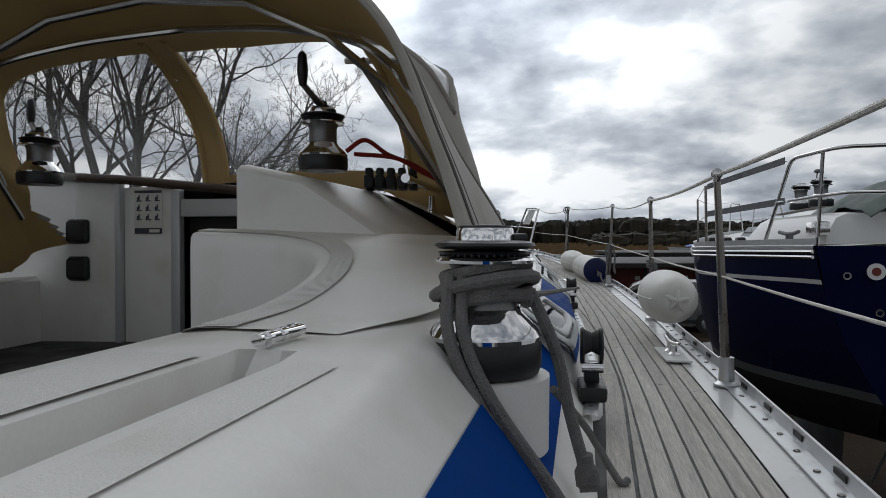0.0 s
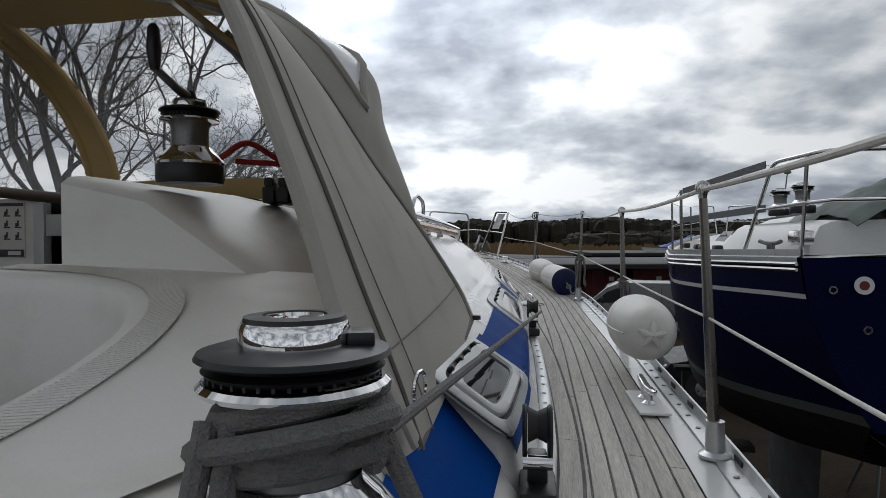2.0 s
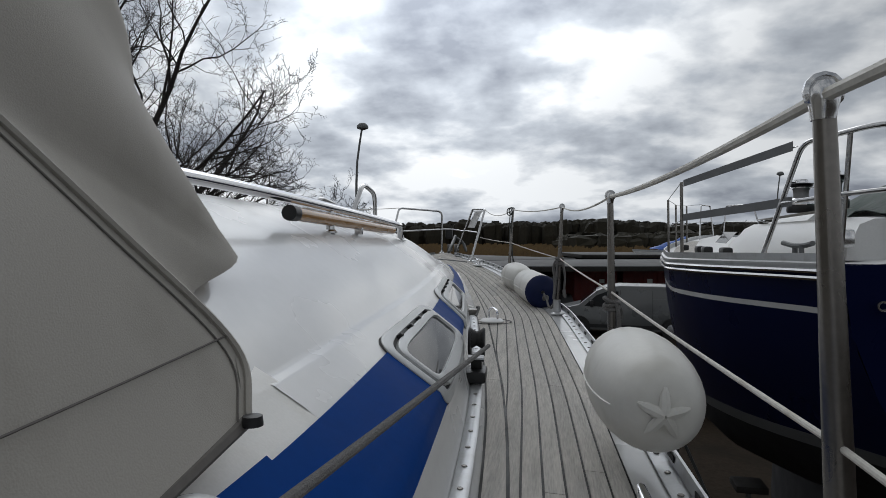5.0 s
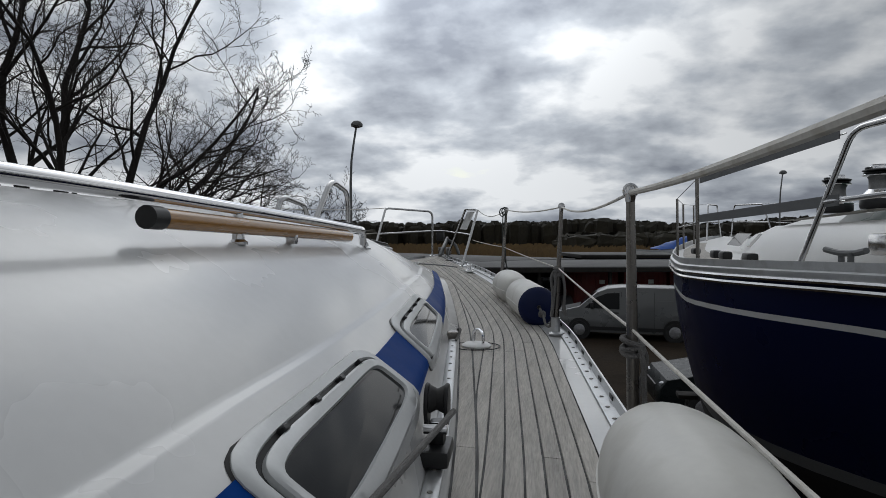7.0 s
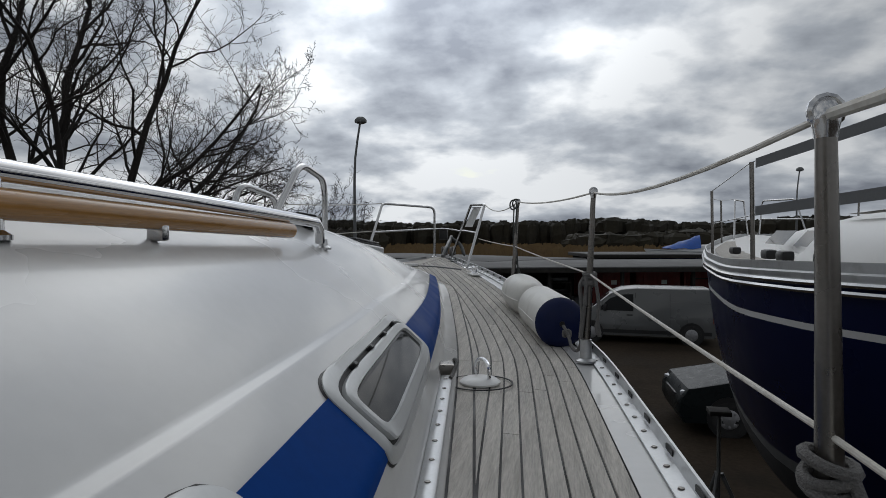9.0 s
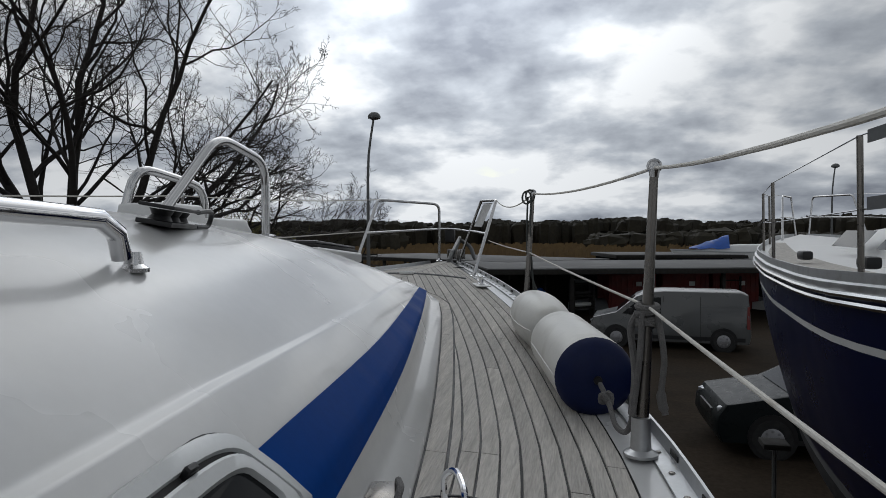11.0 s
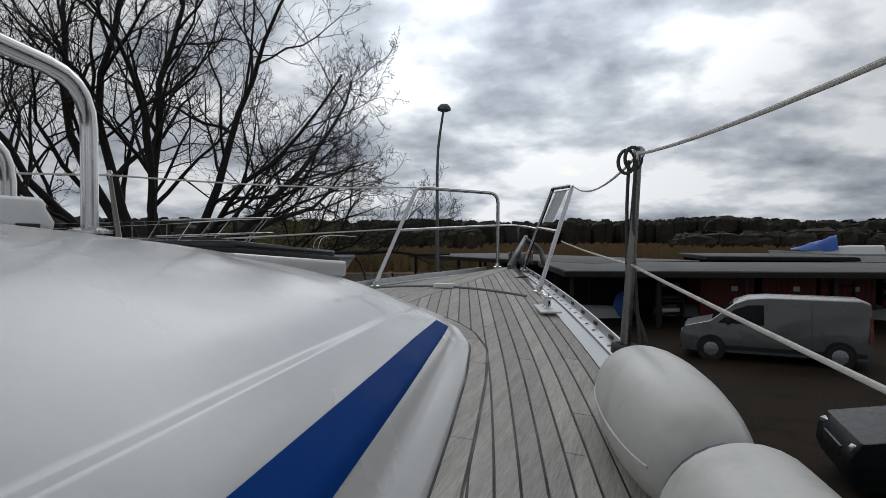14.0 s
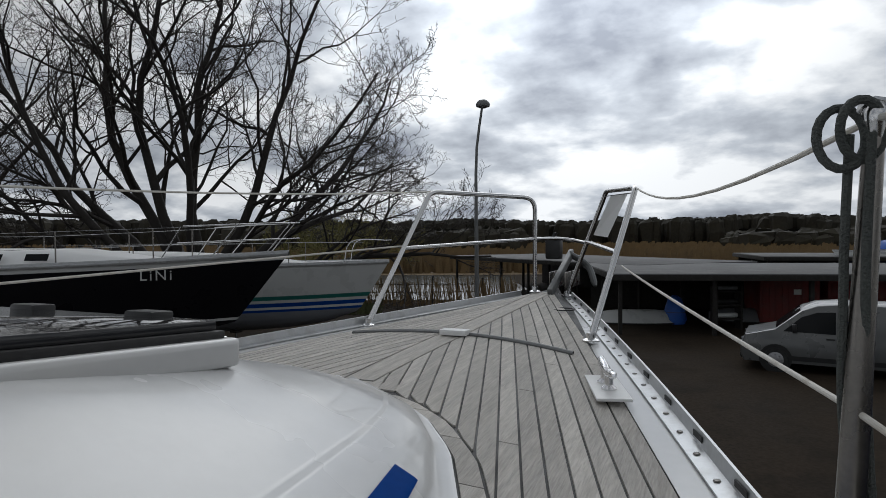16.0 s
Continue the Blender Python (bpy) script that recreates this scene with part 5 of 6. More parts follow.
# house: coaming, cabin front, panes
def house(y, prof, wid, material, name):
    """prof: (s, z) of the roof; wid: (s, base half width, top half width)."""
    rows = []
    for (s, z), (b, t) in zip(prof, wid):
        z0 = smooth_tab(SB, s)
        rows.append([(-b, s, z0), (-b * 0.97 - t * 0.03, s, z0 + z * 0.3), (-t * 1.04, s, z0 + z * 0.85), (-t * 0.97, s, z0 + z * 0.98), (-t * 0.5, s, z0 + z * 1.06), (0, s, z0 + z * 1.09), (t * 0.5, s, z0 + z * 1.06), (t * 0.97, s, z0 + z * 0.98), (t * 1.04, s, z0 + z * 0.85), (b * 0.97 + t * 0.03, s, z0 + z * 0.3), (b, s, z0)])
    bm = one_sheet(rows)
    for r in (0, len(rows) - 1):
        vs = list(bm.verts)[r * 11:(r + 1) * 11]
        bm.faces.new(vs)
    return part(name, bm, material, y, ang=50)
house(by, ((0.42, 0.24), (0.7, 0.26), (2.2, 0.29), (2.6, 0.30), (3.15, 0.04)), ((1.10, 1.0), (1.20, 1.06), (1.24, 1.08), (1.22, 1.04), (1.15, 0.9)), WHITEP, "cockpit_coaming")
house(by, ((2.0, 0.36), (2.6, 0.38), (3.2, 0.34), (5.2, 0.22), (6.2, 0.03)), ((0.9, 0.75), (0.92, 0.75), (0.9, 0.7), (0.65, 0.5), (0.45, 0.4)), WHITEP, "coachroof")
for sx in (-1, 1):
    for s0, s1 in ((3.2, 3.9), (4.2, 4.9)):
        rows = [[(sx * (0.925 - 0.03 * max(0, s - 3) - 0.11 * q), s, smooth_tab(SB, s) + 0.10 + 0.13 * q) for q in (0, 1)] for s in np.linspace(s0, s1, 5)]
        part("cabin_pane", one_sheet(rows), TINT, by)
part("side_deck_teak", one_sheet([[(-smooth_tab(HB, s) + 0.10 + 0.28 * q, s, smooth_tab(SB, s) + 0.012) for q in (0, 1)] for s in np.linspace(0.3, 7.4, 20)]), TEAK, by)
part("coaming_teak", one_sheet([[(-1.07 + 0.12 * q, s, smooth_tab(SB, s) + 0.305 + 0.008 * s) for q in (0, 1)] for s in np.linspace(0.75, 2.3, 6)]), TEAK, by)
tarp = thing("tarpaulin_cover", NB, "dark green tarpaulin draped over the cockpit and cabin", "tarpaulin")
rows = []
for i in range(15):
    s = 0.2 + 2.3 * i / 14
    h = 0.44 + 0.17 * math.sin(math.pi * min(1, i / 9)) + 0.03 * math.sin(i * 2.1)
    rows.append([(x * (0.90 - 0.02 * i / 14), s, smooth_tab(SB, s) + h * (1 - 0.52 * abs(x) ** 2.4) + 0.02 * math.sin(7 * x + i)) for x in np.linspace(-1, 1, 15)])
part("cloth", one_sheet(rows, 0.006), GREEN, tarp)
part("ridge_pole", one_tube([(0, 0.5, 0.55), (0, 2.4, 0.50)], 0.02), GALV, tarp)
for s in (0.9, 1.45):
    p = NB @ Vector((-1.0, s, 0.30))
    winch(p.x, p.y, p.z, 1.05, "polished chrome winch on the neighbour's coaming")
# pushpit, gate rails, webbing and stanchions
part("pushpit_rail", one_tube([(-1.46, 0.60, 0.03)] + bend((-1.46, 0.60, 0.03), (-1.37, 0.26, 0.61), (-1.22, -0.1, 0.63), 0.07) + bend((-1.37, 0.26, 0.61), (-1.20, -0.14, 0.63), (0, -0.25, 0.64), 0.1) + bend((0, -0.25, 0.64), (1.20, -0.14, 0.63), (1.37, 0.26, 0.61), 0.1) + bend((1.20, -0.14, 0.63), (1.37, 0.26, 0.61), (1.46, 0.60, 0.03), 0.07) + [(1.46, 0.60, 0.03)], 0.0135, 10), STEEL, by)
part("pushpit_mid_rail", one_tube([(-1.42, 0.44, 0.31), (-1.26, 0.0, 0.33), (-1.14, -0.12, 0.34), (0, -0.22, 0.34), (1.14, -0.12, 0.34), (1.26, 0.0, 0.33), (1.42, 0.44, 0.31)], 0.0115, 8), STEEL, by)
for x, s in ((-1.24, 0.02), (-0.6, -0.14), (0.6, -0.14), (1.24, 0.02)):
    part("pushpit_leg", one_tube([(x, s + 0.1, 0.0), (x, s, 0.63)], 0.0125, 8), STEEL, by)
tops = deck_stanchions(by, HB, SB, (1.72, 3.93, 5.9, 7.2), 0.58)
for sx in (-1, 1):
    t = tops[sx]
    for f, nm in ((1.0, "upper_wire"), (0.5, "lower_wire")):
        part(nm, one_tube([Vector((sx * 1.38, 0.3, 0.58 * f + 0.02))] + [Vector((p.x, p.y, p.z - 0.58 * (1 - f))) for p in t] + [Vector((sx * 0.42, 8.3, 0.13 + 0.6 * f))], 0.0035, 6), STEEL, by)
for f in (1.0, 0.52):
    a, b = Vector((-1.38, 0.28, 0.61 * f)), Vector((-1.745, 1.70, 0.53 * f))
    part("webbing", one_sheet([[a.lerp(b, t) + Vector((0, 0, q * 0.05 - 0.025)) for q in (0, 1)] for t in np.linspace(0.04, 0.97, 10)], 0.004), GREYBELT, by, "grey webbing guard")
for sx in (-1, 1):
    part("bow_pulpit", one_tube([(sx * 0.50, 8.0, 0.10)] + bend((sx * 0.50, 8.0, 0.10), (sx * 0.42, 8.35, 0.72), (sx * 0.14, 9.0, 0.74), 0.06) + bend((sx * 0.42, 8.35, 0.72), (sx * 0.14, 9.05, 0.74), (sx * 0.08, 9.0, 0.12), 0.06) + [(sx * 0.08, 9.0, 0.14)], 0.0125, 8), STEEL, by)
    part("pulpit_mid_rail", one_tube([(sx * 0.46, 8.17, 0.42), (sx * 0.11, 9.02, 0.44)], 0.010, 8), STEEL, by)
part("cleat", one_tube(curve([(-1.33, 0.22, 0.095), (-1.34, 0.32, 0.082), (-1.36, 0.42, 0.082), (-1.38, 0.52, 0.095)], 3), 0.014, 8), GALV, by)
for k in (0.32, 0.42):
    part("cleat_post", one_tube([(-1.35, k, 0.0), (-1.35, k, 0.085)], 0.014, 8), GALV, by)
for s, x in ((1.35, -1.50), (1.9, -1.52), (2.3, -1.50), (3.6, -1.42)):
    part("deck_block", one_box((x, s, 0.03), (0.07, 0.14, 0.06), 0.02), BLACK, by)
for x in (-1.16, 1.16):
    part("coaming_vent", one_box((x, 0.40, 0.12), (0.10, 0.24, 0.10), 0.02), STEEL, by)
part("badge", one_lathe([(0, 0), (0.055, 0), (0.055, 0.006), (0, 0.008)], 24), WHITEP, by, "round white badge with a red oval").matrix_basis = pose(-0.92, 0.035, -0.17, 90, 0, 0)
part("badge_oval", one_lathe([(0, 0.008), (0.028, 0.008), (0.026, 0.010), (0, 0.010)], 20), REDMET, by).matrix_basis = pose(-0.92, 0.035, -0.17, 90, 0, 0)
for x, z in ((-1.09, -0.20), (-0.90, -0.44)):
    part("skin_fitting", one_lathe([(0.015, 0), (0.028, 0), (0.026, 0.008), (0.016, 0.008)], 16), STEEL, by).matrix_basis = pose(x, 0.03, z, 90, 0, 0)
for dx, dy in ((-1.25, 2.2), (-1.25, 5.6), (1.25, 2.2), (1.25, 5.6)):
    stand("rusty grey steel stand propping the blue yacht", NB @ pose(dx, dy - 0.5, GROUND - 0.37), 1.78)
solid("keel_block", one_box((4.17, 8.9, GROUND + 0.10), (0.5, 1.8, 0.24), 0.02), TIMBER, "dark timber block under the yacht's keel", "timber block")

# black yacht on the river side
DIRX, DIRY = 0.918, 0.397
YAWN = math.degrees(math.atan2(-DIRX, DIRY))
HK = [(0, 1.2), (3, 1.6), (6, 1.6), (8.5, 1.1), (10.2, 0.45), (11.2, 0.03)]
SK = [(0, 0.0), (5, -0.06), (9, 0.08), (11.2, 0.2)]
bow = Vector((-6.6, 15.6))
st = bow - Vector((DIRX, DIRY)) * 11.2
ky = yacht(pose(st.x, st.y, 0.14, 0, 0, YAWN), 11.2, HK, SK, (("rail_band", HULLGREY, 0.0, 0.10), ("topside", HULLBLACK, 0.10, 0.93), ("boot_stripe", HULLGREY, 0.93, 0.97), ("boot_gap", HULLBLACK, 0.97, 1.02), ("underbody", ANTIF, 1.02, 1.6)),
           "black hulled sailing yacht with white cabin standing ashore", rake=1.3, free=1.2)
SB_keep = SB
SB = SK
house(ky, ((3.2, 0.34), (5.0, 0.34), (7.2, 0.26), (8.6, 0.04)), ((1.05, 0.85), (1.1, 0.88), (0.85, 0.68), (0.5, 0.45)), WHITEP, "coachroof")
for s0, s1 in ((4.1, 5.0), (5.5, 6.4), (6.8, 7.2)):
    part("cabin_pane", one_sheet([[(1.10 - 0.04 * max(0, s - 5) + 0.004 - 0.07 * q, s, 0.10 + 0.12 * q) for q in (0, 1)] for s in np.linspace(s0, s1, 4)]), TINT, ky)
part("dodger", one_sheet([[(x * (0.9 - 0.1 * i), 2.6 + 0.3 * i, 0.32 + 0.35 * (1 - x * x) * math.sin(0.6 + 0.7 * i)) for x in np.linspace(-1, 1, 9)] for i in range(4)], 0.01), GREYBELT, ky)
tk = deck_stanchions(ky, HK, SK, (1.5, 3.5, 5.5, 7.5, 9.0), 0.58)
for sx in (-1, 1):
    for f in (1.0, 0.5):
        part("lifeline", one_tube([Vector((p.x, p.y, p.z - 0.58 * (1 - f))) for p in tk[sx]] + [Vector((sx * 0.5, 10.2, 0.12 + 0.6 * f))], 0.004, 6), STEEL, ky)
    for s, s2 in ((9.1, 9.5), (9.9, 10.4), (10.8, 11.3)):
        part("pulpit_leg", one_tube([(sx * max(0.08, smooth_tab(HK, s) - 0.05), s, smooth_tab(SK, s)), (sx * max(0.10, smooth_tab(HK, s) - 0.02), s2, smooth_tab(SK, s) + 0.6)], 0.0125, 8), STEEL, ky)
for f in (1.0, 0.5):
    part("pulpit_rail", one_tube(curve([(-0.78, 9.3 + 0.2 * f, 0.1 + 0.6 * f), (-0.45, 10.4, 0.14 + 0.6 * f), (-0.12, 11.3, 0.17 + 0.6 * f), (0.12, 11.3, 0.17 + 0.6 * f), (0.45, 10.4, 0.14 + 0.6 * f), (0.78, 9.3 + 0.2 * f, 0.1 + 0.6 * f)], 6), 0.0125, 8), STEEL, ky)
tx = bpy.data.curves.new("name_text", "FONT")
tx.body, tx.size, tx.extrude, tx.align_x, tx.space_character = "LiNi", 0.26, 0.003, "CENTER", 1.25
tmp = new("name_text_curve", tx)
bpy.context.view_layer.update()
tm = bpy.data.meshes.new_from_object(tmp.evaluated_get(bpy.context.evaluated_depsgraph_get()))
bpy.data.objects.remove(tmp)
tm.materials.append(HULLGREY)
lt = new("name_lettering", tm)
lt.parent = ky
lt["label"] = "pale lettering reading LiNi"
lt.matrix_basis = pose(0.88, 9.05, -0.26, 90, 0, 90 + 23) @ Matrix.Translation((0, 0, 0.03))
for dx, dy in ((-1.1, 3.0), (1.1, 3.0), (1.0, 6.6)):
    p = Matrix.Translation((st.x, st.y, 0)) @ pose(0, 0, 0, 0, 0, YAWN) @ Vector((dx, dy, 0))
    stand("grey steel stand propping the black yacht", pose(p.x, p.y, GROUND), 1.62)

# pale grey yacht behind it
HG = [(0, 1.1), (3, 1.5), (6, 1.4), (8.3, 0.8), (9.5, 0.3), (10, 0.03)]
SG = [(0, 0.0), (5, -0.05), (10, 0.05)]
bow = Vector((-6.9, 20.2))
st = bow - Vector((DIRX, DIRY)) * 10
gy = yacht(pose(st.x, st.y, -0.05, 0, 0, YAWN), 10, HG, SG, (("topside", HULLGREY, 0.0, 0.62), ("green_stripe", mat("green_band", (0.01, 0.12, 0.10), 0.35), 0.62, 0.70), ("topside", HULLGREY, 0.70, 0.76), ("blue_stripe", BLUE, 0.76, 0.84), ("topside", HULLGREY, 0.84, 0.89), ("blue_stripe", BLUE, 0.89, 0.94), ("underbody", mat("grey_antifouling", (0.16, 0.17, 0.19), 0.8), 0.94, 1.6)),
           "pale grey sailing yacht with green and blue stripes ashore", rake=1.0, free=1.25)
SB = SG
house(gy, ((2.5, 0.36), (4.5, 0.34), (6.5, 0.22), (7.8, 0.03)), ((1.0, 0.8), (1.0, 0.8), (0.75, 0.6), (0.45, 0.4)), WHITEP, "coachroof")
tg = deck_stanchions(gy, HG, SG, (2, 4, 6, 7.6), 0.55)
for sx in (-1, 1):
    part("lifeline", one_tube(tg[sx] + [Vector((sx * 0.3, 9.3, 0.55))], 0.004, 6), STEEL, gy)
part("pulpit_rail", one_tube(curve([(-0.55, 8.9, 0.02), (-0.5, 9.1, 0.58), (-0.12, 9.95, 0.6), (0.12, 9.95, 0.6), (0.5, 9.1, 0.58), (0.55, 8.9, 0.02)], 6), 0.0125, 8), STEEL, gy)
for dx, dy in ((-0.9, 3.0), (0.9, 3.0), (0.7, 6.2)):
    p = Matrix.Translation((st.x, st.y, 0)) @ pose(0, 0, 0, 0, 0, YAWN) @ Vector((dx, dy, 0))
    stand("grey steel stand propping the grey yacht", pose(p.x, p.y, GROUND), 1.4)

# white yacht with a blue tarpaulin beyond the sheds
HW = [(0, 1.0), (3, 1.35), (5.5, 1.1), (7.2, 0.45), (8, 0.03)]
SW = [(0, 0.0), (4, -0.04), (8, 0.12)]
wy = yacht(pose(15.6, 49.6, -0.42, 0, 0, 84), 8, HW, SW, (("topside", WHITEP, 0.0, 0.45), ("blue_stripe", NAVY, 0.45, 1.0), ("underbody", ANTIF, 1.0, 1.6)), "white and blue sailing yacht under a blue tarpaulin, ashore", free=1.0)
SB = SW
house(wy, ((1.8, 0.5), (3.5, 0.5), (5.2, 0.34), (6.4, 0.03)), ((0.95, 0.75), (0.95, 0.75), (0.7, 0.55), (0.4, 0.35)), WHITEP, "coachroof")
SB = SB_keep
bt = thing("boat_cover", pose(15.6, 49.6, -0.42, 0, 0, 84), "bright blue tarpaulin over a foredeck", "tarpaulin")
part("cloth", one_sheet([[(x * (0.95 - 0.05 * i), 4.2 + 0.36 * i, 0.2 + (0.95 - 0.13 * i) * (1 - abs(x) ** 1.7) + 0.05 * math.sin(5 * x + 2 * i)) for x in np.linspace(-1, 1, 13)] for i in range(8)], 0.01), BLUETARP, bt)
for dx in (-3, 0, 3):
    stand("steel stand under the white yacht", pose(11.8 + dx, 49.9, GROUND), 1.3)


# ---- vehicles ----
def wheel(parent, x, y, r, w, side):
    bm = one_lathe([(r * 0.62, -w / 2), (r * 0.93, -w / 2), (r, -w * 0.3), (r, w * 0.3), (r * 0.93, w / 2), (r * 0.62, w / 2)], 28)
    m = Matrix.Translation((x, y, r)) @ pose(0, 0, 0, 90, 0, 0)
    bmesh.ops.transform(bm, matrix=m, verts=bm.verts)
    wh = part("wheel", bm, TYRE, parent)
    bm = bmesh.new()
    lathe(bm, [(r * 0.64, 0.0), (r * 0.60, 0.012), (r * 0.2, 0.02), (0, 0.03)], 24)
    for k in range(8):
        a = 2 * math.pi * k / 8
        lathe(bm, [(0, 0.022), (0.028, 0.022), (0.024, 0.028), (0, 0.03)], 8, (r * 0.42 * math.cos(a), r * 0.42 * math.sin(a), 0))
    bmesh.ops.transform(bm, matrix=Matrix.Translation((x, y + side * (w / 2 - 0.02), r)) @ pose(0, 0, 0, -90 * side, 0, 0), verts=bm.verts)
    part("rim", bm, RIM, wh)


def vehicle(name, m, prof, half, belt, paint, label, cat, tumble=0.16):
    """A body swept across from its side outline; prof runs round from the front sill over the roof to the rear sill."""
    v = thing(name, m, label, cat)
    rows = []
    for q in (-1, -0.985, -0.93, -0.6, 0, 0.6, 0.93, 0.985, 1):
        r = []
        for x, z in prof:
            up = max(0, z - belt)
            ins = 0.06 if abs(q) == 1 else (0.02 if abs(q) == 0.985 else 0.0)
            r.append((x - math.copysign(ins, x) * (0.5 if abs(x) < 2 else 1), q * (half - tumble * up), z - (ins if z > belt + 0.3 else 0) + 0.03 * (1 - q * q) * (z > belt + 0.5)))
        rows.append(r)
    bm = one_sheet(rows)
    vs = list(bm.verts)
    k = len(prof)
    bm.faces.new(vs[:k])
    bm.faces.new(vs[-k:])
    part("body", bm, paint, v, ang=32)
    return v


def side_glass(v, pts, half, belt, tumble, side, name="side_window", material=None, lift=0.006):
    bm = bmesh.new()
    bm.faces.new([bm.verts.new((x, side * (half - tumble * max(0, z - belt) + lift), z)) for x, z in pts])
    return part(name, bm, material or CARGLASS, v, smooth=False)


vm = pose(4.15, 25.75, GROUND, 0, 0, 174.3)
vprof = [(2.40, 0.26), (2.47, 0.45), (2.46, 0.72), (2.36, 0.98), (1.62, 1.16), (0.98, 1.70), (0.62, 1.84), (0.1, 1.89), (-2.2, 1.88), (-2.40, 1.80), (-2.46, 1.1), (-2.48, 0.5), (-2.42, 0.26)]
van = vehicle("delivery_van", vm, vprof, 0.95, 1.0, VANGREY, "grey delivery van parked in the yard", "van", 0.13)
for sd in (1, -1):
    side_glass(van, [(1.42, 1.12), (0.98, 1.52), (0.62, 1.66), (0.2, 1.68), (0.2, 1.10)], 0.95, 1.0, 0.13, sd)
    for x in (0.12, -1.0):
        side_glass(van, [(x, 0.42), (x + 0.014, 0.42), (x + 0.014, 1.72), (x, 1.72)], 0.95, 1.0, 0.13, sd, "door_gap", RUBBER)
    side_glass(van, [(1.5, 0.34), (-2.3, 0.34), (-2.3, 0.46), (1.5, 0.46)], 0.95, 1.0, 0.13, sd, "sill_trim", BLACK, 0.012)
    side_glass(van, [(-1.0, 1.42), (-2.3, 1.42), (-2.3, 1.43), (-1.0, 1.43)], 0.95, 1.0, 0.13, sd, "body_crease", GREYBELT)
    side_glass(van, [(0.42, 0.95), (0.22, 0.95), (0.22, 0.99), (0.42, 0.99)], 0.95, 1.0, 0.13, sd, "door_handle", BLACK, 0.02)
    side_glass(van, [(-2.34, 0.75), (-2.44, 0.75), (-2.43, 1.45), (-2.36, 1.45)], 0.95, 1.0, 0.13, sd, "tail_lamp", REDMET, 0.012)
    part("mirror", one_box((1.15, sd * 1.02, 1.22), (0.12, 0.16, 0.24), 0.04), BLACK, van)
    part("headlamp", one_box((2.30, sd * 0.72, 0.86), (0.20, 0.36, 0.13), 0.04, Euler((0, 0.3, -sd * 0.35)).to_matrix()), LAMPGLASS, van)
    for x in (1.60, -1.675):
        wheel(van, x, sd * 0.86, 0.335, 0.22, sd)
        bm = one_lathe([(0.0, 0), (0.40, 0), (0.40, 0.01), (0, 0.01)], 24)
        bmesh.ops.transform(bm, matrix=Matrix.Translation((x, sd * 0.948, 0.36)) @ pose(0, 0, 0, -90 * sd, 0, 0), verts=bm.verts)
        part("wheel_arch", bm, BLACK, van)
bm = bmesh.new()
bm.faces.new([bm.verts.new(p) for p in ((1.60, -0.80, 1.19), (1.60, 0.80, 1.19), (1.01, 0.74, 1.70), (1.01, -0.74, 1.70))])
part("windscreen", bm, CARGLASS, van, smooth=False)
part("front_bumper", one_box((2.40, 0, 0.42), (0.18, 1.6, 0.26), 0.06), BLACK, van)
part("grille", one_box((2.44, 0, 0.70), (0.06, 1.0, 0.10), 0.02), CHROME, van)

cm_ = pose(5.62, 15.5, GROUND, 0, 0, 181)
cprof = [(2.10, 0.24), (2.18, 0.42), (2.16, 0.66), (2.02, 0.86), (1.05, 1.04), (0.30, 1.48), (-0.2, 1.58), (-1.2, 1.56), (-1.85, 1.40), (-2.12, 0.95), (-2.15, 0.5), (-2.08, 0.24)]
car = vehicle("parked_car", cm_, cprof, 0.90, 0.95, CARDARK, "black compact car parked below the blue yacht", "car", 0.28)
for sd in (1, -1):
    side_glass(car, [(0.85, 1.03), (0.28, 1.40), (-0.2, 1.49), (-1.1, 1.47), (-1.6, 1.30), (-1.5, 1.02)], 0.90, 0.95, 0.28, sd)
    side_glass(car, [(1.45, 0.26), (-1.9, 0.26), (-1.9, 0.34), (1.45, 0.34)], 0.90, 0.95, 0.28, sd, "sill_trim", BLACK, 0.012)
    for x in (0.72, -0.35):
        side_glass(car, [(x, 0.38), (x + 0.012, 0.38), (x + 0.012, 1.0), (x, 1.0)], 0.90, 0.95, 0.28, sd, "door_gap", RUBBER)
    side_glass(car, [(0.1, 0.86), (-0.16, 0.86), (-0.16, 0.89), (0.1, 0.89)], 0.90, 0.95, 0.28, sd, "door_handle", CHROME, 0.02)
    part("mirror", one_box((0.75, sd * 0.98, 1.06), (0.12, 0.18, 0.13), 0.05), CARDARK, car)
    part("headlamp", one_box((2.0, sd * 0.66, 0.76), (0.20, 0.30, 0.09), 0.03, Euler((0, 0.2, -sd * 0.4)).to_matrix()), LAMPGLASS, car)
    for x in (1.32, -1.32):
        wheel(car, x, sd * 0.81, 0.33, 0.21, sd)
        bm = one_lathe([(0.0, 0), (0.385, 0), (0.385, 0.01), (0, 0.01)], 24)
        bmesh.ops.transform(bm, matrix=Matrix.Translation((x, sd * 0.898, 0.35)) @ pose(0, 0, 0, -90 * sd, 0, 0), verts=bm.verts)
        part("wheel_arch", bm, BLACK, car)
bm = bmesh.new()
bm.faces.new([bm.verts.new(p) for p in ((1.03, -0.72, 1.065), (1.03, 0.72, 1.065), (0.34, 0.62, 1.475), (0.34, -0.62, 1.475))])
part("windscreen", bm, CARGLASS, car, smooth=False)
part("grille", one_box((2.15, 0, 0.62), (0.05, 0.9, 0.14), 0.02), BLACK, car)


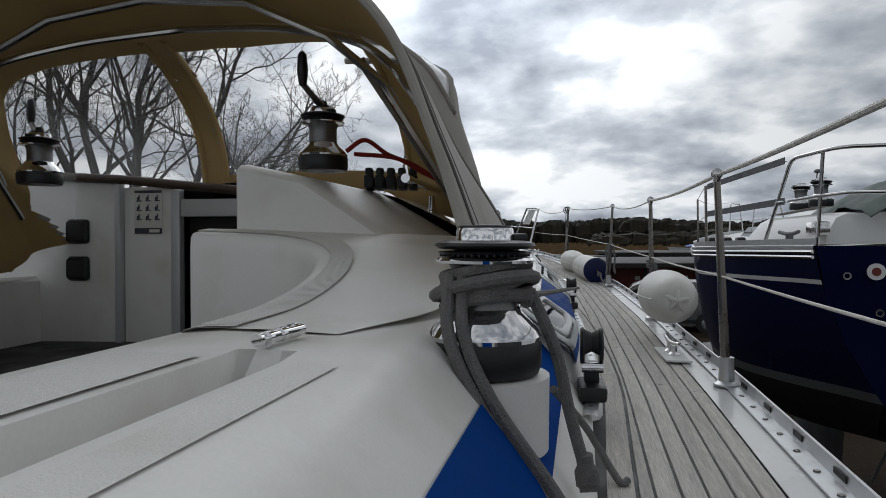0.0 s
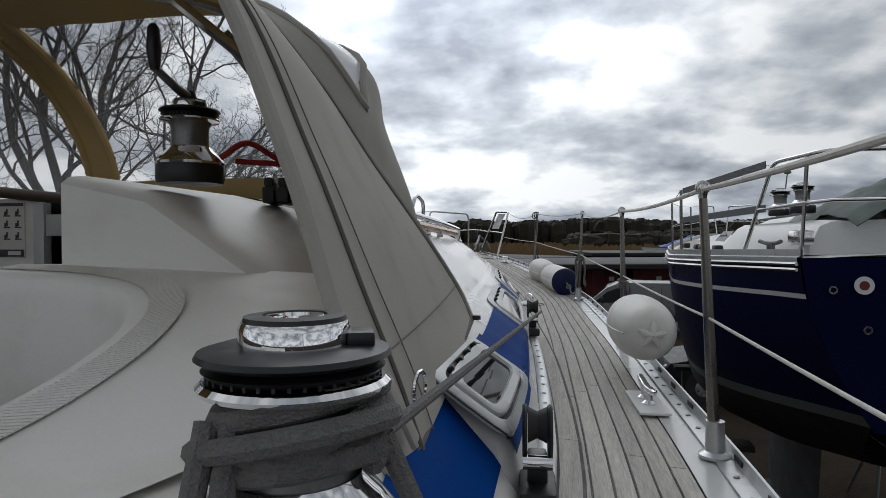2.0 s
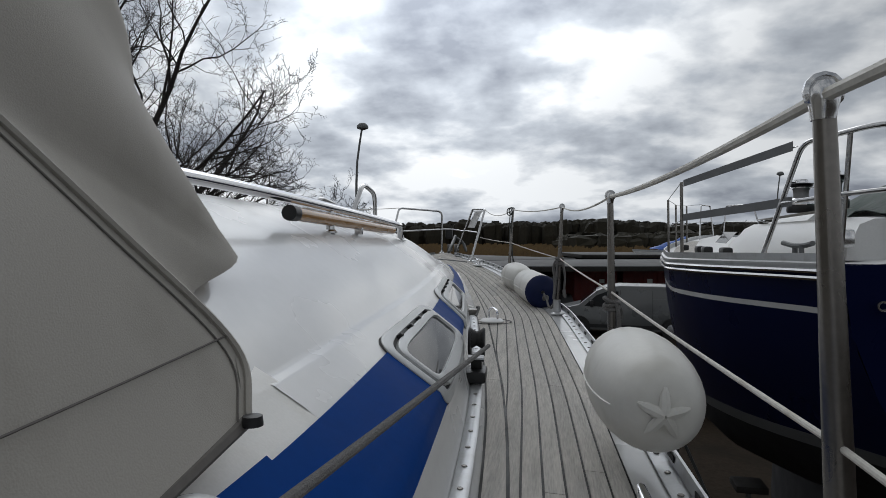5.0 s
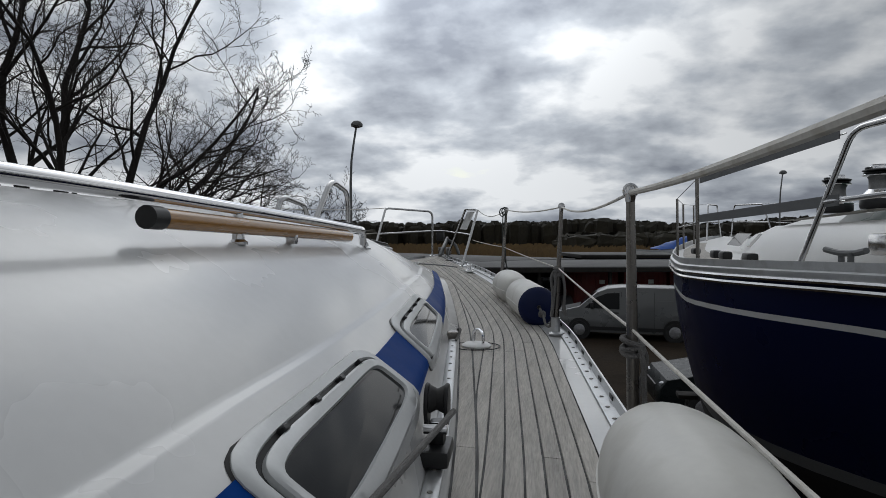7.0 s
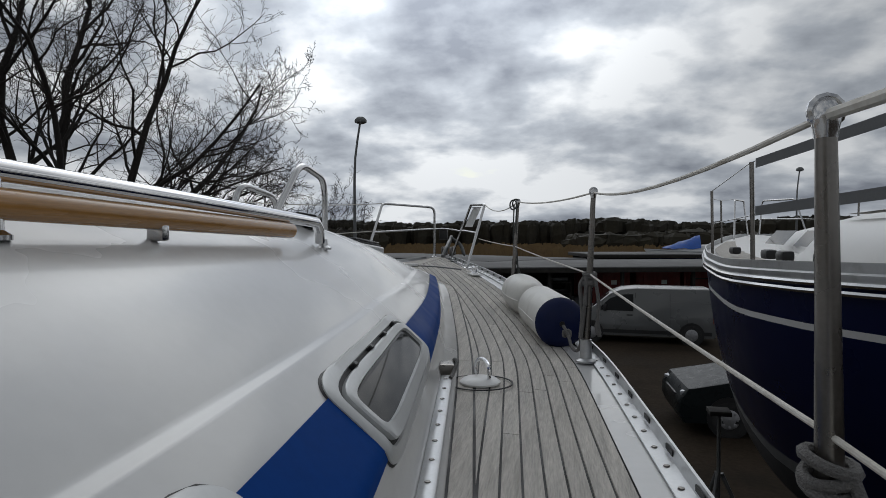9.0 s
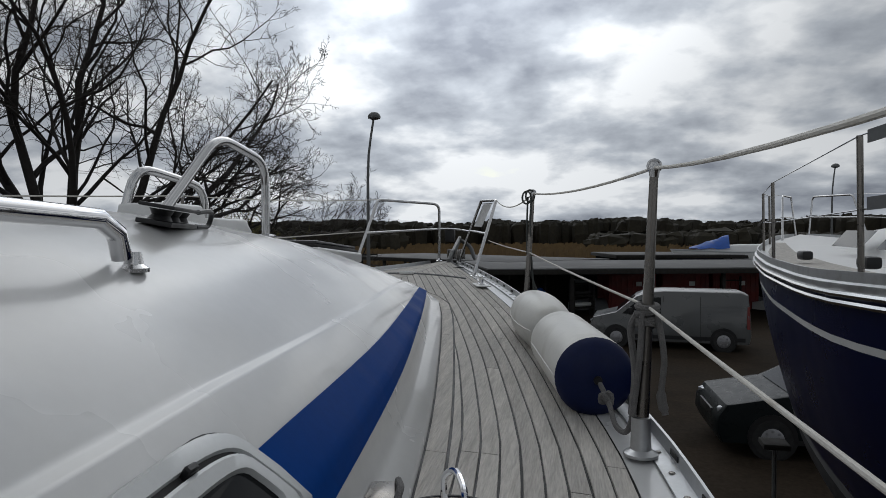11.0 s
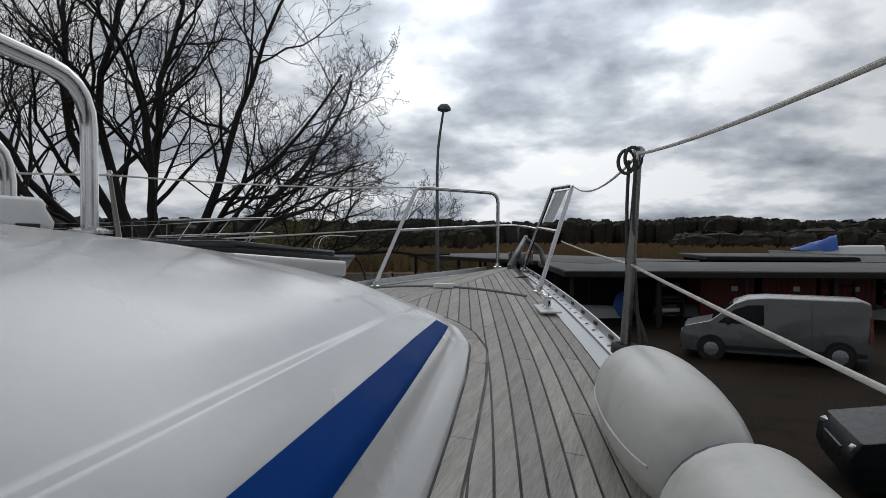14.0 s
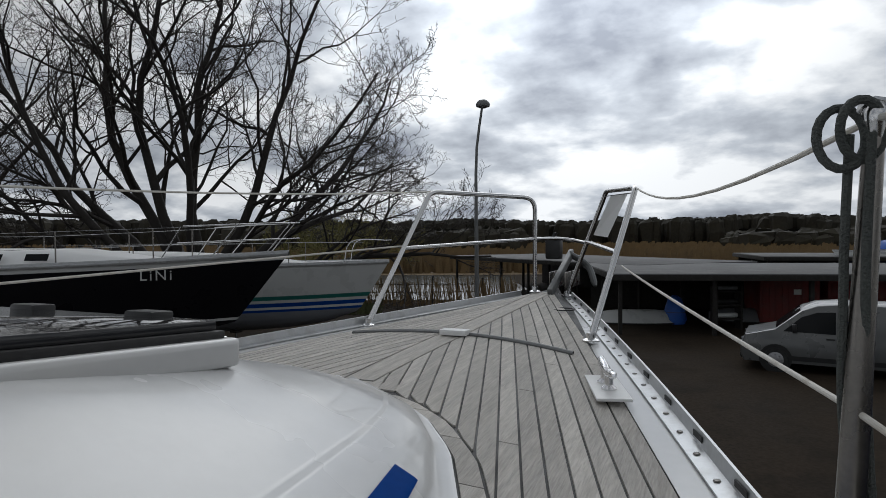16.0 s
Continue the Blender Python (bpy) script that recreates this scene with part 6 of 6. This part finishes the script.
# ---- open boat sheds with stored gear ----
def shed(x, y, yaw, length, depth, roof, label, bays):
    s = thing("boat_shed", pose(x, y, GROUND, 0, 0, yaw), label, "boat shed", "open boat sheds")
    part("roof", one_box((length / 2, depth / 2, roof), (length + 0.6, depth + 0.6, 0.10), 0.01), ROOFFELT, s, "flat roof of grey roofing felt")
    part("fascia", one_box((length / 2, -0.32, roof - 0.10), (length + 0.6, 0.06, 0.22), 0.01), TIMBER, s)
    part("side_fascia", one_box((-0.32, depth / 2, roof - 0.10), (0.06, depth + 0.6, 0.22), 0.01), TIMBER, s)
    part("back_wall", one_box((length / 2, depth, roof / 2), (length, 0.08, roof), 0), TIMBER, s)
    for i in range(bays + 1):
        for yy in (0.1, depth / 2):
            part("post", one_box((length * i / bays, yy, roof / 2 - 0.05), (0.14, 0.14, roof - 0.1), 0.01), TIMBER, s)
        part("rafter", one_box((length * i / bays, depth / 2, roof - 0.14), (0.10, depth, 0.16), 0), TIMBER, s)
    return s


shed(-2.3, 30.0, 17, 24, 9, 2.28, "long open timber boat shed with a flat felt roof", 7)
shed(-17.0, 49.5, -40, 19, 8, 2.30, "open timber boat shed near the river", 6)
shed(4.0, 47.5, 10, 30, 8, 2.45, "open timber boat shed farther back", 8)
rng = random.Random(11)
shed_m = pose(-2.3, 30.0, GROUND, 0, 0, 17)


def dinghy(m, l, material, label):
    d = thing("dinghy_hull", m, label, "dinghy", "boats stored under the shed roof")
    rows = []
    for i in range(13):
        t = i / 12
        b = 0.7 * math.sin(math.pi * (0.12 + 0.86 * t)) ** 0.7 * (1 - 0.1 * t)
        rows.append([(x * b, (t - 0.5) * l, 0.55 * (1 - abs(x) ** 2.5) * (1 - 0.35 * abs(2 * t - 1) ** 3) + 0.02) for x in np.linspace(-1, 1, 11)])
    part("shell", one_sheet(rows), material, d)
    part("gunwale", one_tube([r[0] for r in rows] + [r[-1] for r in reversed(rows)], 0.03, 6, True), RUBBER, d)
    return d


for i in range(14):
    lx, ly = 1.2 + i * 1.62, rng.uniform(0.8, 6.5)
    k = i % 5
    if k in (0, 3):
        dinghy(shed_m @ pose(lx, ly, 0.02, 0, 0, rng.uniform(60, 120)), rng.uniform(2.6, 3.8), rng.choice((WHITEP, HULLGREY, GREYBELT)), "upturned small dinghy hull stored under the shed roof")
    elif k == 1:
        c = thing("covered_outboard", shed_m @ pose(lx, ly, 0, 0, 0, rng.uniform(0, 90)), "gear wrapped in a blue tarpaulin under the shed", "covered gear", "gear stored under the shed roof")
        part("cloth", one_lathe([(0.42, 0.0), (0.5, 0.2), (0.40, 0.7), (0.28, 1.05), (0.1, 1.2), (0, 1.22)], 14), BLUETARP, c)
        part("lashing", one_tube([(0.46 * math.cos(a), 0.46 * math.sin(a), 0.5) for a in np.linspace(0, 6.28, 14, endpoint=False)], 0.012, 6, True), ROPED, c)
    else:
        c = thing("storage_rack", shed_m @ pose(lx, ly, 0, 0, 0, rng.uniform(-15, 15)), "dark timber rack holding stored boat gear", "rack", "gear stored under the shed roof")
        for sx in (-0.5, 0.5):
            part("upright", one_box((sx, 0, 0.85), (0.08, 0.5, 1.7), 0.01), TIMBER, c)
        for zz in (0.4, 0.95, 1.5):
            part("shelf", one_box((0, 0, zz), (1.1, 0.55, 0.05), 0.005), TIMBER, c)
            part("bundle", one_tube([(-0.45, 0.0, zz + 0.14), (0.45, 0.05, zz + 0.14)], rng.uniform(0.08, 0.12), 10), rng.choice((GREYBELT, HULLGREY, RUBBER, REDMET)), c)
for i, (x, y, yaw) in enumerate(((3.6, 36.4, 17), (6.2, 37.2, 17), (8.7, 38.0, 17))):
    c = thing("red_container", pose(x, y, GROUND, 0, 0, yaw), "faded red steel container with a paper label", "container", "red containers")
    part("body", one_box((0, 0, 0.95), (2.4, 1.8, 1.85), 0.03), REDMET, c)
    for k in range(9):
        part("rib", one_box((-1.05 + 0.26 * k, -0.915, 0.95), (0.06, 0.03, 1.65), 0.006), REDMET, c)
    part("paper_label", one_box((0.3, -0.94, 1.35), (0.3, 0.01, 0.22)), PAPER, c)
for x, y, yaw in ((11.6, 36.3, 60), (14.2, 37.0, 75), (16.5, 38.2, 80)):
    dinghy(pose(x, y, GROUND + 0.02, 0, 0, yaw), 4.2, HULLGREY, "upturned grey dinghy hull beside the shed")
wb = thing("work_bench", pose(11.8, 33.2, GROUND), "trestle bench with a blue bin in front of the shed", "bench")
part("top", one_box((0, 0, 0.8), (2.2, 0.5, 0.06), 0.01), HULLGREY, wb)
for sx in (-0.9, 0.9):
    part("trestle_leg", one_tube([(sx - 0.2, 0, 0), (sx, 0, 0.78), (sx + 0.2, 0, 0)], 0.025, 6), GALV, wb)
bn = thing("blue_bin", pose(13.6, 33.0, GROUND), "bright blue plastic bin beside the bench", "bin")
part("bucket", one_lathe([(0, 0), (0.32, 0), (0.38, 0.75), (0.41, 0.75), (0.41, 0.80), (0.0, 0.82)], 16), BLUETARP, bn)

# ---- street lamp ----
sl = thing("street_lamp", pose(-5.62, 23.33, GROUND), "tall grey street lamp with a mushroom head", "street lamp")
part("pole", one_tube([(0, 0, 0), (0, 0, 1.2), (0, 0, 3.4), (-0.01, 0, 5.6), (0.02, 0, 6.4), (0.10, 0, 7.0), (0.20, 0, 7.62)], [0.075, 0.07, 0.06, 0.045, 0.04, 0.038, 0.035], 10), GALV, sl)
part("lamp_head", one_lathe([(0.03, 7.58), (0.20, 7.60), (0.215, 7.66), (0.19, 7.72), (0.12, 7.79), (0, 7.81)], 20, (0.22, 0, 0)), GALV, sl)
part("diffuser", one_lathe([(0, 7.54), (0.1, 7.56), (0.19, 7.605), (0.0, 7.606)], 20, (0.22, 0, 0)), LAMPGLASS, sl)
sl2 = copy_thing(sl, pose(15.2, 42.5, GROUND, 0, 0, 30))
tagged(sl2, "tall grey street lamp far behind the sheds")

# ---- river, bank and reeds ----
def cam_xy(d, lat):
    return (0.87 - 0.397 * d + 0.918 * lat, 5.83 + 0.918 * d + 0.397 * lat)


bm = bmesh.new()
bm.faces.new([bm.verts.new((*cam_xy(d, l), GROUND + 0.012)) for d, l in ((36, -60), (37, 2), (44, 6), (60, 6), (63, -20), (66, -110))])
solid("river_water", bm, WATERM, "still grey river water reflecting the sky", "water", kind="structure", smooth=False)
qf = thing("quay_fence", pose(0, 0, 0), "row of dark posts along the river bank", "fence")
for i in range(26):
    x, y = cam_xy(35.5 + rng.uniform(-0.2, 0.2), -34 + i * 1.45)
    part("post", one_tube([(x, y, GROUND), (x + rng.uniform(-0.05, 0.05), y, GROUND + rng.uniform(1.1, 1.7))], 0.05, 6), TIMBER, qf)
for h in (0.6, 1.05):
    part("rail", one_tube([(*cam_xy(35.5, -34), GROUND + h), (*cam_xy(35.5, 2.2), GROUND + h)], 0.03, 6), TIMBER, qf)


def blade_field(name, label, d0, d1, l0, l1, n, h, w, material, seed):
    """Upright tufts scattered over a stretch of ground."""
    r = random.Random(seed)
    bm = bmesh.new()
    for _ in range(n):
        d = d0 + (d1 - d0) * r.random() ** 1.6
        l = r.uniform(l0, l1) * d / d0
        x, y = cam_xy(d, l)
        hh, ww, dx = h * r.uniform(0.6, 1.25), w * r.uniform(0.6, 1.4) * d / d0, r.uniform(-0.3, 0.3)
        a = r.uniform(-0.5, 0.5)
        c, s = math.cos(a), math.sin(a)
        v = [bm.verts.new((x + ww * c * k, y + ww * s * k, z)) for k, z in ((-1, GROUND), (1, GROUND))] + [bm.verts.new((x + dx + ww * 0.5 * c, y, GROUND + hh)), bm.verts.new((x + dx - ww * 0.6 * c, y, GROUND + hh * r.uniform(0.7, 1)))]
        bm.faces.new(v)
    return solid(name, bm, material, label, "reeds", kind="stuff", smooth=False)


bm = bmesh.new()
bm.faces.new([bm.verts.new((*cam_xy(d, l), GROUND + 0.02)) for d, l in ((62, -60), (60, 140), (420, 600), (420, -400))])
solid("reed_bed", bm, REED, "pale brown reed bed beyond the river", "reeds", kind="structure", smooth=False)
blade_field("reeds", "tall dry reeds at the far river bank", 64, 200, -50, 70, 9000, 1.9, 0.28, REED, 5)
blade_field("bank_reeds", "thin dry reeds at the near river bank", 33.5, 36, -26, 4, 1500, 1.3, 0.02, REED, 6)
blade_field("grass_tufts", "rough green and brown grass at the yard's edge", 30, 34, -24, -3, 3000, 0.35, 0.03, GRASS, 7)


# ---- bare trees ----
def bare_tree(name, x, y, seed, stems, kids, label, material, twig=0.011, rise=0.035, trunk=0.5, wander=0.15):
    """Crooked limbs from one low bole; stems: (bearing, tilt, length, radius); kids: side shoots at each level."""
    r = random.Random(seed)
    t = thing(name, pose(x, y, GROUND), label, "tree")
    limbs, twigs = bmesh.new(), bmesh.new()
    def grow(p, d, length, rad, lev):
        n = (9, 7, 5, 3, 2)[lev]
        pts, rads = [p], [rad]
        for i in range(n):
            w = wander * (1 + 0.35 * lev)
            d = (d + Vector((r.gauss(0, w), r.gauss(0, w), r.gauss(rise, w)))).normalized()
            p = p + d * (length / n)
            pts.append(p)
            rads.append(max(twig * 0.7, rad * (1 - 0.80 * (i + 1) / n)))
        tube(limbs if lev < 2 else twigs, pts, rads, (9, 6, 4, 3, 3)[lev])
        if lev >= len(kids):
            return
        for k in range(kids[lev]):
            f = 0.22 + 0.76 * (k + r.random()) / kids[lev]
            i = min(n - 1, int(f * n))
            q = pts[i].lerp(pts[i + 1], f * n - i)
            along = (pts[i + 1] - pts[i]).normalized()
            ax = Vector((r.gauss(0, 1), r.gauss(0, 1), r.gauss(0.25, 0.7)))
            ax = (ax - ax.dot(along) * along).normalized()
            a = radians(r.uniform(28, 58))
            nd = (along * math.cos(a) + ax * math.sin(a)).normalized()
            grow(q, nd, length * r.uniform(0.38, 0.60) * (1.12 - 0.62 * f), max(twig, rads[i] * r.uniform(0.42, 0.62)), lev + 1)
    for bearing, tilt, length, rad in stems:
        a, q = radians(bearing), radians(tilt)
        d = Vector((math.sin(q) * math.cos(a), math.sin(q) * math.sin(a), math.cos(q)))
        grow(Vector((0.4 * math.cos(a), 0.4 * math.sin(a), 0.9)), d, length, rad, 0)
    part("trunk", one_tube([(0, 0, -0.05), (0, 0, 0.5), (0, 0, 1.5)], [trunk * 1.5, trunk * 1.15, trunk], 12), BARK, t)
    part("limb_frame", limbs, material, t, ang=60)
    tagged(part("twig_mass", twigs, TWIG if material is BARK else material, t, ang=60), kind="stuff")
    return t


# bearings are measured from the view's right-hand side
BIG = [(40 + b, t, l, q) for b, t, l, q in ((0, 64, 13.5, 0.22), (12, 50, 15.0, 0.22), (-14, 36, 16.0, 0.24), (30, 22, 16.5, 0.25), (80, 12, 18.0, 0.27), (150, 16, 18.5, 0.27), (190, 30, 18.5, 0.28), (172, 45, 17.5, 0.26), (186, 58, 16.0, 0.23), (176, 70, 13.5, 0.20), (250, 38, 15.0, 0.2), (300, 45, 13.5, 0.18))]
bare_tree("bare_tree", -20.6, 27.6, 3, BIG, (12, 8, 5, 3), "large bare multi-stemmed oak with spreading dark branches", BARK, 0.0105)
UPR = [(30 + 72 * k, 14 + 9 * (k % 3), 13.5, 0.2) for k in range(5)]
bare_tree("bare_tree", -36.5, 24.0, 8, UPR, (9, 6, 4, 2), "large bare tree with upright dark branches", BARK, 0.012)
bare_tree("bare_tree", -38.0, 13.0, 9, UPR[:4], (8, 6, 4, 2), "bare dark tree beyond the yachts", BARK, 0.013)
WIL = [(36 * k, 20 + 13 * (k % 4), 5.2, 0.07) for k in range(10)]
bare_tree("willow_bush", *cam_xy(46, -6.5), 21, WIL, (8, 5, 4), "yellow-green willow bush coming into leaf by the river", WILLOW, 0.016, -0.02, 0.14, 0.12)
bare_tree("willow_bush", *cam_xy(52, -11.5), 22, WIL, (8, 5, 4), "yellow-green willow bush coming into leaf by the river", WILLOW, 0.016, -0.02, 0.14, 0.12)

# ---- wooded hill on the horizon ----
def woods(name, label, dist, h0, h1, az0, az1, n, seed, material):
    """A far belt of bare tree crowns: small crowns with ragged tops, one object."""
    r = random.Random(seed)
    V, F = [], []
    for i in range(n):
        az = radians(az0 + (az1 - az0) * (i + r.random()) / n)
        d = dist * r.uniform(0.86, 1.14)
        x, y = d * math.sin(az), d * math.cos(az)
        lump = 0.5 + 0.5 * noise.noise(Vector((az * 7, seed, 0)))
        h = h0 + (h1 - h0) * lump + r.uniform(-0.9, 0.9)
        w = r.uniform(1.5, 3.2)
        k0 = len(V)
        segs, rings = 6, 4
        for q in range(rings):
            t = q / (rings - 1)
            rr = w * (0.9, 1.3, 1.25, 0.75)[q]
            z = GROUND + h * (0.0, 0.45, 0.80, 0.92)[q]
            for s_ in range(segs):
                a = 2 * math.pi * s_ / segs
                j = r.uniform(0.8, 1.2)
                V.append((x + rr * j * math.cos(a), y + rr * j * math.sin(a), z + (r.uniform(-0.5, 0.5) if q else 0)))
        for q in range(rings - 1):
            for s_ in range(segs):
                F.append((k0 + q * segs + s_, k0 + q * segs + (s_ + 1) % segs, k0 + (q + 1) * segs + (s_ + 1) % segs, k0 + (q + 1) * segs + s_))
        # bare leader twigs that roughen the top
        for _ in range(16):
            k1 = len(V)
            ox, oy, hz_ = r.uniform(-w, w), r.uniform(-w, w), r.uniform(0.86, 1.0)
            V += [(x + ox - 0.07, y + oy, GROUND + h * 0.6), (x + ox + 0.07, y + oy, GROUND + h * 0.6), (x + ox + r.uniform(-0.8, 0.8), y + oy, GROUND + h * min(1.0, hz_))]
            F.append((k1, k1 + 1, k1 + 2))
    me = bpy.data.meshes.new(name)
    me.from_pydata(V, [], F)
    me.materials.append(material)
    return tagged(new(name, me), label, "woods", kind="stuff")


woods("far_woods", "bare brown woods along the horizon", 300, 9.0, 13.5, -75, 62, 2600, 1, WOODS)
woods("mid_woods", "dark bare thicket at the edge of the reeds", 190, 3.0, 7.0, 2, 30, 420, 2, WOODS)
woods("mid_woods", "dark bare thicket at the edge of the reeds", 150, 3.0, 8.0, -40, -16, 240, 4, WOODS)
# distant yachts ashore, far right
for i in range(9):
    x, y = 60 + i * 4.6 + rng.uniform(-1, 1), 150 + rng.uniform(-10, 10)
    d = dinghy(pose(x, y, GROUND + 0.6, 180, 0, rng.uniform(0, 180)), 7.0, rng.choice((WHITEP, WHITEP, BLUETARP)), "small far boat hull standing ashore")

# ---- teak planking ----
def plank_mesh(outer, inner, y0, y1, drop=0.007):
    """One plank: two plan edges, flat on the cambered deck, with a low chamfer to the seam."""
    n = max(2, int((y1 - y0) / (0.22 if y1 < 6.3 else 0.045)) + 1)
    V, F = [], []
    for i in range(n + 1):
        y = y0 + (y1 - y0) * i / n
        a, b = outer(y), inner(y)
        za, zb = deck_z(a, y), deck_z(b, y)
        V += [(a, y, za - drop), (a - math.copysign(0.0008, a - b), y, za), (b + math.copysign(0.0008, a - b), y, zb), (b, y, zb - drop)]
        if i:
            k = 4 * i
            F += [(k - 4, k - 3, k + 1, k), (k - 3, k - 2, k + 2, k + 1), (k - 2, k - 1, k + 3, k + 2)]
    F += [(0, 1, 2, 3), (4 * n + 3, 4 * n + 2, 4 * n + 1, 4 * n)]
    me = bpy.data.meshes.new("plank")
    me.from_pydata(V, [], F)
    me.materials.append(TEAK)
    return me


PITCH, SEAM_W, MARGIN = 0.0435, 0.0042, 0.055
prng = random.Random(4)


def slope(y):
    return math.hypot(1, (beam(y + 0.1) - beam(y - 0.1)) / 0.2)


def inner_limit(y):
    return base(y) + MARGIN if y < 7.2 else 0.047


def add_plank(me, name="plank"):
    ob = new(name, me)
    ob.parent = deck
    return ob


for sx in (1, -1):
    y_from = 0.9 if sx == 1 else 5.2
    for i in range(34):
        off = lambda y, k: (beam(y) - TEAKIN - k * PITCH * slope(y))
        # stretch over which this plank lies outside the cabin margin or king plank
        grid = [y for y in np.arange(y_from, 9.25, 0.02) if off(y, i + 0.05) > inner_limit(y)]
        if not grid:
            continue
        runs, cur = [], [grid[0]]
        for y in grid[1:]:
            if y - cur[-1] > 0.03:
                runs.append(cur)
                cur = []
            cur.append(y)
        runs.append(cur)
        for run in runs:
            a, b = run[0], run[-1]
            if b - a < 0.10:
                continue
            cuts = [a]
            y = a + prng.uniform(0.7, 1.9)
            while y < b - 0.5:
                cuts.append(y)
                y += prng.uniform(1.3, 2.2)
            cuts.append(b)
            for c0, c1 in zip(cuts, cuts[1:]):
                o = lambda y, k=i: sx * (off(y, k) - SEAM_W / 2)
                q = lambda y, k=i: sx * max(off(y, k + 1) + SEAM_W / 2, inner_limit(y) + 0.002)
                add_plank(plank_mesh(o, q, c0 + 0.0018, c1 - 0.0018))
# margin boards round the cabin and king plank on the centreline
edges = [0.9, 2.0, 3.4, 4.9, 6.05, 6.55, 6.8, 6.98, 7.1, 7.17]
for sx in (1, -1):
    for a, b in zip(edges, edges[1:]):
        if sx == -1 and b < 5.2:
            continue
        add_plank(plank_mesh(lambda y: sx * (base(y) + MARGIN - SEAM_W), lambda y: sx * (base(y) + 0.004), a + 0.0015, b - 0.0015), "margin_board")
rows = [[(x, y, deck_z(x, y) - 0.001) for x in np.linspace(-0.14, 0.14, 5)] for y in np.linspace(7.203, 7.255, 3)]
add_plank(mesh_of("margin_board", one_sheet(rows), TEAK), "margin_board")
for a, b in ((7.26, 8.0), (8.0, 8.75), (8.75, 9.3)):
    add_plank(plank_mesh(lambda y: 0.044, lambda y: -0.044, a + 0.0015, b - 0.0015), "king_plank")
